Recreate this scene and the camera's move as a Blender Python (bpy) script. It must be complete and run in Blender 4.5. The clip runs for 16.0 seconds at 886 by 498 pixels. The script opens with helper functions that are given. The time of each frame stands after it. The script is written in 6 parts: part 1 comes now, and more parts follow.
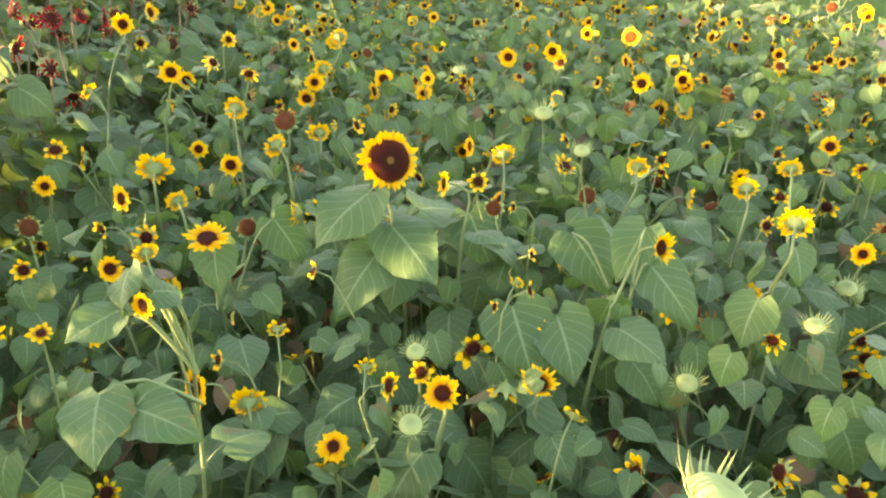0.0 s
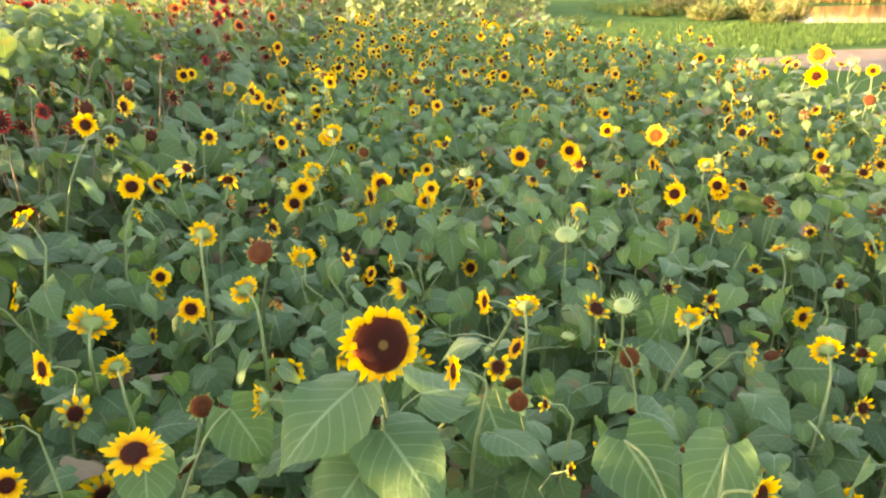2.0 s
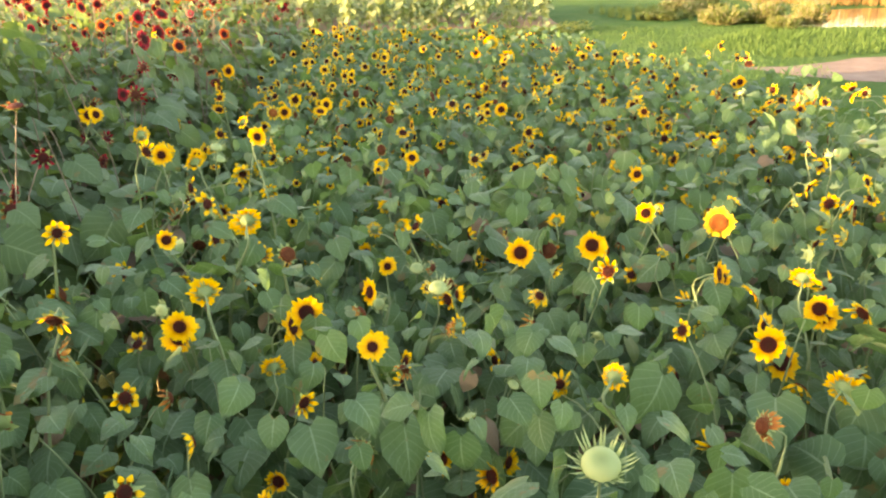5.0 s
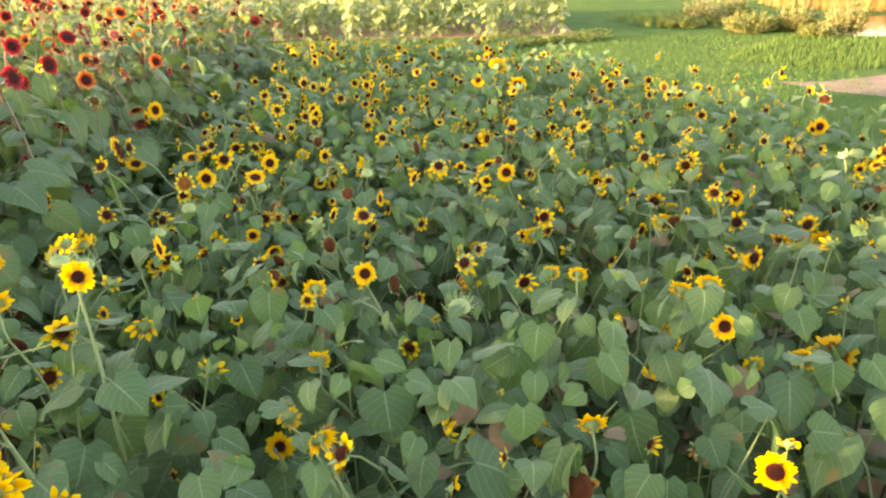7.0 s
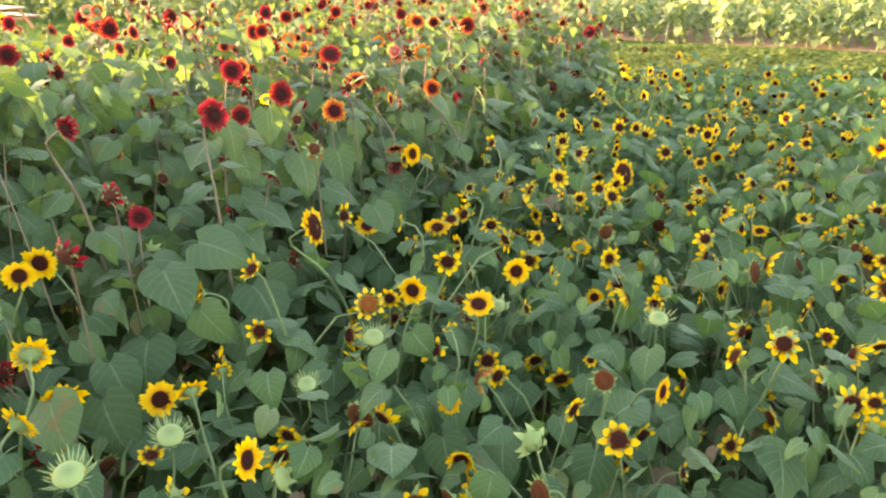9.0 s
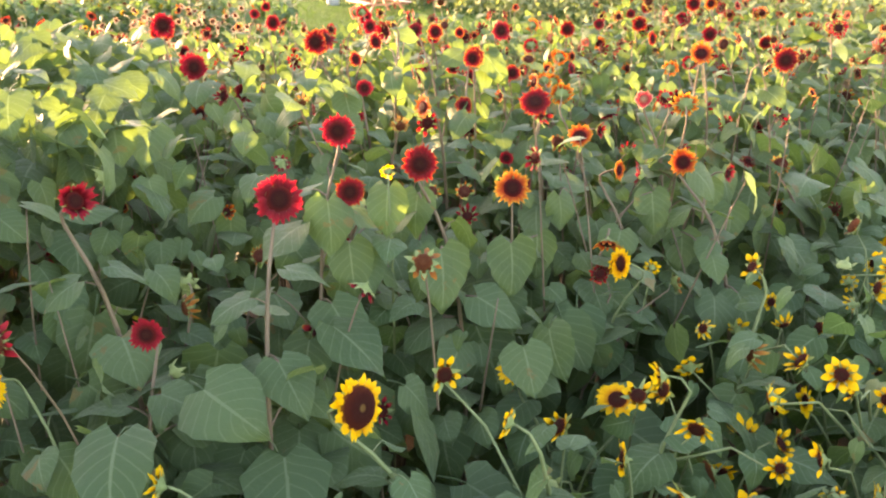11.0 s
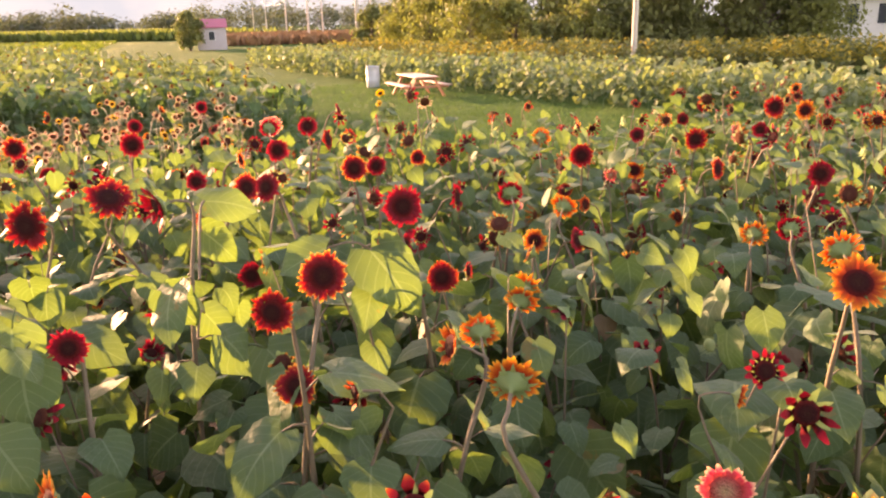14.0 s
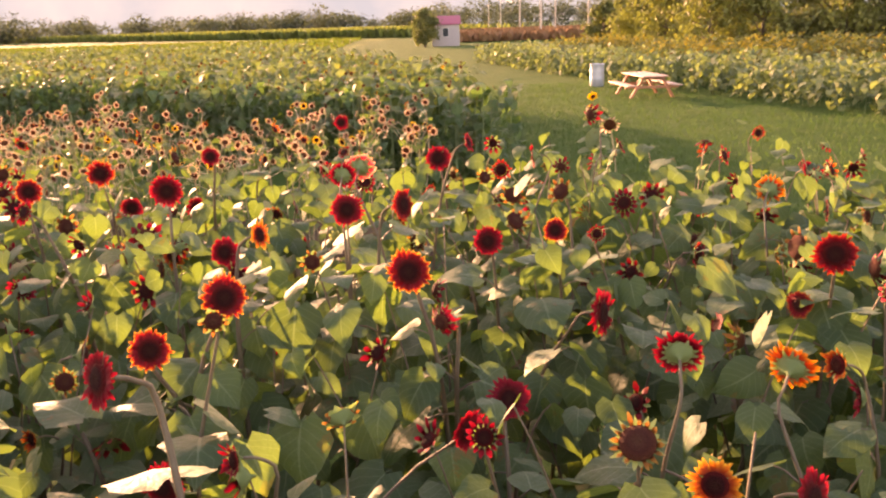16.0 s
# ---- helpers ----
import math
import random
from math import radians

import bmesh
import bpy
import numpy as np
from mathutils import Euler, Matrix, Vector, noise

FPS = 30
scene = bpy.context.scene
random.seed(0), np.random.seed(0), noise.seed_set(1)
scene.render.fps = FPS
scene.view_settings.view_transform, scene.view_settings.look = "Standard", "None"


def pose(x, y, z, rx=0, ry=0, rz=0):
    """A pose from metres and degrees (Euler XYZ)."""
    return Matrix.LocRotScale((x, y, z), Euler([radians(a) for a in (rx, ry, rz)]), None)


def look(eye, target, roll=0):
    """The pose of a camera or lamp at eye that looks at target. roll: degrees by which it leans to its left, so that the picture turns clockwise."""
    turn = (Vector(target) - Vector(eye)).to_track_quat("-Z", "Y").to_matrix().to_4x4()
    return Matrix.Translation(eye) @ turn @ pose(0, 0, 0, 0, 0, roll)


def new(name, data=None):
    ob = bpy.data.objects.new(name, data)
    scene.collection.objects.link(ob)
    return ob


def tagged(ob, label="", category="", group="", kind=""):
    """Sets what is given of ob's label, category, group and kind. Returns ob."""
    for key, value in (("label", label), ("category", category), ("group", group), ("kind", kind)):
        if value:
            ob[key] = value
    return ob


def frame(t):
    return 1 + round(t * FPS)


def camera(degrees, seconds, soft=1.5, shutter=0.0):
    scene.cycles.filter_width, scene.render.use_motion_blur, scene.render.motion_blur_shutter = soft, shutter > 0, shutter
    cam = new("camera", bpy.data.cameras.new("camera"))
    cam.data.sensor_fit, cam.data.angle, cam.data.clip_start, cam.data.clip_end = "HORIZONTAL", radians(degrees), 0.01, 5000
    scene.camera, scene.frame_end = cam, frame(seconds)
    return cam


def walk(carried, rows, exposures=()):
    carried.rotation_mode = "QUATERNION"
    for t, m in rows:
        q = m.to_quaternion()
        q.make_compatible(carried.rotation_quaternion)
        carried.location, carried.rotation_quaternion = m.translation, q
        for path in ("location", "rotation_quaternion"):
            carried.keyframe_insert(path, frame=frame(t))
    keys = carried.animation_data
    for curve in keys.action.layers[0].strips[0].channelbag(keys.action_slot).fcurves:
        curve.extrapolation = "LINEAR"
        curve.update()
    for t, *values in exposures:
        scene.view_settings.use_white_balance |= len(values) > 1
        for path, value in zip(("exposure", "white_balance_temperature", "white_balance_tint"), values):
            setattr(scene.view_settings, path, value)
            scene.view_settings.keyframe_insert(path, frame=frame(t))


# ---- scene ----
cam = camera(60.0, 16.0, soft=2.2)
PATH = [
    (0, (-0.019, 0.709, 2.621), (-0.037, 2.493, 1.717), -1.7),
    (0.5, (-0.026, 0.841, 2.668), (-0.042, 2.624, 1.761), -1.5),
    (1, (-0.023, 0.967, 2.666), (-0.044, 2.754, 1.769), -1.6),
    (1.5, (-0.037, 1.097, 2.667), (-0.056, 2.917, 1.837), -1.6),
    (2, (-0.035, 1.258, 2.669), (-0.05, 3.109, 1.911), -1.3),
    (2.5, (0.0, 1.406, 2.681), (-0.02, 3.26, 1.93), -1.5),
    (3, (0.015, 1.543, 2.659), (-0.001, 3.398, 1.911), -1.4),
    (3.2, (0.019, 1.603, 2.66), (0.007, 3.457, 1.91), -1.2),
    (5.3, (0.116, 2.721, 2.641), (0.091, 4.573, 1.888), -1.6),
    (5.5, (0.13, 2.841, 2.631), (0.107, 4.696, 1.883), -1.6),
    (6, (0.18, 3.195, 2.637), (0.156, 5.049, 1.887), -1.6),
    (6.5, (0.22, 3.563, 2.638), (0.194, 5.417, 1.889), -1.8),
    (7, (0.229, 3.95, 2.631), (0.173, 5.805, 1.885), -1.6),
    (7.5, (0.24, 4.329, 2.618), (0.04, 6.176, 1.878), -1.6),
    (8, (0.283, 4.671, 2.633), (-0.13, 6.483, 1.893), -1.7),
    (8.5, (0.218, 5.023, 2.652), (-0.415, 6.768, 1.909), -1.2),
    (9, (0.156, 5.384, 2.657), (-0.711, 7.025, 1.912), -1.0),
    (9.5, (0.085, 5.713, 2.667), (-0.99, 7.226, 1.922), -0.9),
    (9.7, (0.04, 5.835, 2.669), (-1.098, 7.301, 1.924), -0.6),
    (11.8, (-0.38, 7.078, 2.682), (-1.955, 8.057, 1.932), -1.1),
    (12, (-0.479, 7.184, 2.674), (-2.051, 8.169, 1.927), -1.0),
    (12.5, (-0.69, 7.415, 2.675), (-2.26, 8.406, 1.932), -0.9),
    (13, (-0.924, 7.663, 2.673), (-2.515, 8.669, 1.996), -0.9),
    (13.5, (-1.182, 7.907, 2.666), (-2.798, 8.931, 2.082), -1.0),
    (14, (-1.442, 8.139, 2.666), (-3.063, 9.163, 2.098), -1.2),
    (14.5, (-1.681, 8.352, 2.67), (-3.342, 9.31, 2.102), -1.3),
    (15, (-1.897, 8.54, 2.678), (-3.631, 9.357, 2.108), -1.3),
    (15.5, (-2.125, 8.748, 2.664), (-3.923, 9.418, 2.101), -1.5),
    (16, (-2.385, 8.97, 2.667), (-4.235, 9.48, 2.103), -1.8),
]
walk(cam, [(t, look(eye, target, roll)) for t, eye, target, roll in PATH], exposures=[(0, 4.03, 9300, 25), (3, 3.92, 9300, 26), (6, 3.86, 9300, 28), (9, 3.98, 8900, 25), (12, 3.8, 8600, 45), (13, 3.56, 8900, 49), (14, 3.18, 9400, 51), (16, 2.97, 10100, 57)])

# ---------------- light ----------------
SUN_AZ, SUN_EL = radians(255), radians(6.2)
world = bpy.data.worlds.new("world")
scene.world = world
world.use_nodes = True
wn = world.node_tree
sky = wn.nodes.new("ShaderNodeTexSky")
sky.sky_type = "NISHITA"
sky.sun_disc = False
sky.sun_elevation, sky.sun_rotation = SUN_EL, SUN_AZ
sky.air_density, sky.dust_density, sky.ozone_density = 1.0, 1.0, 1.3
wn.nodes["Background"].inputs[1].default_value = 0.15
wn.links.new(sky.outputs[0], wn.nodes["Background"].inputs[0])
sun_data = bpy.data.lights.new("sun", "SUN")
sun_data.energy, sun_data.angle, sun_data.color = 3.1, radians(0.8), (1.0, 0.78, 0.48)
sun = new("sun", sun_data)
sun_way = Vector((math.sin(SUN_AZ) * math.cos(SUN_EL), math.cos(SUN_AZ) * math.cos(SUN_EL), math.sin(SUN_EL)))
sun.matrix_world = look(tuple(sun_way * 60), (0, 0, 0))

# ---------------- materials ----------------
MATS = {}


class Nodes:
    """A small helper for node trees."""

    def __init__(self, name, rough=0.6, metal=0.0, spec=0.5):
        m = bpy.data.materials.new(name)
        m.use_nodes = True
        self.m, self.t = m, m.node_tree
        self.b = self.t.nodes["Principled BSDF"]
        self.b.inputs["Roughness"].default_value = rough
        self.b.inputs["Metallic"].default_value = metal
        self.b.inputs["Specular IOR Level"].default_value = spec
        MATS[name] = m

    def fuzz(self, amount):
        """The fine hairs of a leaf."""
        self.b.inputs["Sheen Weight"].default_value = amount
        self.b.inputs["Sheen Roughness"].default_value = 0.55
        return self

    def n(self, kind, **kw):
        node = self.t.nodes.new(kind)
        for k, v in kw.items():
            node.inputs[k].default_value = v
        return node

    def link(self, a, b):
        self.t.links.new(a, b)

    def noise(self, scale, detail=4.0, coord=None, rough=0.6):
        x = self.n("ShaderNodeTexNoise", Scale=scale, Detail=detail, Roughness=rough)
        if coord is None:
            coord = self.n("ShaderNodeNewGeometry").outputs["Position"]
        self.link(coord, x.inputs["Vector"])
        return x.outputs["Fac"]

    def ramp(self, fac, stops):
        r = self.n("ShaderNodeValToRGB")
        e = r.color_ramp.elements
        while len(e) < len(stops):
            e.new(0.5)
        for el, (p, c) in zip(e, stops):
            el.position, el.color = p, (*c, 1)
        self.link(fac, r.inputs[0])
        return r.outputs[0]

    def mix(self, fac, a, b, blend="MIX"):
        x = self.t.nodes.new("ShaderNodeMix")
        x.data_type, x.blend_type = "RGBA", blend
        for sock, v in ((x.inputs[0], fac), (x.inputs[6], a), (x.inputs[7], b)):
            if isinstance(v, (int, float)):
                sock.default_value = v
            elif isinstance(v, tuple):
                sock.default_value = (*v, 1)
            else:
                self.link(v, sock)
        return x.outputs[2]

    def math(self, op, a, b=0.0):
        x = self.t.nodes.new("ShaderNodeMath")
        x.operation = op
        for sock, v in zip(x.inputs, (a, b)):
            if isinstance(v, (int, float)):
                sock.default_value = v
            else:
                self.link(v, sock)
        return x.outputs[0]

    def uv(self):
        s = self.n("ShaderNodeSeparateXYZ")
        self.link(self.n("ShaderNodeUVMap").outputs[0], s.inputs[0])
        return s.outputs[0], s.outputs[1]

    def bump(self, height, strength=0.4, distance=0.01):
        x = self.n("ShaderNodeBump", Strength=strength, Distance=distance)
        self.link(height, x.inputs["Height"])
        self.link(x.outputs[0], self.b.inputs["Normal"])
        return x.outputs[0]

    def color(self, c):
        if isinstance(c, tuple):
            self.b.inputs["Base Color"].default_value = (*c, 1)
        else:
            self.link(c, self.b.inputs["Base Color"])
        return self

    def translucent(self, c, amount):
        tr = self.n("ShaderNodeBsdfTranslucent")
        if isinstance(c, tuple):
            tr.inputs[0].default_value = (*c, 1)
        else:
            self.link(c, tr.inputs[0])
        mx = self.n("ShaderNodeMixShader", Fac=amount)
        self.link(self.b.outputs[0], mx.inputs[1])
        self.link(tr.outputs[0], mx.inputs[2])
        self.link(mx.outputs[0], self.t.nodes["Material Output"].inputs[0])
        return self


def leaf_material(name, dark, light, vein, glow, brown=0.62, amount=0.35):
    k = Nodes(name, rough=0.58, spec=0.28)
    u, v = k.uv()
    rnd = k.n("ShaderNodeObjectInfo").outputs["Random"]
    isl = k.n("ShaderNodeNewGeometry").outputs["Random Per Island"]
    vary = k.math("FRACT", k.math("ADD", rnd, isl))
    blotch = k.noise(3.0, 3)
    base = k.mix(k.math("MULTIPLY", k.math("ADD", vary, blotch), 0.5), dark, light)
    # midrib and side veins
    side = k.math("ABSOLUTE", k.math("SUBTRACT", u, 0.5))
    rib = k.math("LESS_THAN", side, 0.022)
    wave = k.math("SINE", k.math("MULTIPLY", k.math("SUBTRACT", v, k.math("MULTIPLY", side, 0.7)), 42.0))
    veins = k.math("MULTIPLY", k.math("GREATER_THAN", wave, 0.93), 0.35)
    base = k.mix(k.math("MAXIMUM", k.math("MULTIPLY", rib, 0.7), veins), base, vein)
    wear = k.math("MULTIPLY", k.math("GREATER_THAN", k.math("ADD", k.noise(14.0, 5), k.math("MULTIPLY", vary, 0.22)), brown + 0.2), 0.75)
    base = k.mix(wear, base, (0.16, 0.10, 0.04))
    k.color(base)
    k.bump(k.math("ADD", k.math("ADD", k.noise(60.0, 3), k.math("MULTIPLY", k.noise(22.0, 3), 2.5)), k.math("MULTIPLY", veins, -1.5)), 0.5, 0.006)
    k.translucent(k.mix(0.5, glow, base), amount)
    return k.fuzz(0.08)


leaf_material("leaf_yellow_bed", (0.021, 0.070, 0.027), (0.078, 0.150, 0.062), (0.17, 0.26, 0.14), (0.20, 0.36, 0.04))
leaf_material("leaf_red_bed", (0.022, 0.066, 0.027), (0.079, 0.141, 0.060), (0.15, 0.22, 0.11), (0.25, 0.38, 0.03), amount=0.36)
leaf_material("leaf_pale", (0.085, 0.135, 0.052), (0.215, 0.265, 0.125), (0.26, 0.31, 0.16), (0.32, 0.42, 0.06))
leaf_material("leaf_bush", (0.13, 0.155, 0.035), (0.28, 0.28, 0.075), (0.12, 0.15, 0.05), (0.20, 0.26, 0.03), brown=0.8)
# lighter green: sunlit tops of the near bed; whole distant bed
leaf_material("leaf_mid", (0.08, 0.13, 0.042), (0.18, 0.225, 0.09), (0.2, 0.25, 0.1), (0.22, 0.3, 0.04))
leaf_material("leaf_tree", (0.10, 0.125, 0.038), (0.23, 0.235, 0.080), (0.10, 0.13, 0.05), (0.14, 0.20, 0.03), brown=0.85)
# greyed and bluish: the haze of distance is put into this leaf colour
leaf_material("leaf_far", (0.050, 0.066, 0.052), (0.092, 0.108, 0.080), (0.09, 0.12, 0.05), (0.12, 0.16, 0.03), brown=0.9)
leaf_material("leaf_corn", (0.06, 0.10, 0.022), (0.14, 0.175, 0.04), (0.2, 0.24, 0.08), (0.25, 0.3, 0.05), brown=0.8)
leaf_material("leaf_withered", (0.13, 0.085, 0.05), (0.22, 0.16, 0.10), (0.2, 0.15, 0.1), (0.2, 0.13, 0.05))


def stem_material(name, low, high):
    k = Nodes(name, rough=0.7)
    k.color(k.mix(k.noise(9.0, 4), low, high))
    k.bump(k.noise(120.0, 2), 0.5, 0.003)


stem_material("stem_green", (0.080, 0.130, 0.050), (0.160, 0.215, 0.090))
stem_material("stem_red", (0.105, 0.065, 0.045), (0.175, 0.145, 0.085))
stem_material("stem_dry", (0.24, 0.20, 0.10), (0.38, 0.34, 0.2))


def petal_material(name, stops, amount=0.45):
    k = Nodes(name, rough=0.6, spec=0.2)
    u, v = k.uv()
    isl = k.n("ShaderNodeNewGeometry").outputs["Random Per Island"]
    rnd = k.n("ShaderNodeObjectInfo").outputs["Random"]
    jitter = k.math("MULTIPLY", k.math("SUBTRACT", k.math("ADD", isl, rnd), 1.0), 0.16)
    c = k.ramp(k.math("ADD", v, jitter), stops)
    streak = k.n("ShaderNodeTexWave", Scale=7.0, Distortion=1.5)
    k.link(k.n("ShaderNodeUVMap").outputs[0], streak.inputs["Vector"])
    c = k.mix(k.math("MULTIPLY", streak.outputs["Fac"], 0.22), c, (0.35, 0.16, 0.01), "MULTIPLY")
    k.color(c)
    k.translucent(c, amount)


petal_material("petal_yellow", [(0.0, (0.56, 0.19, 0.004)), (0.35, (0.82, 0.45, 0.008)), (1.0, (0.86, 0.56, 0.012))])
petal_material("petal_lemon", [(0.0, (0.70, 0.40, 0.02)), (1.0, (0.84, 0.58, 0.05))])
petal_material("petal_orange", [(0.0, (0.26, 0.018, 0.010)), (0.4, (0.46, 0.07, 0.013)), (0.75, (0.66, 0.20, 0.022)), (1.0, (0.82, 0.44, 0.05))], 0.40)
petal_material("petal_crimson", [(0.0, (0.085, 0.004, 0.006)), (0.5, (0.24, 0.006, 0.014)), (1.0, (0.38, 0.016, 0.028))], 0.36)
petal_material("petal_two_tone", [(0.0, (0.10, 0.004, 0.006)), (0.6, (0.30, 0.009, 0.014)), (0.86, (0.50, 0.07, 0.016)), (1.0, (0.80, 0.46, 0.06))], 0.38)
petal_material("petal_rose", [(0.0, (0.5, 0.07, 0.06)), (0.6, (0.62, 0.05, 0.08)), (1.0, (0.85, 0.6, 0.35))])
petal_material("petal_withered", [(0.0, (0.22, 0.07, 0.025)), (0.6, (0.40, 0.15, 0.03)), (1.0, (0.5, 0.28, 0.06))])


def disc_material(name, stops):
    k = Nodes(name, rough=0.85, spec=0.12)
    u, v = k.uv()
    c = k.ramp(v, stops)
    spots = k.n("ShaderNodeTexVoronoi", Scale=420.0)
    k.link(k.n("ShaderNodeNewGeometry").outputs["Position"], spots.inputs["Vector"])
    c = k.mix(k.math("MULTIPLY", spots.outputs["Distance"], 0.6), c, (0.35, 0.3, 0.25), "MULTIPLY")
    k.color(c)
    k.bump(spots.outputs["Distance"], 0.9, 0.004)


disc_material("disc_brown", [(0.0, (0.038, 0.014, 0.007)), (0.5, (0.040, 0.008, 0.005)), (0.85, (0.060, 0.010, 0.005)), (1.0, (0.19, 0.05, 0.007))])
disc_material("disc_big", [(0.0, (0.16, 0.10, 0.03)), (0.13, (0.17, 0.09, 0.03)), (0.2, (0.036, 0.008, 0.005)), (0.6, (0.046, 0.008, 0.005)), (0.9, (0.085, 0.015, 0.006)), (1.0, (0.30, 0.11, 0.010))])
disc_material("disc_dark", [(0.0, (0.050, 0.016, 0.010)), (0.6, (0.042, 0.007, 0.007)), (1.0, (0.15, 0.012, 0.010))])
disc_material("disc_seed", [(0.0, (0.11, 0.045, 0.025)), (0.6, (0.085, 0.022, 0.016)), (1.0, (0.13, 0.04, 0.02))])
disc_material("disc_rust", [(0.0, (0.13, 0.048, 0.019)), (0.6, (0.105, 0.029, 0.012)), (1.0, (0.15, 0.052, 0.017))])
disc_material("disc_orange", [(0.0, (0.30, 0.105, 0.022)), (0.6, (0.24, 0.065, 0.016)), (1.0, (0.30, 0.12, 0.020))])
disc_material("disc_pale", [(0.0, (0.42, 0.30, 0.16)), (0.5, (0.40, 0.16, 0.11)), (1.0, (0.46, 0.05, 0.05))])

k = Nodes("calyx", rough=0.7)
u, v = k.uv()
k.color(k.mix(v, (0.13, 0.21, 0.075), (0.24, 0.32, 0.13)))
k.translucent((0.3, 0.4, 0.08), 0.25)
k = Nodes("calyx_pale", rough=0.7)
u, v = k.uv()
k.color(k.mix(v, (0.13, 0.21, 0.075), (0.33, 0.41, 0.17)))
k.translucent((0.5, 0.55, 0.2), 0.25)


def ground_material():
    k = Nodes("grass_ground", rough=0.95, spec=0.05)
    c = k.mix(k.ramp(k.noise(0.25, 5), [(0.35, (0, 0, 0)), (0.65, (1, 1, 1))]), (0.030, 0.092, 0.020), (0.060, 0.132, 0.034))
    c = k.mix(k.ramp(k.noise(0.9, 7), [(0.46, (0, 0, 0)), (0.66, (1, 1, 1))]), c, (0.105, 0.155, 0.050))
    c = k.mix(k.math("MULTIPLY", k.noise(26.0, 5), 0.7), c, (0.05, 0.08, 0.02), "MULTIPLY")
    c = k.mix(0.4, c, k.mix(k.noise(9.0, 4), (0.040, 0.104, 0.026), (0.088, 0.160, 0.044)))
    k.color(c)
    k.bump(k.noise(30.0, 6), 1.0, 0.05)


ground_material()
k = Nodes("meadow_green", rough=0.95, spec=0.05)
k.color(k.mix(k.ramp(k.noise(0.08, 6), [(0.35, (0, 0, 0)), (0.65, (1, 1, 1))]), (0.046, 0.098, 0.016), (0.105, 0.158, 0.030)))
k.bump(k.noise(2.0, 6), 0.8, 0.1)


def earth(name, a, b, scale=6.0):
    k = Nodes(name, rough=0.95, spec=0.05)
    c = k.mix(k.ramp(k.noise(scale, 6), [(0.3, (0, 0, 0)), (0.7, (1, 1, 1))]), a, b)
    c = k.mix(k.math("MULTIPLY", k.noise(scale * 9, 4), 0.5), c, (0.08, 0.06, 0.04))
    k.color(c)
    k.bump(k.noise(scale * 4, 6), 0.8, 0.03)


earth("soil", (0.06, 0.042, 0.03), (0.115, 0.085, 0.06))
earth("path_earth", (0.20, 0.135, 0.105), (0.30, 0.22, 0.175), 2.0)
earth("bed_edge_earth", (0.25, 0.15, 0.10), (0.36, 0.24, 0.16), 3.0)
earth("field_rust", (0.30, 0.15, 0.085), (0.42, 0.24, 0.12), 0.3)


def blade_material(name, a, b, glow):
    k = Nodes(name, rough=0.7, spec=0.15)
    isl = k.n("ShaderNodeNewGeometry").outputs["Random Per Island"]
    c = k.mix(k.math("MULTIPLY", k.math("ADD", isl, k.noise(0.8, 3)), 0.5), a, b)
    k.color(c)
    k.translucent(glow, 0.3)


blade_material("grass_blade", (0.034, 0.084, 0.021), (0.082, 0.138, 0.042), (0.08, 0.17, 0.03))
blade_material("weed_blade", (0.085, 0.130, 0.032), (0.185, 0.215, 0.065), (0.24, 0.29, 0.06))
blade_material("wheat_blade", (0.25, 0.155, 0.055), (0.38, 0.26, 0.10), (0.36, 0.24, 0.08))
blade_material("meadow_blade", (0.055, 0.105, 0.018), (0.120, 0.165, 0.035), (0.16, 0.22, 0.03))
blade_material("goldenrod_bloom", (0.29, 0.24, 0.045), (0.43, 0.35, 0.075), (0.38, 0.31, 0.05))

k = Nodes("water", rough=0.08)
k.color((0.13, 0.075, 0.035))
k.bump(k.noise(5.0, 2), 0.02, 0.005)
k = Nodes("bark", rough=0.9)
k.color(k.mix(k.noise(12.0, 5), (0.06, 0.045, 0.03), (0.17, 0.13, 0.095)))
k.bump(k.noise(40.0, 5), 0.9, 0.02)
k = Nodes("pole_wood", rough=0.85)
k.color(k.mix(k.noise(5.0, 6), (0.38, 0.33, 0.27), (0.58, 0.52, 0.44)))
k.bump(k.noise(30.0, 4), 0.6, 0.01)
k = Nodes("wire", rough=0.5)
k.color((0.3, 0.3, 0.3))
k = Nodes("table_wood", rough=0.65)
k.color(k.mix(k.noise(14.0, 6), (0.42, 0.15, 0.085), (0.55, 0.24, 0.14)))
k.bump(k.noise(60.0, 4), 0.4, 0.005)
k = Nodes("table_top_wood", rough=0.6)
k.color(k.mix(k.noise(9.0, 6), (0.48, 0.27, 0.19), (0.60, 0.38, 0.28)))
k.bump(k.noise(60.0, 4), 0.4, 0.005)
k = Nodes("galvanised", rough=0.5, metal=0.3)
k.color(k.mix(k.noise(7.0, 5), (0.42, 0.44, 0.47), (0.58, 0.60, 0.63)))
k = Nodes("shed_wall", rough=0.8)
k.color(k.mix(k.noise(3.0, 5), (0.40, 0.36, 0.36), (0.50, 0.45, 0.45)))
k = Nodes("shed_roof", rough=0.6)
k.color(k.mix(k.noise(4.0, 5), (0.40, 0.085, 0.13), (0.50, 0.13, 0.17)))
k = Nodes("white_paint", rough=0.6)
k.color(k.mix(k.noise(2.0, 5), (0.58, 0.57, 0.55), (0.70, 0.69, 0.66)))
k = Nodes("slate_roof", rough=0.8)
k.color(k.mix(k.noise(3.0, 5), (0.10, 0.10, 0.11), (0.2, 0.19, 0.19)))
k = Nodes("window_glass", rough=0.08)
k.color((0.05, 0.06, 0.07))

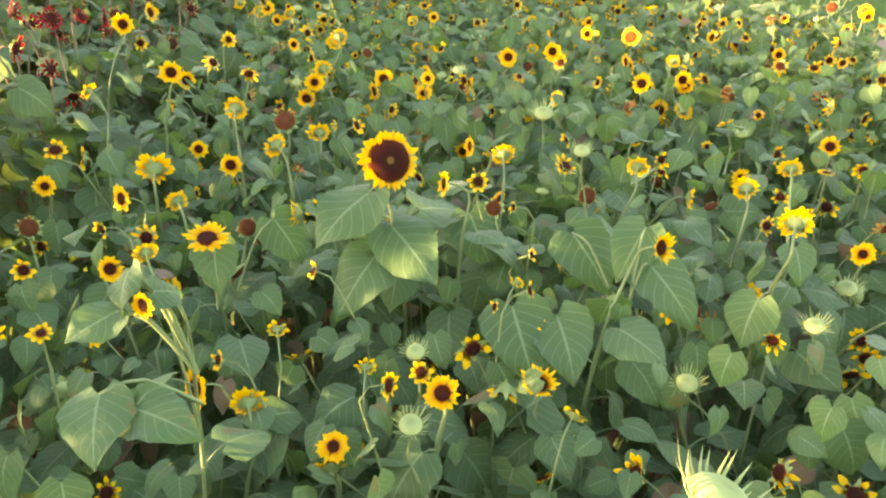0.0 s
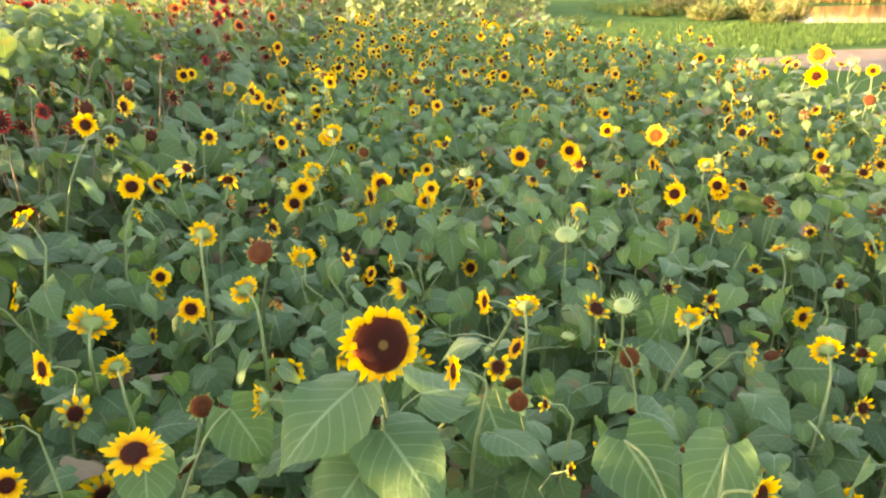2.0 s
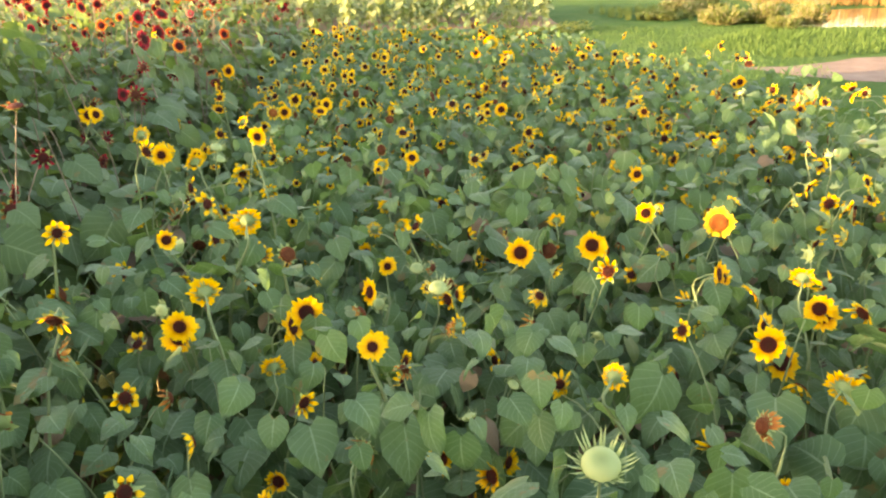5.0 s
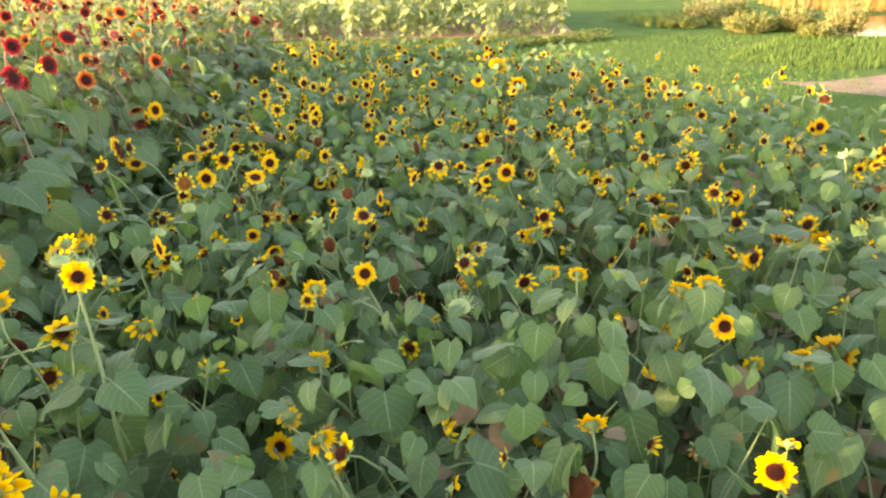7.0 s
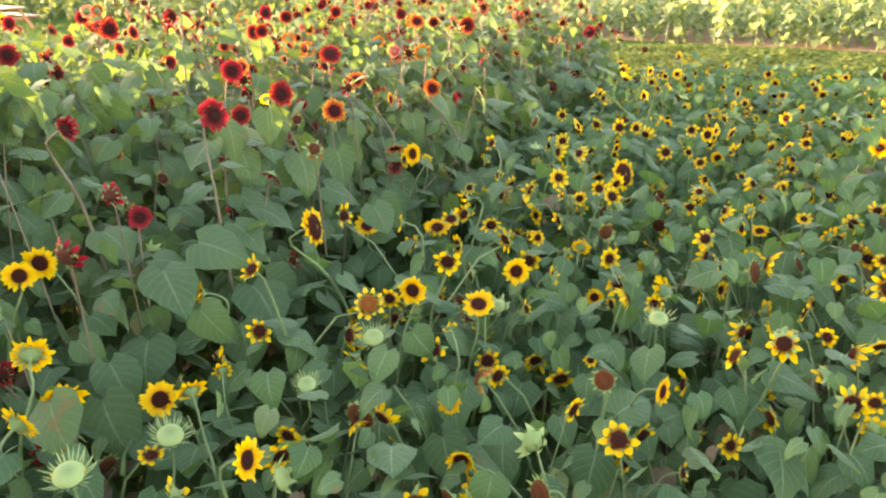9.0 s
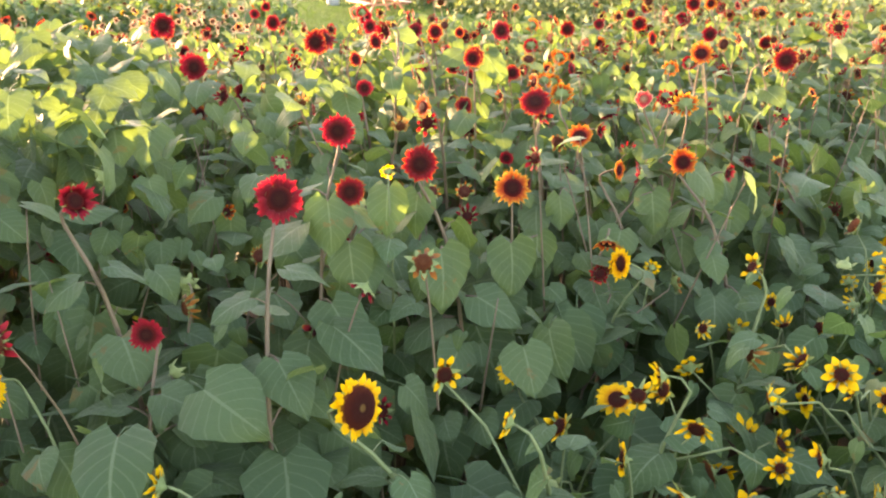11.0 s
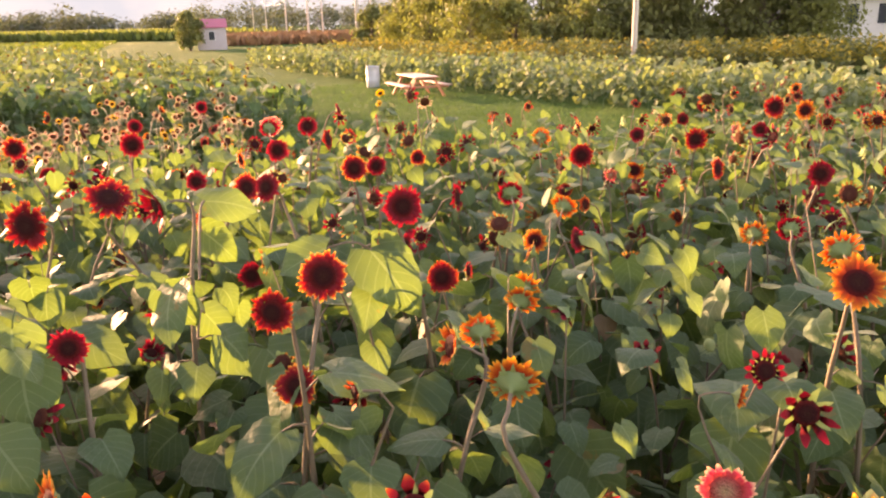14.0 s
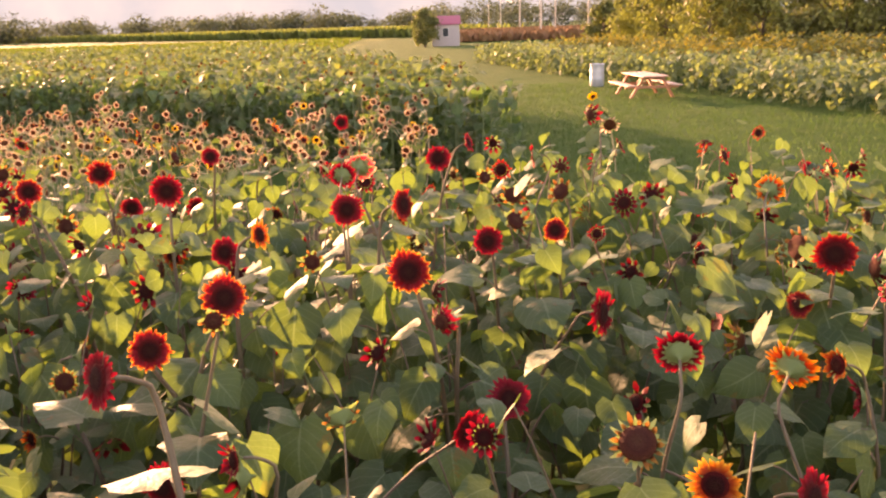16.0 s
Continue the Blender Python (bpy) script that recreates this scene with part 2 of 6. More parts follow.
# ---------------- mesh tools ----------------
rng = random.Random(7)
TAU = 2 * math.pi


class Geo:
    """Triangles with a UV for each vertex and a material for each face."""

    def __init__(self):
        self.v, self.f, self.uv, self.m, self.count = [], [], [], [], 0

    def add(self, v, f, uv=None, m=0):
        v = np.asarray(v, float).reshape(-1, 3)
        f = np.asarray(f, int).reshape(-1, 3)
        self.v.append(v)
        self.f.append(f + self.count)
        self.uv.append(np.zeros((len(v), 2)) if uv is None else np.asarray(uv, float))
        self.m.append(np.full(len(f), m, int))
        self.count += len(v)
        return self

    def stamp(self, other, matrix, m=None):
        v, f, uv, mi = other.arrays()
        a = np.array(matrix)
        self.v.append(v @ a[:3, :3].T + a[:3, 3])
        self.f.append(f + self.count)
        self.uv.append(uv)
        self.m.append(mi if m is None else np.full(len(f), m, int))
        self.count += len(v)

    def arrays(self):
        if len(self.v) > 1:
            self.v, self.f, self.uv, self.m = ([np.concatenate(x)] for x in (self.v, self.f, self.uv, self.m))
        return self.v[0], self.f[0], self.uv[0], self.m[0]

    def mesh(self, name, mats, smooth=True):
        v, f, uv, mi = self.arrays()
        me = bpy.data.meshes.new(name)
        me.vertices.add(len(v))
        me.vertices.foreach_set("co", v.ravel())
        me.loops.add(3 * len(f))
        me.loops.foreach_set("vertex_index", f.ravel().astype(np.int32))
        me.polygons.add(len(f))
        me.polygons.foreach_set("loop_start", np.arange(0, 3 * len(f), 3, dtype=np.int32))
        me.polygons.foreach_set("material_index", mi.astype(np.int32))
        me.polygons.foreach_set("use_smooth", np.full(len(f), smooth))
        me.uv_layers.new(name="uv").data.foreach_set("uv", uv[f.ravel()].ravel())
        me.update(calc_edges=True)
        for m in mats:
            me.materials.append(MATS[m])
        return me


def child(name, mesh, parent, matrix=None, label=""):
    ob = new(name, mesh)
    ob.parent = parent
    if matrix is not None:
        ob.matrix_basis = matrix
    return tagged(ob, label) if label else ob


def quads(q):
    return [t for a, b, c, d in q for t in ((a, b, c), (a, c, d))]


def tube(geo, points, radii, sides=5, m=0):
    """A round tube along points."""
    pts = [Vector(p) for p in points]
    v, uv, rings = [], [], len(pts)
    for i, p in enumerate(pts):
        way = (pts[min(i + 1, rings - 1)] - pts[max(i - 1, 0)]).normalized()
        a = way.orthogonal().normalized() if i == 0 else (a - way * a.dot(way)).normalized()
        b = way.cross(a)
        for s in range(sides):
            t = TAU * s / sides
            v.append(p + (a * math.cos(t) + b * math.sin(t)) * radii[i])
            uv.append((s / sides, i / (rings - 1)))
    f = quads([(i * sides + s, i * sides + (s + 1) % sides, (i + 1) * sides + (s + 1) % sides, (i + 1) * sides + s)
               for i in range(rings - 1) for s in range(sides)])
    top = len(v) - sides
    f += [(top, top + s, top + s + 1) for s in range(1, sides - 1)]
    geo.add(v, f, uv, m)


def smooth(points, radii, steps=3):
    """Points and radii with a smooth curve drawn through them."""
    pts, out, wide = [Vector(p) for p in points], [], []
    last = len(pts) - 1
    for i in range(last):
        a, b, c, d = pts[max(i - 1, 0)], pts[i], pts[i + 1], pts[min(i + 2, last)]
        for q in range(steps):
            t = q / steps
            out.append(0.5 * (2 * b + (c - a) * t + (2 * a - 5 * b + 4 * c - d) * t * t + (3 * b - a - 3 * c + d) * t ** 3))
            wide.append(radii[i] + (radii[i + 1] - radii[i]) * t)
    return out + [pts[-1]], wide + [radii[-1]]


def box(geo, lo, hi, m=0, bevel=0.0):
    """A box with its edges cut off by bevel."""
    bm = bmesh.new()
    bmesh.ops.create_cube(bm, size=1)
    for p in bm.verts:
        p.co = Vector([(lo[i] + hi[i]) / 2 + p.co[i] * (hi[i] - lo[i]) for i in range(3)])
    if bevel:
        bmesh.ops.bevel(bm, geom=bm.edges[:], offset=bevel, segments=1, affect="EDGES")
    bmesh.ops.triangulate(bm, faces=bm.faces[:])
    bm.verts.index_update()
    geo.add([p.co for p in bm.verts], [[p.index for p in f.verts] for f in bm.faces], None, m)
    bm.free()


def facing(pos, way, size, spin=0.0):
    """A matrix whose z axis points along way."""
    q = Vector(way).to_track_quat("Z", "Y").to_matrix().to_4x4()
    return Matrix.Translation(pos) @ q @ Matrix.Rotation(spin, 4, "Z") @ Matrix.Scale(size, 4)


HEART_T = (0.0, 0.04, 0.10, 0.20, 0.32, 0.46, 0.60, 0.74, 0.88, 1.0)
HEART_W = (0.34, 0.62, 0.84, 0.98, 1.0, 0.92, 0.75, 0.50, 0.23, 0.0)


def leaf_shape(rows, cols, droop, fold, wave, r, petiole=0.45, narrow=0.47, hang=0.0):
    """A heart-shaped leaf along +y, 1 long, that hangs from the end of its rising petiole by the angle hang."""
    g = Geo()
    v, uv = [], []
    half = cols // 2
    phase, curl = r.uniform(0, TAU), r.uniform(-0.10, 0.10)
    rise = 0.40 * petiole
    ch, sh = math.cos(hang), math.sin(hang)
    for i in range(rows + 1):
        t = (i / rows) ** 1.2
        w = narrow * float(np.interp(t, HEART_T, HEART_W))
        for j in range(-half, half + 1):
            s = j / half
            edge = (0.965 if i % 2 else 1.03) * r.uniform(0.98, 1.02) if abs(j) == half else 1.0
            y = t - 0.17 * abs(s) ** 1.3 * (1 - t) ** 3
            z = 0.07 * math.sin(t * 2.6) - droop * t * t + fold * abs(s) * w + wave * math.sin(t * 7 + phase + 1.5 * s) * s * s * (0.4 + w) - 0.08 * s * s * w
            x = s * w * edge + curl * t * t
            y *= 1 - 0.2 * droop
            v.append((x, petiole + y * ch + z * sh, rise + z * ch - y * sh))
            uv.append((0.5 + 0.5 * s, t))
    n = 2 * half + 1
    g.add(v, quads([(i * n + j, i * n + j + 1, (i + 1) * n + j + 1, (i + 1) * n + j) for i in range(rows) for j in range(n - 1)]), uv, 0)
    if petiole:
        tube(g, [(0, 0, 0), (0, petiole * 0.55, rise * 0.8), (0, petiole, rise)], [0.020, 0.017, 0.013], 4, 1)
    return g


def one_petal(ca, sa, r0, e, w, up, tw, base):
    """The eight corners of a petal that leaves the ring r0 in the direction (ca, sa)."""
    v, uv = list(base), [(0.25, 0), (0.75, 0)]
    for q, s in ((0.5, -1), (0.5, 0), (0.5, 1), (0.85, -0.48), (0.85, 0.48), (1.0, 0.08)):
        rad, o = r0 + (e - r0) * q, s * w
        z = up * (rad - r0) + (0.03 if s == 0 else 0.0) + tw * o - 0.12 * q * q * abs(up)
        v.append((rad * ca - o * sa, rad * sa + o * ca, z))
        uv.append((0.5 + s / 2, q))
    return v, uv


PETAL_FACES = [(0, 1, 3), (0, 3, 2), (1, 4, 3), (2, 3, 5), (3, 6, 5), (3, 4, 6), (5, 6, 7)]


def petal_shape(n, r0, r1, width, lift, r, layers=1, keep=1.0, rough=0.2):
    """A ring of ray petals about +z, reaching from r0 to r1, all grown from one collar."""
    g = Geo()
    ring = [(q * math.cos(TAU * (j - 0.5) / (2 * n)), q * math.sin(TAU * (j - 0.5) / (2 * n)), z) for q, z in ((r0, 0.0), (r0 * 0.8, -0.03)) for j in range(2 * n)]
    v, uv = list(ring), [(0.5, 0.0)] * len(ring)
    f = quads([(j, (j + 1) % (2 * n), 2 * n + (j + 1) % (2 * n), 2 * n + j) for j in range(2 * n)])
    for layer in range(layers):
        for i in range(n):
            if r.random() > keep:
                continue
            j0 = (2 * i + layer) % (2 * n)
            a = TAU * j0 / (2 * n) + r.uniform(-0.35, 0.35) / n
            e = (r1 - 0.07 * layer) * r.uniform(1 - rough, 1 + rough * 0.6)
            pv, puv = one_petal(math.cos(a), math.sin(a), r0, e, width * r.uniform(0.8, 1.15), lift + r.uniform(-0.24, 0.24) - 0.09 * layer, r.uniform(-0.5, 0.5), (ring[j0], ring[(j0 + 1) % (2 * n)]))
            k0 = len(v)
            ids = [j0, (j0 + 1) % (2 * n)] + [k0 + q for q in range(6)]
            v += pv[2:]
            uv += puv[2:]
            f += [(ids[x], ids[y], ids[z]) for x, y, z in PETAL_FACES]
    return g.add(v, f, uv)


def disc_shape(r, height, sides=14, dimple=0.0):
    """The domed middle of a flower."""
    g = Geo()
    v, uv, f = [(0, 0, height - dimple)], [(0, 0)], []
    rings = ((0.3, 0.98), (0.62, 0.82), (0.9, 0.45), (1.0, 0.0))
    for k, (q, h) in enumerate(rings):
        for s in range(sides):
            a = TAU * s / sides
            v.append((r * q * math.cos(a), r * q * math.sin(a), height * h))
            uv.append((s / sides, q))
    f += [(0, 1 + s, 1 + (s + 1) % sides) for s in range(sides)]
    for k in range(len(rings) - 1):
        f += quads([(1 + k * sides + s, 1 + (k + 1) * sides + s, 1 + (k + 1) * sides + (s + 1) % sides, 1 + k * sides + (s + 1) % sides) for s in range(sides)])
    return g.add(v, f, uv)


def calyx_shape(r, n, reach, back, r_rng, forward=0.0, sides=10):
    """The green back of a flower with its pointed bracts."""
    g = Geo()
    v, uv = [], []
    rings = ((1.0, 0.0), (0.85, -0.35), (0.45, -0.75), (0.16, -1.0), (0.12, -1.5))
    for q, h in rings:
        for s in range(sides):
            a = TAU * s / sides
            v.append((r * q * math.cos(a), r * q * math.sin(a), back * h))
            uv.append((s / sides, 0.2))
    g.add(v, quads([(k * sides + s, (k + 1) * sides + s, (k + 1) * sides + (s + 1) % sides, k * sides + (s + 1) % sides)
                    for k in range(len(rings) - 1) for s in range(sides)]), uv)
    for i in range(n):
        a = TAU * (i + r_rng.uniform(-0.3, 0.3)) / n
        e = reach * r_rng.uniform(0.75, 1.15)
        w = 0.55 * math.pi * r / n * 1.5
        z1 = forward * r_rng.uniform(0.4, 1.3) - 0.05
        ca, sa = math.cos(a), math.sin(a)
        at = lambda rad, o, z: (rad * ca - o * sa, rad * sa + o * ca, z)
        z0 = -back * r_rng.uniform(0.1, 0.5)
        g.add([at(r * 0.9, -w, z0), at(r * 0.9, w, z0), at(r + (e - r) * 0.5, w * 0.55, (z0 + z1) / 2 - 0.02), at(r + (e - r) * 0.5, -w * 0.55, (z0 + z1) / 2 - 0.02), at(e, 0, z1)],
              [(0, 1, 2), (0, 2, 3), (3, 2, 4)], [(0, 0.1), (1, 0.1), (1, 0.6), (0, 0.6), (0.5, 1)])
    return g


# Leaf and flower forms, shared by all plants.
LEAVES = [leaf_shape(8, 5, rng.uniform(0.05, 0.35), rng.uniform(-0.08, 0.16), rng.uniform(0.04, 0.12), rng, narrow=rng.uniform(0.42, 0.53), hang=rng.uniform(0.1, 0.9)) for _ in range(16)]
LEAVES_MID = [leaf_shape(6, 5, rng.uniform(0.05, 0.4), rng.uniform(-0.1, 0.18), rng.uniform(0.04, 0.12), rng, petiole=0.12, narrow=rng.uniform(0.42, 0.53), hang=rng.uniform(0.0, 0.7)) for _ in range(14)]
LEAVES_LOW = [leaf_shape(5, 3, rng.uniform(0.1, 0.5), rng.uniform(-0.05, 0.2), 0.05, rng, petiole=0.0, narrow=rng.uniform(0.42, 0.52), hang=rng.uniform(0.0, 0.6)) for _ in range(8)]
LEAVES_FAR = [leaf_shape(3, 3, rng.uniform(0.2, 0.8), 0.2, 0.0, rng, petiole=0.0, narrow=0.48) for _ in range(4)]
BLADES = [leaf_shape(10, 9, rng.uniform(0.08, 0.25), rng.uniform(-0.05, 0.12), rng.uniform(0.08, 0.16), rng, petiole=0.0, narrow=rng.uniform(0.38, 0.46)) for _ in range(8)]

LEAF_CARDS = [leaf_shape(3, 3, rng.uniform(0.1, 0.4), 0.1, 0.0, rng, petiole=0.0, narrow=0.5, hang=0.3) for _ in range(4)]
LEAF_QUADS = [Geo().add([(0, 0, 0), (0.36, 0.45, 0.06), (0, 1, -0.12), (-0.36, 0.45, 0.06)], [(0, 1, 2), (0, 2, 3)], [(0.5, 0), (1, 0.5), (0.5, 1), (0, 0.5)])]
# style: petals (count, inner, outer, width, lift, layers, keep), disc radius, dome, calyx reach, forward, materials
STYLES = {
    "yellow": ((17, 0.42, 1.0, 0.135, 0.16, 2, 0.97), 0.46, 0.10, 0.78, 0.0, "petal_yellow", "disc_brown", "calyx"),
    "yellow_small_eye": ((16, 0.34, 1.0, 0.145, 0.12, 2, 0.97), 0.37, 0.10, 0.72, 0.0, "petal_yellow", "disc_brown", "calyx"),
    "yellow_big": ((26, 0.62, 1.0, 0.105, 0.12, 3, 1.0), 0.70, 0.24, 0.85, 0.0, "petal_yellow", "disc_big", "calyx"),
    "yellow_rust_eye": ((20, 0.56, 1.0, 0.11, 0.18, 2, 0.95), 0.60, 0.14, 0.9, 0.0, "petal_lemon", "disc_orange", "calyx"),
    "yellow_folded": ((15, 0.45, 0.95, 0.12, 0.95, 2, 0.9), 0.46, 0.12, 0.9, 0.1, "petal_yellow", "disc_brown", "calyx"),
    "yellow_spent": ((14, 0.70, 0.95, 0.09, 0.7, 1, 0.35), 0.72, 0.22, 1.02, 0.15, "petal_withered", "disc_rust", "calyx"),
    "green_bud": ((10, 0.4, 0.62, 0.07, 1.2, 1, 0.3), 0.55, 0.30, 0.98, 0.50, "petal_lemon", "calyx_pale", "calyx_pale"),
    "red_two_tone": ((27, 0.50, 1.0, 0.092, 0.12, 3, 0.98), 0.53, 0.10, 0.72, 0.0, "petal_two_tone", "disc_dark", "calyx"),
    "crimson": ((26, 0.48, 1.0, 0.095, 0.10, 3, 0.98), 0.52, 0.10, 0.72, 0.0, "petal_crimson", "disc_dark", "calyx"),
    "orange": ((22, 0.46, 1.0, 0.10, 0.2, 2, 0.95), 0.50, 0.12, 0.8, 0.0, "petal_orange", "disc_dark", "calyx"),
    "red_folded": ((14, 0.5, 0.95, 0.12, 1.0, 2, 0.85), 0.52, 0.15, 0.9, 0.1, "petal_orange", "disc_dark", "calyx"),
    "rose": ((18, 0.5, 0.95, 0.12, 0.25, 2, 0.95), 0.52, 0.12, 0.9, 0.0, "petal_rose", "disc_pale", "calyx"),
    "red_spent": ((16, 0.60, 1.0, 0.09, 0.6, 1, 0.75), 0.64, 0.20, 0.98, 0.1, "petal_withered", "disc_seed", "calyx"),
    "crimson_folded": ((16, 0.45, 1.0, 0.11, 0.9, 2, 0.85), 0.48, 0.14, 0.95, 0.15, "petal_crimson", "disc_dark", "calyx"),
    "crimson_drooping": ((17, 0.48, 1.02, 0.12, -0.65, 2, 0.9), 0.52, 0.20, 0.8, 0.0, "petal_crimson", "disc_seed", "calyx"),
    "two_tone_ragged": ((17, 0.46, 1.02, 0.115, 0.4, 2, 0.82), 0.50, 0.14, 0.95, 0.1, "petal_two_tone", "disc_dark", "calyx"),
    "yellow_ragged": ((14, 0.40, 1.05, 0.13, 0.45, 2, 0.72), 0.44, 0.14, 0.95, 0.12, "petal_yellow", "disc_brown", "calyx"),
    "yellow_drooping": ((13, 0.42, 1.08, 0.12, -0.8, 2, 0.8), 0.46, 0.18, 0.85, 0.0, "petal_yellow", "disc_brown", "calyx"),
    "ochre_dry": ((13, 0.42, 1.0, 0.09, -0.9, 2, 0.7), 0.46, 0.2, 0.9, 0.0, "petal_withered", "disc_rust", "calyx"),
    "pale_spent": ((14, 0.55, 1.0, 0.12, 0.4, 1, 0.9), 0.56, 0.16, 0.9, 0.1, "petal_pale", "disc_rust", "calyx_pale"),
}
petal_material("petal_pale", [(0.0, (0.52, 0.24, 0.17)), (0.5, (0.70, 0.42, 0.32)), (1.0, (0.80, 0.60, 0.44))])
FORMS = {}
for style, (p, dr, dome, reach, fwd, mp, md, mc) in STYLES.items():
    r = random.Random(style)
    FORMS[style] = []
    for variant in range(3):
        n, r0, r1, w, lift, layers, keep = p
        FORMS[style].append((petal_shape(n, r0, r1, w, lift, r, layers, keep), disc_shape(dr, dome, dimple=0.05), calyx_shape(dr * 1.03, 30 if fwd > 0.3 else 14, reach, 0.34, r, fwd)))
LOW = {}
for style, (p, dr, dome, reach, fwd, mp, md, mc) in STYLES.items():
    r = random.Random(style)
    n, r0, r1, w, lift, layers, keep = p
    LOW[style] = (petal_shape(max(9, n * 4 // 7), r0, r1, w * 1.6, lift, r, 1, keep), disc_shape(dr, dome, 7), calyx_shape(dr * 1.03, 7, reach, 0.34, r, fwd, 5))
def mini_petals(n, r0, r1):
    g = Geo()
    for i in range(n):
        a, w = TAU * i / n, 2.2 / n
        g.add([(r0 * math.cos(a - w), r0 * math.sin(a - w), 0), (r0 * math.cos(a + w), r0 * math.sin(a + w), 0), (r1 * math.cos(a), r1 * math.sin(a), 0.1)], [(0, 1, 2)], [(0, 0), (1, 0), (0.5, 1)])
    return g


def mini_disc(r, h):
    return Geo().add([(0, 0, h)] + [(r * math.cos(TAU * s / 7), r * math.sin(TAU * s / 7), 0) for s in range(7)], [(0, 1 + s, 1 + (s + 1) % 7) for s in range(7)], [(0, 0)] + [(s / 7, 1) for s in range(7)])


MINI = {}
for style, (p, dr, dome, reach, fwd, mp, md, mc) in STYLES.items():
    MINI[style] = (mini_petals(11, dr * 0.9, p[2]), mini_disc(dr, dome), mini_disc(dr * 1.1, -0.35))
SHARED = {}


def shared(key, geo, name, mats):
    if key not in SHARED:
        SHARED[key] = geo.mesh(name, mats)
    return SHARED[key]


STUFF_MATS = ["leaf_yellow_bed", "leaf_red_bed", "leaf_pale", "stem_green", "stem_red", "leaf_withered", "calyx", "calyx_pale"] + \
    sorted({s[5] for s in STYLES.values()} | {s[6] for s in STYLES.values()} - {"calyx_pale"}) + ["leaf_bush", "stem_dry", "leaf_mid"]
SLOT = {m: i for i, m in enumerate(STUFF_MATS)}


def pick(r, table):
    x = r.random() * sum(table.values())
    for key, w in table.items():
        x -= w
        if x <= 0:
            return key
    return key


def bend(a, b, side, n=5):
    """Points from a to b, rising first and leaning over last."""
    a, b = Vector(a), Vector(b)
    out = []
    for i in range(n):
        t = i / (n - 1)
        p = a.lerp(b, t)
        p.z = a.z + (b.z - a.z) * (1 - (1 - t) ** 1.5)
        out.append(p + Vector(side) * math.sin(math.pi * t))
    return out


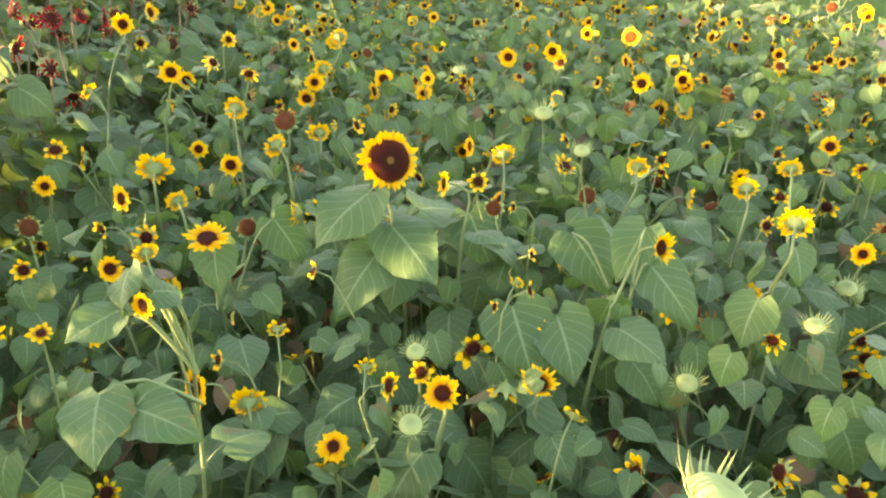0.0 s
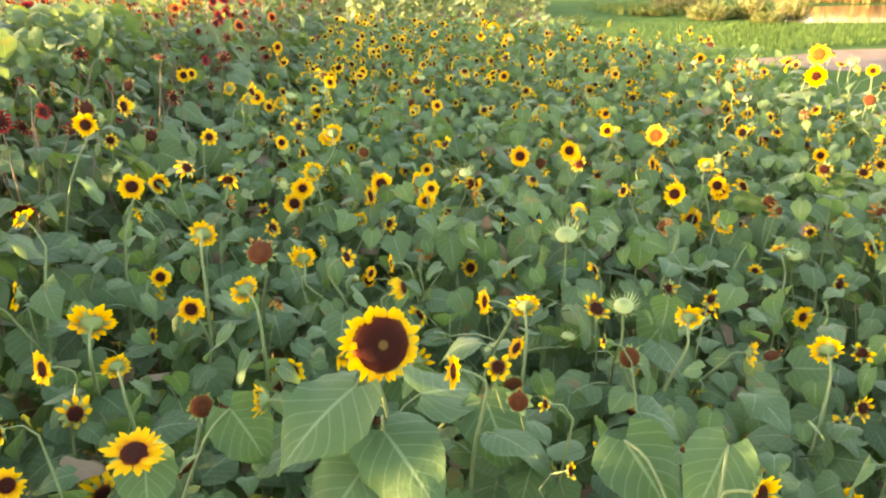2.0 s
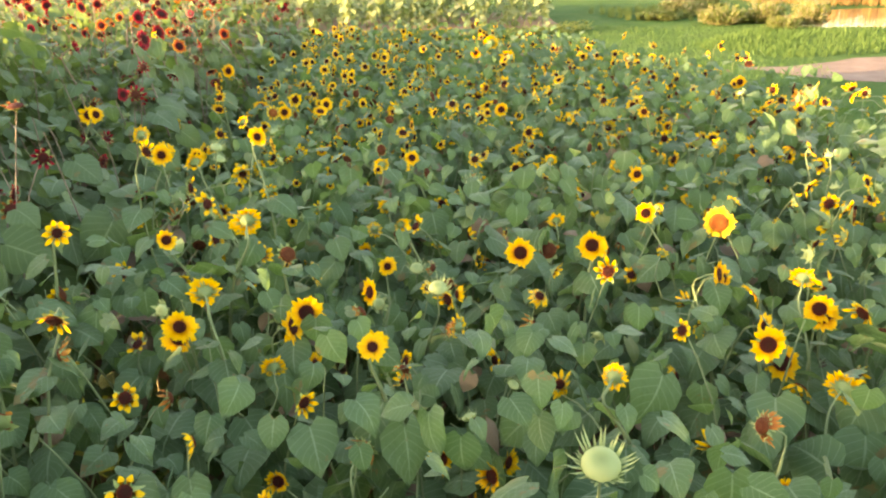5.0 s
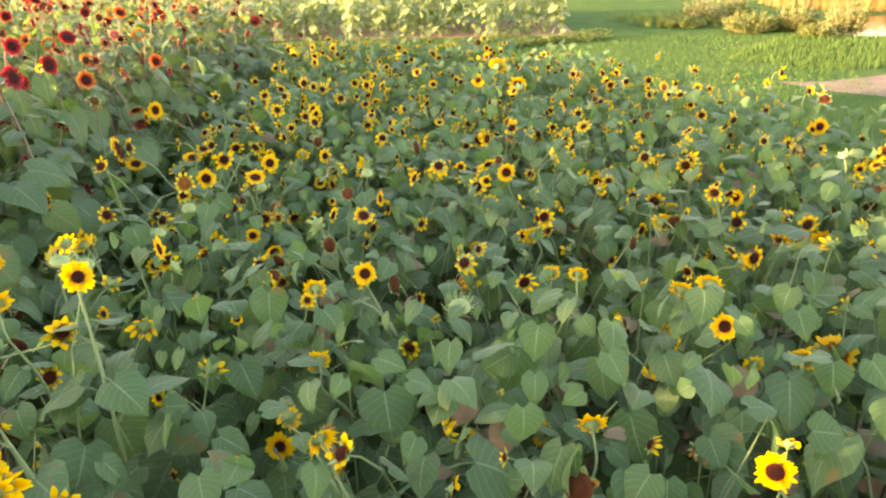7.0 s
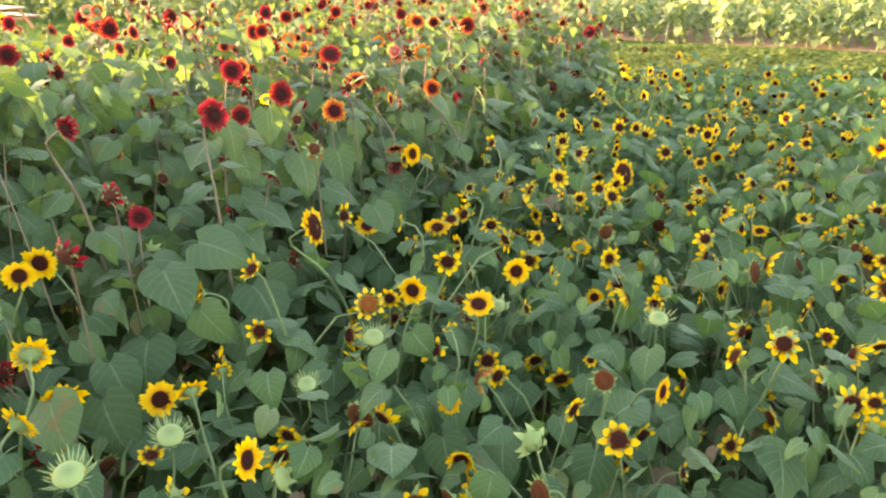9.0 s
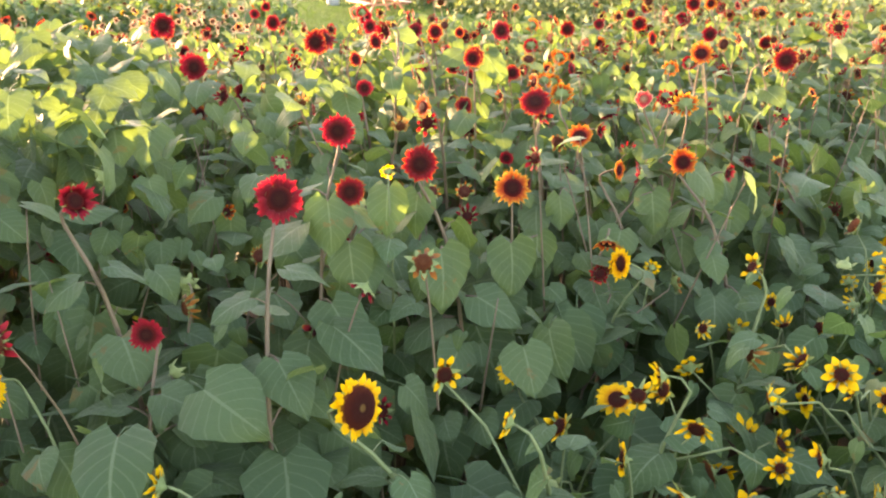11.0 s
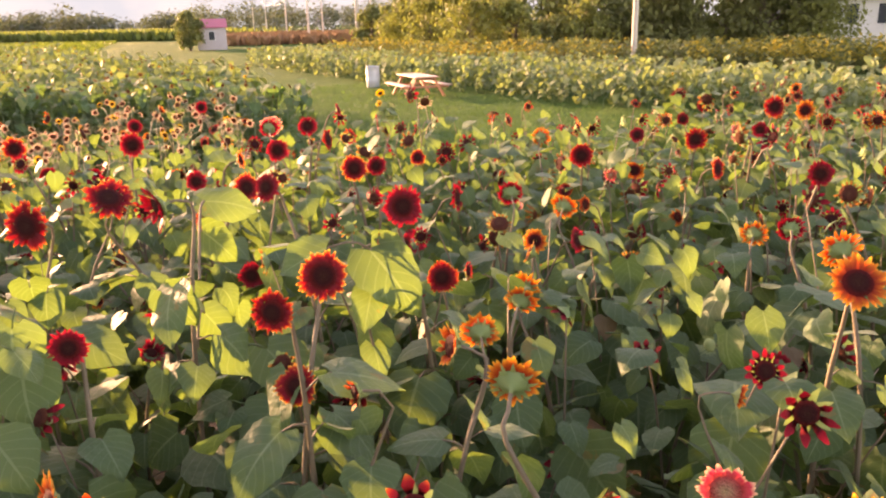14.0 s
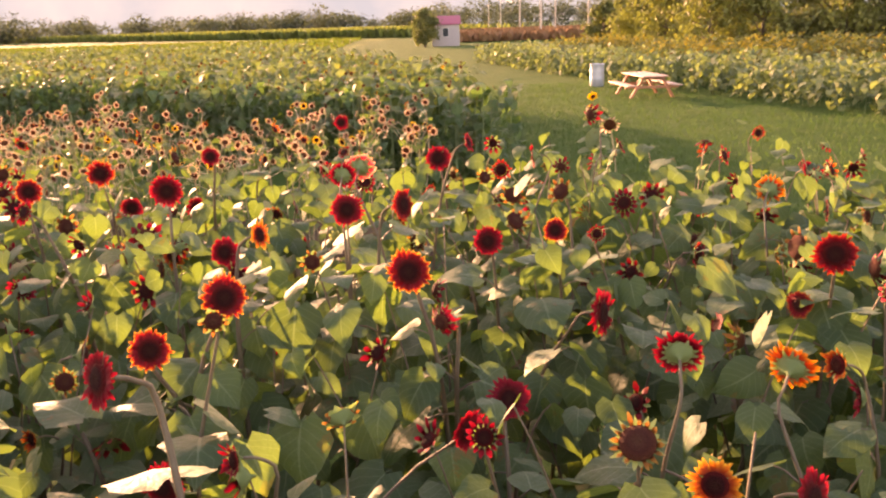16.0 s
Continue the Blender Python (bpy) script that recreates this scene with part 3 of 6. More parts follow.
def sunflower(r, base, heads, leaf_mat, stem_mat, leaves=9, leaf_size=0.16, label="", group="", buf=None, low=0.30, forms=None, blades_at=()):
    """One plant: a stem from base to its heads (place, way, radius, style), with leaves. Into buf where that is given."""
    bx, by = base
    root = None
    foot = Vector((bx, by, 0))
    tops = []
    for pos, way, rad, style in heads:
        pos, way = Vector(pos), Vector(way).normalized()
        tops.append((pos, way, rad, style, pos - way * rad * 0.46))
    stem = Geo()
    main_top = tops[0][4] if tops else foot + Vector((0, 0, 1.2))
    side = (r.uniform(-0.13, 0.13), r.uniform(-0.13, 0.13), 0)
    nod = tops[0][1] * 0.055 if tops else Vector((0, 0, 0.05))
    main = bend(foot, main_top - nod - Vector((0, 0, 0.045)), side, 6)
    thick = r.uniform(0.0060, 0.0090) * (0.72 if tops and tops[0][2] < 0.034 else 1.0)
    steps = 3 if buf is None else 1
    tube(stem, *smooth(main + [main_top - nod * 0.55 - Vector((0, 0, 0.008)), main_top], [thick, thick, thick * 0.9, thick * 0.8, thick * 0.7, thick * 0.5, thick * 0.42, thick * 0.42], steps), 5)
    for pos, way, rad, style, tip in tops[1:]:
        at = main[3].lerp(main[4], r.random()) if tip.z > main[4].z else main[2].lerp(main[3], r.random())
        mid = at.lerp(tip, 0.6) + Vector((0, 0, 0.05))
        tube(stem, *smooth([at, mid, tip - Vector((0, 0, 0.02)), tip], [thick * 0.6, thick * 0.45, thick * 0.35, thick * 0.35], steps), 4)
    for start, tip, face in blades_at:
        near = min((main[i].lerp(main[i + 1], q / 4) for i in range(5) for q in range(5)), key=lambda p: (p - start).length)
        reach = min(1.0, 0.16 / max(0.01, (near - start).length))
        near = start.lerp(near, reach) - Vector((0, 0, 0.10))
        tube(stem, *smooth([near, near.lerp(start, 0.55) + Vector((0, 0, 0.035)), start], [0.0042, 0.0036, 0.0028]), 4)
    if buf is None:
        root = tagged(new("sunflower"), label, "sunflower", group)
        root.location = foot
        stem.v = [x - np.array(foot) for x in stem.v]
        child("stem", stem.mesh("stem", [stem_mat]), root)
    else:
        buf.stamp(stem, Matrix(), SLOT[stem_mat])
    for start, tip, face in blades_at:
        way = tip - start
        side_way = way.cross(face).normalized()
        axes = Matrix((side_way, way.normalized(), side_way.cross(way.normalized()))).transposed().to_4x4()
        which = r.randrange(len(BLADES))
        child("leaf", shared(("blade", which, leaf_mat), BLADES[which], "leaf", [leaf_mat, stem_mat]), root, Matrix.Translation(start - foot) @ axes @ Matrix.Scale(way.length, 4))
    turn = r.uniform(0, TAU)
    for i in range(leaves):
        t = low + (0.90 - low) * (i + r.random() * 0.7) / leaves
        q = t * (len(main) - 1)
        p = main[int(q)].lerp(main[min(int(q) + 1, len(main) - 1)], q - int(q))
        turn += 2.4 + r.uniform(-0.5, 0.5)
        size = leaf_size * r.uniform(0.7, 1.25) * (1.0 - 0.45 * max(0, t - 0.7) / 0.3)
        m = Matrix.Translation(p) @ Matrix.Rotation(turn, 4, "Z") @ Matrix.Rotation(r.uniform(-0.45, 0.30), 4, "X") @ Matrix.Rotation(r.uniform(-0.35, 0.35), 4, "Y") @ Matrix.Scale(size, 4)
        which = r.randrange(len(LEAVES))
        if buf is None:
            child("leaf", shared(("leaf", which, leaf_mat), LEAVES[which], "leaf", [leaf_mat, stem_mat]), root, Matrix.Translation(-foot) @ m)
        else:
            buf.stamp(LEAVES_LOW[which % len(LEAVES_LOW)], m, SLOT[leaf_mat])
    for pos, way, rad, style, tip in tops:
        m = facing(pos, way, rad, r.uniform(0, TAU))
        mp, md, mc = STYLES[style][5:]
        if buf is None:
            which = r.randrange(3)
            pg, dg, cg = FORMS[style][which]
            head = child("flower_head", shared(("c", style, which), cg, "flower_head", [mc]), root, Matrix.Translation(-foot) @ m)
            if rad >= 0.058 and style != "green_bud":
                # the large heads have each ray petal as a piece of its own
                n, r0, r1, w, lift, layers, keep = STYLES[style][0]
                for layer in range(min(2, layers)):
                    for i in range(n):
                        if r.random() > keep:
                            continue
                        kind = r.randrange(6)
                        if ("petal", style, kind, layer) not in SHARED:
                            rp = random.Random(style + str(kind))
                            half = 0.55 * w
                            pv, puv = one_petal(1, 0, r0, (r1 - 0.07 * layer) * rp.uniform(0.80, 1.08), w * rp.uniform(0.75, 1.2), lift + rp.uniform(-0.2, 0.2) - 0.09 * layer, rp.uniform(-0.35, 0.35), ((r0 * 0.94, -half, -0.02 * layer), (r0 * 0.94, half, -0.02 * layer)))
                            shared(("petal", style, kind, layer), Geo().add(pv, PETAL_FACES, puv), "petal", [mp])
                        child("petal", SHARED[("petal", style, kind, layer)], head, Matrix.Rotation(TAU * (i + 0.5 * layer + r.uniform(-0.35, 0.35)) / n, 4, "Z") @ Matrix.Rotation(r.gauss(0, 0.10), 4, "Y"))
            else:
                child("petals", shared(("p", style, which), pg, "petals", [mp]), head)
            child("disc", shared(("d", style, which), dg, "disc", [md]), head)
        else:
            for part, mat in zip((forms or LOW)[style], (mp, md, mc)):
                buf.stamp(part, m, SLOT[mat])
    return root


def inside(poly, x, y):
    hit = False
    for (x0, y0), (x1, y1) in zip(poly, poly[1:] + poly[:1]):
        if (y0 > y) != (y1 > y) and x < x0 + (y - y0) * (x1 - x0) / (y1 - y0):
            hit = not hit
    return hit


def scatter(r, poly, gap, tries=30):
    """Places inside poly at about that distance from one another: a jittered grid."""
    xs, ys = [p[0] for p in poly], [p[1] for p in poly]
    out = []
    nx, ny = int((max(xs) - min(xs)) / gap) + 1, int((max(ys) - min(ys)) / gap) + 1
    for i in range(nx):
        for j in range(ny):
            x = min(xs) + (i + 0.5 * (j % 2) + r.uniform(-0.4, 0.4)) * gap
            y = min(ys) + (j + r.uniform(-0.4, 0.4)) * gap
            if inside(poly, x, y):
                out.append((x, y))
    return out


def way_of(azimuth, tilt):
    """A direction from degrees: azimuth to the left of +y, tilt upwards."""
    a, t = radians(azimuth), radians(tilt)
    return Vector((-math.sin(a) * math.cos(t), math.cos(a) * math.cos(t), math.sin(t)))


def patch(name, poly, z, mat, label, grid=0):
    """A flat piece of ground with the outline poly."""
    bm = bmesh.new()
    bm.faces.new([bm.verts.new((x, y, z)) for x, y in poly])
    me = bpy.data.meshes.new(name)
    bm.to_mesh(me)
    bm.free()
    me.materials.append(MATS[mat])
    return tagged(new(name, me), label, "ground", kind="structure")


def wobble(poly, r, step=1.0, amount=0.25):
    """The outline poly with more corners, each a little off."""
    out = []
    for (x0, y0), (x1, y1) in zip(poly, poly[1:] + poly[:1]):
        n = max(1, int(math.hypot(x1 - x0, y1 - y0) / step))
        for i in range(n):
            out.append((x0 + (x1 - x0) * i / n + r.uniform(-amount, amount), y0 + (y1 - y0) * i / n + r.uniform(-amount, amount)))
    return out


# ---------------- ground ----------------
g = Geo()
R = [0, 10, 25, 60, 140, 350, 900, 2600]
v = [(0, 0, 0)]
for rad in R[1:]:
    v += [(rad * math.cos(TAU * s / 32) - 8, rad * math.sin(TAU * s / 32) + 10, 0) for s in range(32)]
f = [(0, 1 + s, 1 + (s + 1) % 32) for s in range(32)]
v[0] = (-8, 10, 0)
for q in range(len(R) - 2):
    f += quads([(1 + q * 32 + s, 1 + (q + 1) * 32 + s, 1 + (q + 1) * 32 + (s + 1) % 32, 1 + q * 32 + (s + 1) % 32) for s in range(32)])
g.add(v, f)
tagged(new("ground", g.mesh("ground", ["grass_ground"])), "mown green grass ground round the flower beds", "grass", kind="structure")

YELLOW_BED = [(-1.55, -2.5), (2.95, -2.5), (3.0, 5.0), (2.95, 7.6), (2.65, 8.9), (2.3, 10.0), (1.45, 11.5), (0.7, 12.6), (-0.4, 13.2), (-1.3, 13.0), (-1.5, 11.6), (-1.5, 9.6), (-1.3, 8.2), (-1.35, 5.0), (-1.55, 3.0)]
RED_BED = [(-1.7, -2.5), (-1.7, 1.2), (-1.55, 5.0), (-1.5, 7.4), (-1.55, 8.6), (-1.65, 10.0), (-1.65, 12.0), (-2.2, 13.6), (-3.6, 14.4), (-5.2, 14.2), (-5.7, 12.0), (-6.4, 9.8), (-6.5, 7.0), (-6.6, -2.5)]
YELLOW_SEEN = [(-1.55, 1.2), (2.95, 1.2)] + YELLOW_BED[2:]
RED_SEEN = [(-1.7, 2.6)] + RED_BED[2:12] + [(-6.5, 7.0), (-4.2, 6.0), (-2.7, 4.4)]
# unseen southern part of the red bed, added to shade the yellow bed
RED_HIDDEN = [(-1.7, -2.5), (-1.7, 2.6), (-2.7, 4.4), (-4.2, 6.0), (-6.5, 7.0), (-6.6, -2.5)]
PINK_BED = [(-8.4, -2.0), (-8.2, 6.0), (-9.2, 9.0), (-10.0, 11.2), (-12.4, 11.4), (-14.2, 8.0), (-17.0, 4.5), (-20.5, -2.0)]
STRIP = [(3.4, 27.0), (-8.0, 26.6), (-20.0, 25.2), (-36.0, 24.8), (-56.0, 26.2), (-56.0, 31.0), (-36.0, 31.2), (-8.0, 32.5), (3.4, 32.0)]
rs = random.Random(3)
for nm, poly, lab in (("soil_yellow_bed", YELLOW_BED, "dark bare soil under yellow sunflowers"), ("soil_red_bed", RED_BED, "dark bare soil under red sunflowers"),
                      ("soil_pale_bed", PINK_BED, "dark soil under faded sunflowers"), ("soil_crop", [(3.6, 26.7), (3.6, 32.0), (-11.0, 32.5), (-10.0, 27.6)], "reddish bare soil along the crop strip")):
    patch(nm, wobble(poly, rs, 0.8, 0.12), 0.006 if nm != "soil_pale_bed" else 0.010, "soil" if nm != "soil_crop" else "bed_edge_earth", lab)
patch("path", wobble([(6.0, 18.4), (7.6, 16.6), (20.0, 15.0), (20.0, 20.5), (9.0, 19.4)], rs, 1.0, 0.25), 0.008, "path_earth", "bare trodden earth path beside the grass")
patch("path", wobble([(5.2, 11.4), (5.5, 12.6), (6.8, 13.2), (14.0, 12.8), (14.0, 9.5), (6.5, 10.4)], rs, 0.8, 0.15), 0.008, "path_earth", "bare trodden earth path beside the flower bed")
patch("meadow", wobble([(-80.0, -60.0), (-330.0, -150.0), (-168.0, 46.0), (-104.0, 26.0), (-80.0, 16.0)], rs, 7.0, 2.2), 0.015, "meadow_green", "wide yellow-green meadow before the corn")
patch("puddle", wobble([(9.6, 25.4), (12.5, 24.6), (22.0, 25.5), (24.0, 30.0), (14.0, 30.2), (10.5, 28.0)], rs, 1.0, 0.2), 0.012, "water", "brown still puddle beside the grass")

# ---------------- the yellow bed ----------------
Y_MIX = {"yellow": 22, "yellow_small_eye": 18, "yellow_folded": 18, "yellow_ragged": 18, "yellow_drooping": 12, "ochre_dry": 5, "green_bud": 8, "yellow_spent": 8, "yellow_rust_eye": 1}
Y_NEAR_MIX = {"yellow": 8, "yellow_small_eye": 8, "yellow_folded": 20, "yellow_ragged": 22, "yellow_drooping": 22, "ochre_dry": 8, "green_bud": 12, "yellow_spent": 8}
R_MIX = {"crimson": 22, "red_two_tone": 14, "two_tone_ragged": 12, "crimson_folded": 16, "crimson_drooping": 10, "orange": 4, "red_folded": 8, "red_spent": 14, "ochre_dry": 4, "rose": 2, "green_bud": 4}
ry = random.Random(11)
used = []


def edge_drop(x, y):
    """How far the leaves come down where the red bed ends above the yellow one."""
    return 0.32 * max(0.0, min(1.0, (x + 2.35) / 0.7)) if y > 4.0 else 0.0


def leafy(r, buf, poly, gap, low, high, size, mat, forms, face=190, spread=1.3, edge=False):
    """Leaves at many heights, filling a bed, most of them turned to the azimuth face."""
    for x, y in scatter(r, poly, gap):
        z = r.uniform(low, high) + 0.20 * noise.noise((x * 1.3, y * 1.3, 0)) - (edge_drop(x, y) if edge else 0.0)
        m = Matrix.Translation((x, y, z)) @ Matrix.Rotation(radians(face) + r.gauss(0, spread), 4, "Z") @ Matrix.Rotation(r.uniform(-0.80, 0.35), 4, "X") @ Matrix.Rotation(r.gauss(0, 0.38), 4, "Y") @ Matrix.Scale(size * r.uniform(0.6, 1.25), 4)
        pool = LEAVES if forms is LEAVES_MID and z > low + 0.12 and -3.6 < x < 1.3 and 1.2 < y < 10.2 else forms
        buf.stamp(pool[r.randrange(len(pool))], m, SLOT[mat])


def stalks(r, buf, poly, gap, low, high, mat, thick, mix, share):
    """Thin leaning side stems between the leaves."""
    for x, y in scatter(r, poly, gap):
        a, l = r.uniform(0, TAU), r.uniform(0.05, 0.27 if mat == "stem_green" else 0.24)
        z0, z1 = r.uniform(low - 0.35, low), r.uniform(low + 0.15, high)
        end = Vector((x + math.cos(a) * l, y + math.sin(a) * l, z1))
        mid = Vector((x, y, z0)).lerp(end, 0.55) + Vector((0, 0, r.uniform(0.0, 0.1)))
        tube(buf, *smooth([(x, y, z0), mid, end], [thick, thick * 0.8, thick * 0.5], 2), 4, SLOT[mat])
        if r.random() < share:
            style = pick(r, mix)
            way = Vector((math.cos(a), math.sin(a), 0)) * r.uniform(0.2, 1.0) + Vector((r.gauss(0, 0.5), -0.4 + r.gauss(0, 0.5), r.uniform(-0.5, 0.8)))
            m = facing(end + way.normalized() * 0.012, way, r.uniform(0.032, 0.050), r.uniform(0, TAU))
            for piece, pm in zip(LOW[style], STYLES[style][5:]):
                buf.stamp(piece, m, SLOT[pm])
        elif r.random() < 0.8:
            m = Matrix.Translation(end) @ Matrix.Rotation(a - 1.57 + r.uniform(-0.6, 0.6), 4, "Z") @ Matrix.Rotation(r.uniform(-1.0, 0.4), 4, "X") @ Matrix.Scale(r.uniform(0.06, 0.12), 4)
            buf.stamp(LEAVES_LOW[r.randrange(8)], m, 0 if mat == "stem_green" else 1)


yellow_far = Geo()


def yellow_height(x, y):
    return 1.58 + (0.22 if x < -0.9 else 0.0) + (0.18 if y < 3.4 and x < 0.4 else 0.0) - 0.03 * max(0, y - 7)


def yellow_plant(r, x, y, detail, buf=None):
    h = yellow_height(x, y) + r.uniform(-0.06, 0.17) - (0.07 if detail else 0.0)
    heads = []
    for i in range(r.choice((2, 3, 3, 4) if -1.2 < x < 1.3 and 1.7 < y < 6.4 else (3, 3, 4, 5))):
        style = pick(r, Y_NEAR_MIX if detail else Y_MIX)
        az = 180 + r.gauss(-10, 105 if detail else 62)
        tilt = r.gauss(18, 24) if style != "green_bud" else r.uniform(45, 85)
        pos = (x + r.gauss(0, 0.13), y + r.gauss(0, 0.13), h - abs(r.gauss(0, 0.17)) * (i > 0))
        heads.append((pos, way_of(az, tilt), (r.uniform(0.030, 0.044) if detail else r.uniform(0.036, 0.052)) * (0.9 if "bud" in style else 1.0), style))
    sunflower(r, (x, y), heads, "leaf_yellow_bed", "stem_green", leaves=8 if detail else 7, leaf_size=0.135,
              label="branching green sunflower plant with small yellow dark-eyed flowers", group="yellow sunflowers in the bed", buf=buf, low=0.42)


def yellow_flower(x, y, z, radius, azimuth, tilt, style, blades_at=()):
    """A single-headed plant with its flower at a known place."""
    used.append((x, y))
    w = way_of(azimuth, tilt)
    first = ((x, y, z), w, radius, style)
    foot = (x + ry.gauss(0, 0.12) - w.x * 0.08, y + ry.gauss(0, 0.12) - w.y * 0.08)
    sunflower(ry, foot, [first], "leaf_yellow_bed", "stem_green", leaves=6, leaf_size=0.135 if radius < 0.07 else 0.18,
              label=LABELS[style], group="yellow sunflowers in the bed", low=0.55, blades_at=blades_at, buf=None if blades_at or radius >= 0.034 else yellow_far)


def blade(start, tip, face=(0.0, -0.6, 0.8)):
    return Vector(start), Vector(start).lerp(Vector(tip), 0.82), Vector(face)


def heart(x, y, z, size, azimuth):
    """A leaf that hangs with its tip down and its face to the azimuth."""
    w = way_of(azimuth, 0)
    c, half = Vector((x, y, z)), 0.5 * size
    return c + Vector((0, 0, 0.9 * half)) - w * 0.25 * half, c - Vector((0, 0, 0.9 * half)) + w * 0.35 * half, w * 0.9 + Vector((0, 0, 0.45))


LABELS = {
    "yellow_ragged": "sunflower plant with a ragged yellow flower turned aside",
    "ochre_dry": "tall sunflower plant with a dry ochre hanging flower",
    "crimson_folded": "tall sunflower plant with a half-closed crimson flower",
    "two_tone_ragged": "tall sunflower plant with a ragged red gold-tipped flower",
    "yellow": "green sunflower plant with a yellow brown-eyed flower",
    "yellow_small_eye": "green sunflower plant with a small yellow flower",
    "yellow_big": "sunflower plant with a large broad brown-eyed yellow head",
    "yellow_rust_eye": "sunflower plant with a pale yellow rust-eyed flower",
    "yellow_folded": "sunflower plant with a half-closed yellow flower",
    "yellow_spent": "sunflower plant with a spent brown seed head",
    "green_bud": "sunflower plant with a spiky pale green bud",
    "crimson": "tall sunflower plant with a deep crimson flower",
    "red_two_tone": "tall sunflower plant with a red yellow-tipped flower",
    "orange": "tall sunflower plant with an orange dark-eyed flower",
    "red_folded": "tall sunflower plant with a half-closed orange-red flower",
    "rose": "tall sunflower plant with a rose-red pale-eyed flower",
    "red_spent": "tall sunflower plant with a spent dark seed head",
}
yellow_flower(-0.17, 2.56, 1.94, 0.083, 203, 20, "yellow_big", [blade((-0.22, 2.52, 1.87), (-0.39, 2.34, 1.775), (-0.25, -0.55, 0.8)), blade((-0.167, 2.497, 1.785), (-0.02, 2.33, 1.665)), blade((0.04, 2.66, 1.74), (0.10, 2.55, 1.57), (0.1, -0.8, 0.55)), blade((-0.21, 2.46, 1.72), (-0.34, 2.32, 1.57), (-0.2, -0.7, 0.65))])
yellow_flower(-0.62, 2.42, 1.80, 0.058, 210, 69, "yellow", [blade((-0.62, 2.47, 1.77), (-0.61, 2.37, 1.62), (0.0, -0.8, 0.6)), blade((-0.50, 2.62, 1.76), (-0.40, 2.60, 1.60), (0.2, -0.7, 0.6))])
yellow_flower(0.06, 2.60, 1.86, 0.031, 181, 29, "yellow")
yellow_flower(-0.03, 2.57, 1.87, 0.036, 108, 12, "yellow")
yellow_flower(0.90, 4.27, 1.66, 0.049, 172, 15, "yellow")
yellow_flower(-0.13, 4.43, 1.60, 0.045, 190, 9, "yellow_small_eye")
yellow_flower(-0.66, 4.42, 1.67, 0.051, 190, 9, "yellow_small_eye")
yellow_flower(-1.12, 3.78, 1.89, 0.047, 203, 12, "yellow")
yellow_flower(-1.49, 4.31, 1.99, 0.050, 195, 3, "yellow")
yellow_flower(0.33, 4.97, 1.64, 0.052, 170, 16, "yellow")
yellow_flower(2.29, 6.12, 1.80, 0.081, 160, 1, "yellow_small_eye")
yellow_flower(2.30, 6.15, 1.93, 0.069, 159, -0, "yellow_rust_eye")
yellow_flower(1.12, 3.91, 1.47, 0.031, 160, 13, "yellow_small_eye")
yellow_flower(1.20, 4.62, 1.58, 0.048, 151, 17, "yellow")
yellow_flower(1.39, 6.10, 1.38, 0.077, 153, 12, "yellow_rust_eye")
yellow_flower(0.34, 5.06, 1.60, 0.047, 184, 25, "yellow_small_eye")
yellow_flower(-0.37, 5.53, 1.46, 0.043, 186, 25, "yellow_small_eye")
yellow_flower(-0.74, 4.60, 1.54, 0.054, 207, 27, "yellow")
yellow_flower(-0.39, 4.60, 1.57, 0.058, 253, 17, "yellow")
yellow_flower(-0.10, 4.16, 1.74, 0.037, 194, 35, "yellow_small_eye")
yellow_flower(1.07, 4.53, 1.45, 0.057, 159, 25, "yellow")
yellow_flower(0.95, 4.76, 1.62, 0.049, 216, 8, "yellow")
yellow_flower(-0.91, 7.20, 1.68, 0.046, 195, 8, "yellow")
yellow_flower(-1.13, 5.71, 1.82, 0.049, 200, 12, "yellow_small_eye")
yellow_flower(0.91, 5.76, 1.67, 0.037, 145, 29, "yellow")
yellow_flower(-0.09, 6.19, 1.65, 0.039, 187, 21, "yellow")
yellow_flower(-1.86, 6.67, 1.80, 0.054, 214, 7, "yellow")
yellow_flower(0.09, 7.75, 1.52, 0.042, 178, 21, "yellow_small_eye")
yellow_flower(-0.13, 7.08, 1.61, 0.039, 256, 7, "yellow")
yellow_flower(-0.70, 7.51, 1.66, 0.046, 212, 14, "yellow")
yellow_flower(-0.69, 7.20, 1.68, 0.051, 210, 63, "yellow")
yellow_flower(-0.80, 6.33, 1.69, 0.046, 278, 15, "yellow")
yellow_flower(-1.25, 6.51, 1.60, 0.048, 228, 27, "yellow")
yellow_flower(-1.46, 6.34, 1.76, 0.050, 50, 7, "yellow")
yellow_flower(-0.75, 9.00, 1.58, 0.086, 250, 17, "yellow_big")
yellow_flower(-1.51, 7.87, 1.57, 0.058, 208, 56, "yellow")
yellow_flower(0.31, 9.86, 1.32, 0.042, 187, 18, "yellow_small_eye")
yellow_flower(-1.76, 6.54, 1.83, 0.045, 236, 14, "yellow")
yellow_flower(-1.31, 7.26, 1.80, 0.068, 285, 15, "yellow_big")
yellow_flower(-1.33, 3.03, 1.71, 0.037, 202, 18, "yellow_small_eye")
yellow_flower(-1.24, 2.73, 1.70, 0.037, 217, 22, "yellow_spent")
yellow_flower(-0.95, 3.00, 1.77, 0.064, 13, 17, "yellow")
yellow_flower(-0.60, 3.38, 1.80, 0.053, 184, 48, "yellow_spent")
yellow_flower(0.16, 3.05, 1.77, 0.044, 358, 17, "yellow")
yellow_flower(0.38, 3.78, 1.68, 0.072, 169, 70, "green_bud")
yellow_flower(0.76, 2.27, 1.87, 0.042, 334, 10, "yellow")
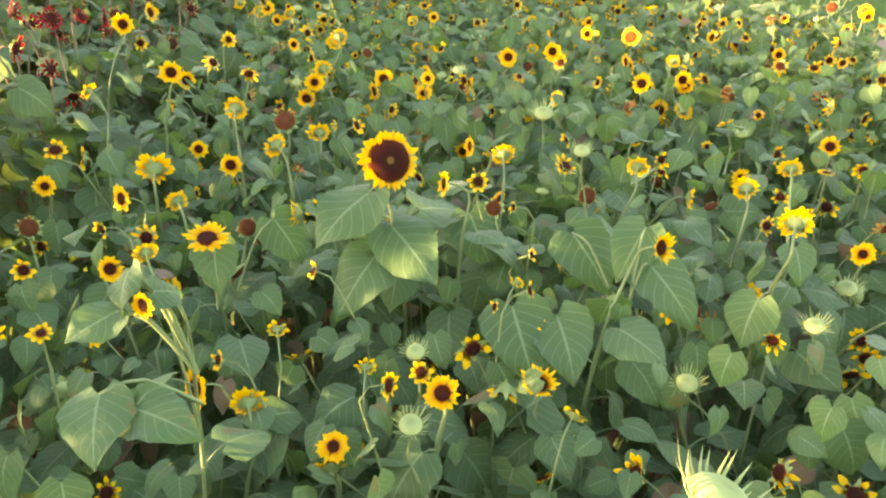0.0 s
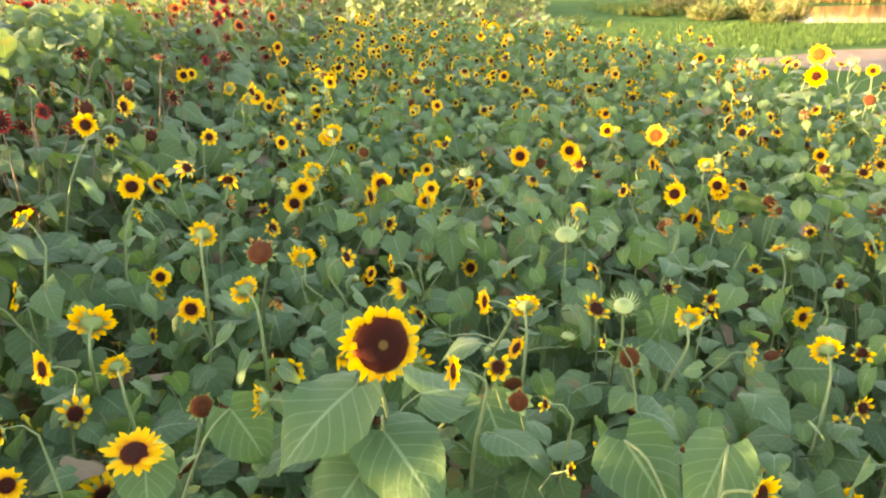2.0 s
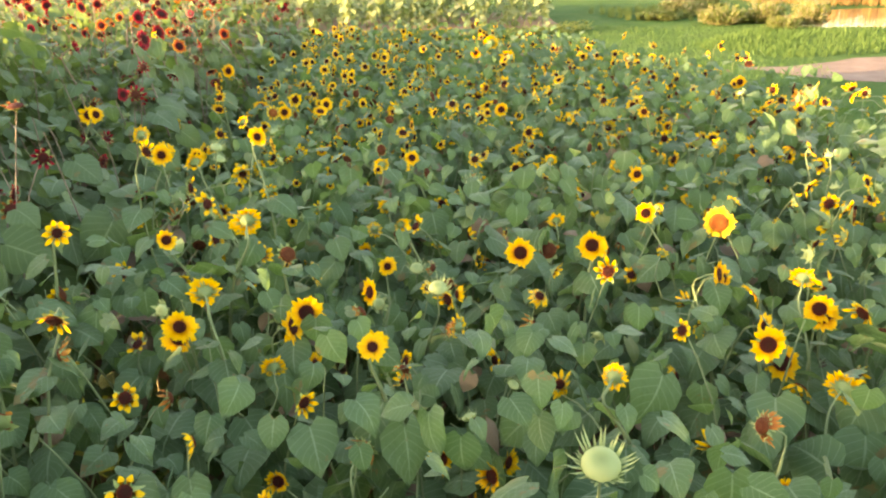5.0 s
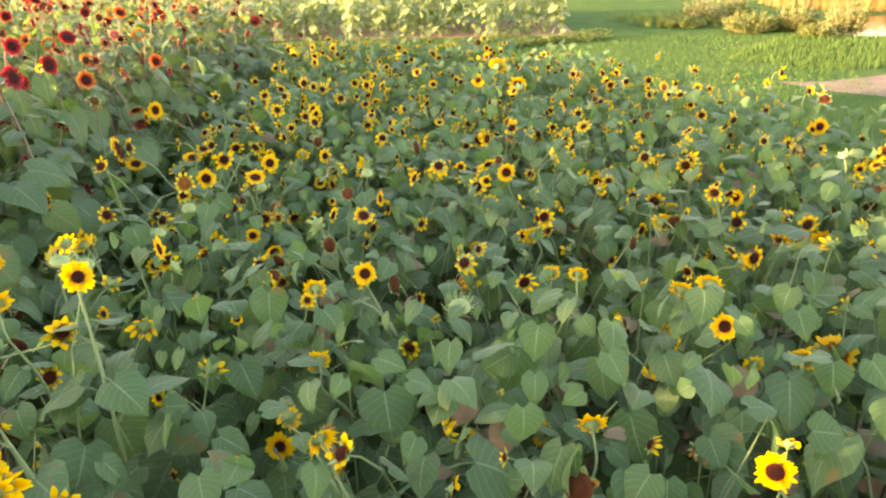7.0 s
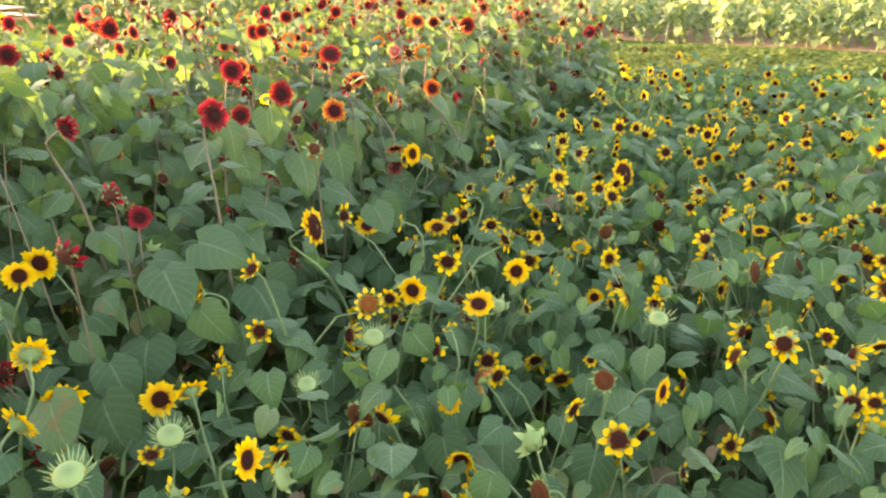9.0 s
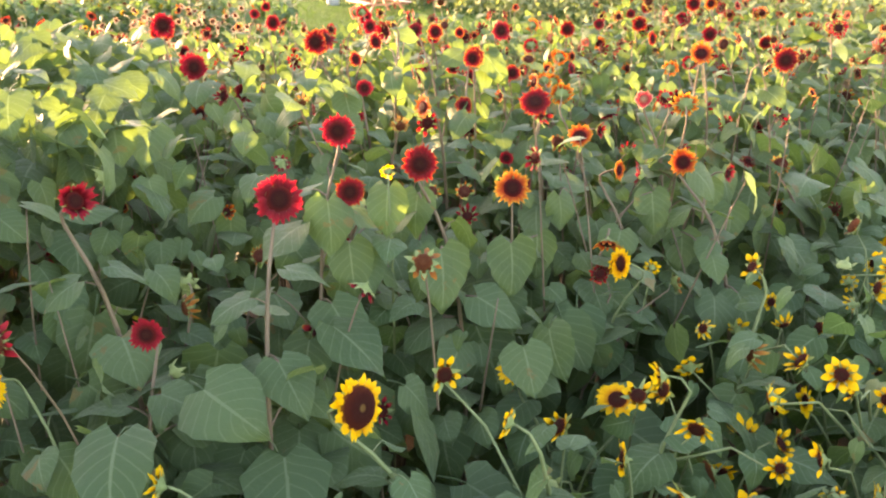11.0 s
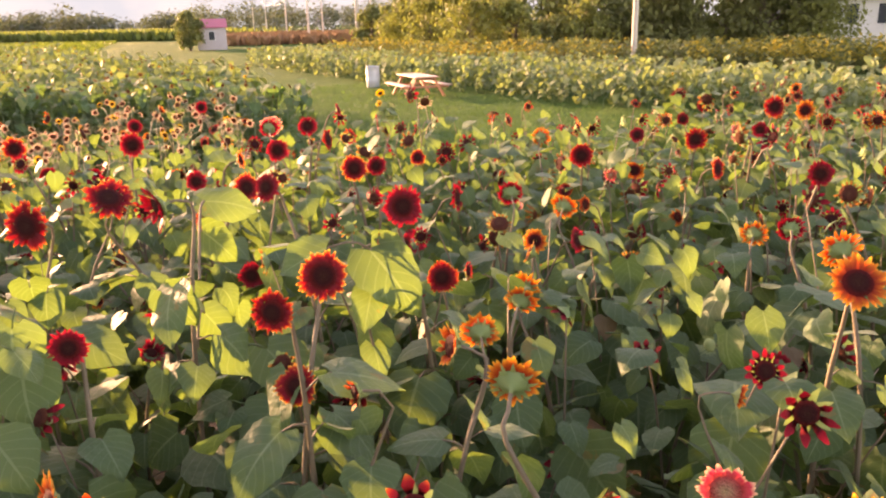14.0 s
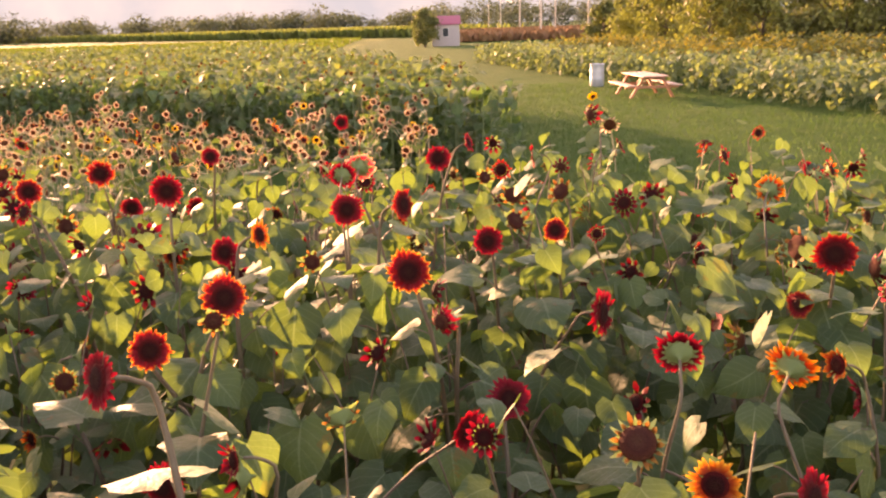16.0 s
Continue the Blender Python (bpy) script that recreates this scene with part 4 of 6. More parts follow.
yellow_flower(1.11, 2.57, 1.63, 0.035, 145, 17, "yellow_small_eye")
yellow_flower(-0.04, 1.87, 1.73, 0.036, 173, 29, "yellow")
yellow_flower(-0.08, 1.91, 1.75, 0.025, 187, 38, "yellow")
yellow_flower(0.16, 2.19, 1.68, 0.033, 166, 60, "yellow_small_eye", [blade((0.12, 2.21, 1.71), (0.16, 2.03, 1.56)), blade((0.22, 2.20, 1.69), (0.27, 2.05, 1.56))])
yellow_flower(0.16, 2.01, 1.64, 0.043, 182, 70, "yellow_folded")
yellow_flower(-0.57, 2.04, 1.63, 0.044, 142, 16, "yellow")
yellow_flower(-0.47, 2.06, 1.57, 0.045, 18, 11, "yellow")
yellow_flower(-0.26, 1.89, 1.59, 0.035, 183, 42, "yellow_small_eye")
yellow_flower(1.07, 2.54, 1.54, 0.051, 140, 70, "green_bud")
yellow_flower(0.84, 2.04, 1.46, 0.036, 154, 28, "yellow_small_eye")
yellow_flower(-0.87, 2.05, 1.77, 0.029, 217, 66, "yellow_small_eye")
yellow_flower(-0.99, 2.81, 1.75, 0.044, 145, 15, "yellow")
yellow_flower(-0.81, 3.52, 1.81, 0.049, 8, 11, "yellow")
yellow_flower(0.45, 2.23, 1.84, 0.039, 218, 16, "yellow_folded", [blade((0.30, 2.50, 1.75), (0.41, 2.37, 1.59), (0.1, -0.7, 0.7)), blade((0.46, 2.40, 1.81), (0.35, 2.29, 1.69)), blade((0.46, 2.34, 1.74), (0.58, 2.19, 1.60))])
yellow_flower(-0.14, 1.87, 1.75, 0.032, 244, 11, "yellow")
yellow_flower(-0.62, 2.78, 1.66, 0.037, 206, 24, "yellow_spent")
yellow_flower(-0.64, 4.60, 1.69, 0.052, 22, 11, "yellow")
yellow_flower(-0.60, 5.00, 1.77, 0.054, 10, 15, "yellow")
yellow_flower(-0.33, 4.53, 1.65, 0.052, 186, 12, "yellow")
yellow_flower(0.57, 4.95, 1.67, 0.051, 169, 8, "yellow")
yellow_flower(1.00, 4.98, 1.73, 0.054, 161, 17, "yellow_rust_eye")
yellow_flower(0.92, 4.71, 1.66, 0.048, 235, 14, "yellow")
yellow_flower(0.40, 2.98, 1.80, 0.046, 165, 70, "green_bud")
yellow_flower(0.05, 2.94, 1.84, 0.035, 108, 9, "yellow")
yellow_flower(0.62, 3.14, 1.68, 0.041, 344, 16, "yellow")
yellow_flower(-0.63, 5.07, 1.73, 0.055, 16, 15, "yellow")
yellow_flower(-0.73, 4.83, 1.59, 0.056, 29, 14, "yellow")
yellow_flower(-0.14, 5.11, 1.54, 0.037, 190, 25, "yellow_small_eye")
yellow_flower(-0.33, 4.58, 1.45, 0.039, 254, 14, "yellow")
yellow_flower(-0.43, 4.48, 1.50, 0.040, 14, 12, "yellow")
yellow_flower(1.01, 4.55, 1.56, 0.045, 220, 14, "yellow")
yellow_flower(1.22, 4.63, 1.55, 0.050, 144, 29, "yellow")
yellow_flower(1.15, 4.65, 1.67, 0.039, 334, 13, "yellow")
yellow_flower(0.58, 5.01, 1.64, 0.046, 159, 21, "yellow")
yellow_flower(-0.28, 5.67, 1.37, 0.043, 183, 22, "yellow_small_eye")
yellow_flower(-0.18, 4.85, 1.56, 0.048, 126, 16, "yellow")
yellow_flower(0.05, 4.70, 1.64, 0.051, 185, 70, "green_bud")
yellow_flower(-0.68, 5.58, 1.92, 0.042, 213, 22, "yellow_small_eye")
yellow_flower(-0.24, 6.00, 1.65, 0.027, 201, 29, "yellow_small_eye")
yellow_flower(0.43, 7.41, 1.62, 0.047, 173, 18, "yellow")
yellow_flower(-0.70, 8.54, 1.52, 0.061, 138, 14, "yellow_spent")
yellow_flower(-0.02, 7.95, 1.61, 0.052, 256, 17, "yellow_spent")
yellow_flower(0.52, 10.22, 1.68, 0.076, 358, 12, "yellow")
yellow_flower(-0.23, 6.08, 1.65, 0.039, 8, 16, "yellow")
yellow_flower(-0.60, 5.70, 1.51, 0.031, 158, 12, "yellow_small_eye")
yellow_flower(0.21, 6.24, 1.50, 0.067, 185, 70, "green_bud")
yellow_flower(-0.94, 7.02, 1.60, 0.055, 208, 70, "green_bud")
yellow_flower(-0.94, 6.15, 1.54, 0.032, 157, 13, "yellow_small_eye")
yellow_flower(0.65, 9.82, 1.60, 0.072, 179, 6, "yellow")
yellow_flower(0.35, 9.72, 1.66, 0.055, 181, 9, "yellow_small_eye")
yellow_flower(1.37, 8.24, 1.35, 0.041, 167, 16, "yellow_small_eye")
yellow_flower(1.83, 8.64, 1.36, 0.047, 150, 7, "yellow_small_eye")
yellow_flower(1.07, 7.03, 1.50, 0.048, 342, 14, "yellow")
yellow_flower(1.99, 8.21, 1.41, 0.040, 150, 14, "yellow_small_eye")
yellow_flower(-0.20, 5.88, 1.51, 0.042, 19, 7, "yellow")
yellow_flower(-1.53, 8.30, 1.77, 0.055, 161, 9, "yellow")
yellow_flower(-1.57, 8.50, 1.69, 0.031, 30, 8, "yellow_small_eye")
yellow_flower(-1.32, 4.53, 1.67, 0.048, 207, 10, "yellow")
yellow_flower(-0.82, 4.83, 1.77, 0.035, 204, 12, "yellow")
yellow_flower(1.83, 4.98, 1.61, 0.039, 167, 11, "yellow")
yellow_flower(-1.01, 3.62, 1.62, 0.037, 199, 5, "yellow")
yellow_flower(-0.59, 3.14, 1.79, 0.044, 39, 8, "yellow")
yellow_flower(-0.53, 3.66, 1.66, 0.046, 13, 18, "yellow")
yellow_flower(-0.35, 3.43, 1.76, 0.038, 250, 23, "yellow_ragged")
yellow_flower(-0.77, 3.21, 1.70, 0.040, 189, 16, "yellow")
yellow_flower(-0.86, 2.90, 1.70, 0.037, 30, 8, "yellow")
yellow_flower(-0.92, 2.51, 1.79, 0.029, 145, 5, "yellow_ragged")
yellow_flower(-0.90, 2.46, 1.70, 0.036, 221, 22, "yellow")
used.append((-0.50, 1.70))
sunflower(ry, (-0.80, 1.80), [((-0.44, 1.61, 2.09), way_of(150, 9), 0.022, "yellow"), ((-0.50, 1.79, 2.08), way_of(32, 21), 0.022, "yellow")], "leaf_yellow_bed", "stem_green", leaves=3, leaf_size=0.12,
          label="tall forked sunflower plant with two small yellow flowers", group="yellow sunflowers in the bed", low=0.5,
          blades_at=[blade((-0.48, 1.61, 2.08), (-0.54, 1.54, 2.06)), blade((-0.47, 1.66, 2.12), (-0.47, 1.58, 2.08), (-0.4, -0.7, 0.5)), blade((-0.43, 1.63, 2.10), (-0.39, 1.69, 2.06)),
                     blade((-0.50, 1.63, 1.90), (-0.36, 1.57, 1.88), (0.0, -0.4, 0.9)), blade((-0.55, 1.64, 1.92), (-0.53, 1.50, 1.86), (0.0, -0.5, 0.8))])
yellow_flower(0.31, 1.42, 1.90, 0.080, 285, 62, "green_bud")
yellow_flower(-0.34, 2.29, 1.77, 0.024, 116, 24, "yellow_ragged")
yellow_flower(0.10, 2.58, 1.79, 0.029, 170, 21, "yellow_spent")
yellow_flower(0.15, 2.54, 1.81, 0.022, 112, 8, "yellow_ragged")
yellow_flower(0.30, 2.73, 1.84, 0.022, 93, 8, "yellow_ragged")
yellow_flower(0.43, 3.00, 1.64, 0.037, 176, 24, "yellow_spent")
yellow_flower(0.94, 3.00, 1.65, 0.044, 347, 6, "yellow")
yellow_flower(0.91, 2.66, 1.85, 0.036, 346, 24, "yellow")
yellow_flower(1.41, 4.12, 1.54, 0.029, 164, 3, "yellow")
yellow_flower(1.11, 4.26, 1.53, 0.053, 312, 6, "yellow")
yellow_flower(1.59, 4.24, 1.55, 0.047, 316, 22, "yellow")
yellow_flower(1.45, 3.51, 1.60, 0.041, 162, 17, "yellow")
yellow_flower(0.19, 2.46, 1.71, 0.023, 240, 19, "yellow_ragged")
yellow_flower(0.15, 2.14, 1.79, 0.023, 247, 21, "yellow_ragged")
yellow_flower(0.14, 2.32, 1.71, 0.022, 328, 13, "yellow")
yellow_flower(0.08, 2.21, 1.71, 0.022, 107, 23, "yellow_ragged")
yellow_flower(-0.21, 2.10, 1.63, 0.028, 358, 9, "yellow")
yellow_flower(-0.51, 2.04, 1.70, 0.028, 127, 25, "yellow_ragged")
yellow_flower(-0.10, 2.11, 1.66, 0.038, 171, 70, "green_bud")
yellow_flower(-0.42, 2.20, 1.67, 0.029, 12, 10, "yellow")
yellow_flower(-0.71, 2.34, 1.58, 0.024, 273, 11, "yellow_ragged")
yellow_flower(-1.58, 4.92, 1.94, 0.056, 257, 12, "yellow_ragged")
yellow_flower(-1.00, 5.73, 1.78, 0.047, 43, 27, "yellow")
yellow_flower(-1.29, 6.18, 1.72, 0.050, 6, 15, "yellow")
yellow_flower(-1.46, 6.89, 1.69, 0.039, 139, 11, "yellow_ragged")
yellow_flower(-0.77, 5.72, 1.95, 0.032, 53, 15, "yellow")
yellow_flower(-0.92, 5.17, 1.47, 0.030, 222, 16, "yellow")
yellow_flower(0.78, 5.09, 1.73, 0.038, 154, 15, "yellow")
yellow_flower(0.85, 5.20, 1.71, 0.026, 332, 28, "yellow")
yellow_flower(0.76, 5.09, 1.51, 0.026, 164, 25, "yellow")
yellow_flower(0.27, 5.21, 1.42, 0.022, 116, 7, "yellow_ragged")
yellow_flower(0.31, 5.35, 1.57, 0.024, 108, 20, "yellow_ragged")
yellow_flower(0.52, 5.47, 1.57, 0.038, 1, 22, "yellow")
yellow_flower(1.01, 6.19, 1.59, 0.047, 330, 16, "yellow")
yellow_flower(0.91, 6.16, 1.59, 0.042, 333, 27, "yellow")
yellow_flower(-0.35, 6.16, 1.41, 0.030, 343, 18, "yellow")
yellow_flower(-1.24, 7.98, 1.57, 0.055, 203, 61, "yellow")
yellow_flower(-1.43, 9.90, 1.46, 0.053, 199, 11, "yellow")
yellow_flower(-0.25, 6.97, 1.67, 0.034, 184, 29, "yellow_spent")
yellow_flower(0.33, 7.18, 1.65, 0.030, 187, 12, "yellow")
yellow_flower(0.74, 9.13, 1.31, 0.054, 184, 6, "yellow")
yellow_flower(-0.44, 6.39, 1.56, 0.031, 198, 39, "yellow_spent")
yellow_flower(-0.70, 6.34, 1.49, 0.025, 199, 18, "yellow")
yellow_flower(-0.53, 5.55, 1.37, 0.025, 277, 23, "yellow_ragged")
yellow_flower(-0.43, 5.31, 1.43, 0.035, 273, 18, "yellow_ragged")
yellow_flower(-0.41, 5.10, 1.52, 0.051, 272, 17, "yellow_ragged")
yellow_flower(-0.43, 4.81, 1.72, 0.036, 211, 33, "yellow_spent")
yellow_flower(-0.66, 5.45, 1.33, 0.036, 211, 19, "yellow")
yellow_flower(0.01, 4.94, 1.53, 0.026, 179, 14, "yellow")
yellow_flower(0.08, 5.18, 1.43, 0.032, 189, 17, "yellow_spent")
yellow_flower(0.03, 5.67, 1.40, 0.032, 338, 16, "yellow")
yellow_flower(0.21, 5.71, 1.47, 0.049, 168, 70, "green_bud")
yellow_flower(-0.04, 5.20, 1.49, 0.047, 184, 70, "green_bud")
yellow_flower(1.51, 6.21, 1.48, 0.046, 145, 70, "green_bud")
yellow_flower(1.18, 5.86, 1.51, 0.043, 330, 19, "yellow")
yellow_flower(1.07, 5.93, 1.45, 0.036, 4, 5, "yellow")
yellow_flower(1.12, 5.57, 1.37, 0.040, 330, 8, "yellow")
yellow_flower(1.22, 5.45, 1.64, 0.031, 304, 19, "yellow")
yellow_flower(0.84, 5.06, 1.59, 0.025, 328, 18, "yellow")
yellow_flower(1.80, 7.10, 1.37, 0.065, 331, 24, "yellow")
yellow_flower(1.68, 7.17, 1.37, 0.035, 154, 12, "yellow")
yellow_flower(2.54, 8.20, 1.39, 0.050, 156, 3, "yellow")
yellow_flower(2.84, 8.37, 1.37, 0.057, 164, 8, "yellow")
yellow_flower(2.81, 8.65, 1.44, 0.051, 156, 13, "yellow")
yellow_flower(2.27, 8.32, 1.59, 0.050, 168, 5, "yellow")
yellow_flower(1.49, 7.37, 1.49, 0.042, 151, 2, "yellow")
yellow_flower(1.63, 8.50, 1.26, 0.061, 167, 57, "yellow")
yellow_flower(-1.37, 6.34, 1.67, 0.052, 47, 26, "yellow")
yellow_flower(-1.17, 6.54, 1.63, 0.041, 59, 27, "yellow")
yellow_flower(-1.63, 8.39, 1.71, 0.039, 269, 10, "yellow_ragged")
yellow_flower(-0.53, 8.88, 1.39, 0.041, 193, 17, "yellow_spent")
yellow_flower(-0.64, 9.31, 1.44, 0.048, 11, 24, "yellow")
yellow_flower(-0.62, 7.40, 1.59, 0.031, 268, 25, "yellow_ragged")
yellow_flower(-0.63, 7.67, 1.59, 0.038, 276, 22, "yellow_ragged")
yellow_flower(-0.65, 8.04, 1.56, 0.039, 4, 21, "yellow")
yellow_flower(-0.53, 7.84, 1.46, 0.035, 202, 15, "yellow")
yellow_flower(-0.46, 8.34, 1.40, 0.043, 23, 24, "yellow")
yellow_flower(-0.66, 6.95, 1.50, 0.034, 194, 12, "yellow")
yellow_flower(-0.37, 7.27, 1.54, 0.023, 201, 17, "yellow")
yellow_flower(-0.14, 8.14, 1.44, 0.039, 246, 11, "yellow_ragged")
yellow_flower(-0.44, 9.92, 1.47, 0.044, 190, 13, "yellow")
yellow_flower(-0.85, 10.45, 1.52, 0.038, 204, 10, "yellow")
yellow_flower(-0.97, 11.83, 1.48, 0.058, 200, 8, "yellow")
yellow_flower(-0.41, 9.43, 1.40, 0.055, 19, 22, "yellow")
yellow_flower(-0.09, 8.91, 1.42, 0.043, 183, 65, "yellow")
yellow_flower(0.13, 9.60, 1.31, 0.042, 166, 7, "yellow")
yellow_flower(0.21, 9.24, 1.29, 0.053, 250, 12, "yellow_ragged")
yellow_flower(-0.04, 6.93, 1.50, 0.028, 260, 22, "yellow_ragged")
yellow_flower(-1.23, 6.71, 1.58, 0.032, 42, 17, "yellow")
yellow_flower(-0.23, 7.47, 1.61, 0.051, 197, 70, "green_bud")
yellow_flower(-1.01, 6.09, 1.75, 0.053, 227, 70, "green_bud")
yellow_flower(-1.10, 6.40, 1.61, 0.056, 244, 70, "green_bud")
yellow_flower(-0.96, 6.73, 1.60, 0.044, 218, 70, "green_bud")
yellow_flower(-0.22, 11.32, 1.29, 0.062, 181, 1, "yellow")
yellow_flower(-0.04, 13.20, 1.29, 0.069, 171, 6, "yellow")
yellow_flower(-0.58, 12.14, 1.37, 0.050, 189, 1, "yellow")
yellow_flower(-0.69, 7.02, 1.69, 0.024, 51, 28, "yellow")
yellow_flower(-1.80, 7.66, 2.11, 0.023, 58, 9, "yellow")
yellow_flower(-1.61, 9.18, 1.41, 0.043, 28, 26, "yellow")
yellow_flower(-0.48, 6.06, 1.56, 0.022, 195, 13, "yellow")
yellow_flower(0.05, 6.63, 1.35, 0.034, 247, 25, "yellow_ragged")
yellow_flower(0.52, 6.98, 1.47, 0.047, 22, 17, "yellow")
yellow_flower(0.59, 7.32, 1.41, 0.045, 20, 21, "yellow")
yellow_flower(1.01, 7.87, 1.43, 0.040, 178, 18, "yellow")
yellow_flower(0.90, 7.73, 1.49, 0.043, 228, 4, "yellow_ragged")
yellow_flower(0.55, 6.58, 1.47, 0.036, 358, 5, "yellow")
yellow_flower(0.41, 6.62, 1.26, 0.043, 345, 24, "yellow")
yellow_flower(0.60, 6.27, 1.60, 0.035, 348, 21, "yellow")
yellow_flower(0.59, 6.27, 1.44, 0.026, 321, 22, "yellow")
yellow_flower(-0.16, 6.09, 1.44, 0.028, 272, 9, "yellow_ragged")
yellow_flower(0.02, 6.35, 1.38, 0.023, 245, 5, "yellow_ragged")
yellow_flower(0.13, 6.30, 1.43, 0.022, 21, 26, "yellow")
yellow_flower(0.28, 7.05, 1.39, 0.035, 351, 17, "yellow")
yellow_flower(0.40, 7.56, 1.64, 0.026, 167, 32, "yellow_spent")
yellow_flower(0.22, 1.92, 1.63, 0.031, 321, 27, "yellow")
yellow_flower(-1.08, 2.39, 1.74, 0.031, 209, 8, "yellow")
yellow_flower(-0.10, 1.83, 1.69, 0.041, 196, 70, "green_bud")
yellow_flower(0.51, 2.12, 1.55, 0.046, 170, 70, "green_bud")
yellow_flower(0.81, 2.19, 1.65, 0.042, 144, 70, "green_bud")
yellow_flower(1.27, 3.93, 1.52, 0.052, 149, 70, "green_bud")

for x, y, z, way, rad, style in ((2.45, 5.75, 1.72, (160, 10), 0.045, "yellow_spent"), (2.62, 6.35, 1.84, (165, 60), 0.055, "green_bud"), (2.75, 5.9, 1.66, (150, 20), 0.05, "yellow_rust_eye"), (2.55, 6.7, 1.70, (170, 65), 0.05, "green_bud"), (2.85, 6.5, 1.76, (150, 15), 0.045, "yellow_ragged")):
    used.append((x, y))
    sunflower(ry, (x + 0.05, y + 0.08), [((x, y, z), way_of(*way), rad, style)], "leaf_pale", "stem_green", leaves=9, leaf_size=0.12, label="tall pale green sunflower plant at the corner of the bed", group="yellow sunflowers in the bed", low=0.6)


def withered_plant(x, y, z):
    used.append((x, y))
    heads = [((x + ry.gauss(0, 0.12), y + ry.gauss(0, 0.12), z + ry.uniform(-0.1, 0.12)), way_of(ry.uniform(0, 360), -20), 0.04, "yellow_spent") for _ in range(3)]
    sunflower(ry, (x + 0.05, y), heads, "leaf_withered", "stem_dry", leaves=10, leaf_size=0.13,
              label="withered sunflower plant with brown curled leaves", group="yellow sunflowers in the bed", low=0.6)


withered_plant(-1.21, 5.36, 1.45)
withered_plant(-1.27, 6.00, 1.50)
withered_plant(-1.26, 6.35, 1.50)
withered_plant(-0.83, 2.05, 1.45)
withered_plant(-1.46, 5.89, 1.35)
for x, y in scatter(ry, YELLOW_BED, 0.44):
    if any(math.hypot(x - a, y - b) < 0.16 for a, b in used) or (y < 1.2 and ry.random() < 0.6):
        continue
    near = -0.6 < x < 1.3 and 2.2 < y < 6.6
    yellow_plant(ry, x, y, near, None if near else yellow_far)
leafy(ry, yellow_far, YELLOW_SEEN, 0.118, 1.16, 1.54, 0.135, "leaf_yellow_bed", LEAVES_MID)
leafy(ry, yellow_far, YELLOW_SEEN, 0.105, 1.36, 1.66, 0.080, "leaf_yellow_bed", LEAVES_LOW)
leafy(ry, yellow_far, YELLOW_SEEN, 0.5, 1.3, 1.55, 0.08, "leaf_pale", LEAVES_LOW)
leafy(ry, yellow_far, YELLOW_SEEN, 0.27, 1.1, 1.48, 0.075, "leaf_withered", LEAVES_MID)
leafy(ry, yellow_far, YELLOW_BED, 0.125, 0.75, 1.3, 0.17, "leaf_yellow_bed", LEAF_CARDS)
leafy(ry, yellow_far, YELLOW_BED, 0.18, 0.25, 0.9, 0.17, "leaf_yellow_bed", LEAF_CARDS)
stalks(ry, yellow_far, YELLOW_SEEN, 0.215, 1.25, 1.64, "stem_green", 0.0042, {"yellow_ragged": 4, "yellow_drooping": 4, "yellow_folded": 4, "yellow": 3, "ochre_dry": 2, "green_bud": 2, "yellow_spent": 2}, 0.55)
stalks(ry, yellow_far, [(-1.2, 6.6), (2.6, 6.6), (2.2, 10.0), (1.2, 11.8), (0.4, 12.8), (-1.2, 12.8), (-1.4, 9.5)], 0.26, 1.2, 1.62, "stem_green", 0.005, {"yellow": 6, "yellow_ragged": 3, "yellow_drooping": 3, "yellow_spent": 2}, 0.95)
tagged(new("yellow_sunflower_bed", yellow_far.mesh("yellow_sunflower_bed", STUFF_MATS)), "dense mass of green leaves and yellow sunflowers", "flower bed", kind="stuff")

# ---------------- the red bed ----------------
rr = random.Random(23)
red_far = Geo()


def red_plant(r, x, y, buf=None):
    front = -4.4 < x and 6.8 < y < 10.6
    h = (1.94 if front else 2.04) + r.uniform(-0.20, 0.17) - edge_drop(x, y)
    heads = []
    for i in range(r.choice((1, 1, 2) if front else (1, 2, 2, 3))):
        style = pick(r, R_MIX)
        az = 238 + r.gauss(0, 55)
        tilt = r.gauss(8, 20)
        pos = (x + r.gauss(0, 0.10), y + r.gauss(0, 0.10), h - abs(r.gauss(0, 0.16)) * (i > 0))
        heads.append((pos, way_of(az, tilt), r.uniform(0.028, 0.042) if front else r.uniform(0.036, 0.062), style))
    sunflower(r, (x, y), heads, "leaf_red_bed", "stem_red", leaves=9, leaf_size=0.15,
              label="tall sunflower plant with deep red dark-eyed flowers", group="red sunflowers in the bed", buf=buf, low=0.45)


used_red = []
def red_flower(x, y, z, radius, azimuth, tilt, style, blades_at=()):
    """A tall plant with its flower at a known place."""
    used_red.append((x, y))
    w = way_of(azimuth, tilt)
    foot = (x + rr.gauss(0, 0.10) - w.x * 0.08, y + rr.gauss(0, 0.10) - w.y * 0.08)
    sunflower(rr, foot, [((x, y, z), w, radius, style)], "leaf_red_bed", "stem_red", leaves=7, leaf_size=0.15,
              label=LABELS[style], group="red sunflowers in the bed", low=0.55, blades_at=blades_at, buf=None if blades_at or radius >= 0.034 else red_far)


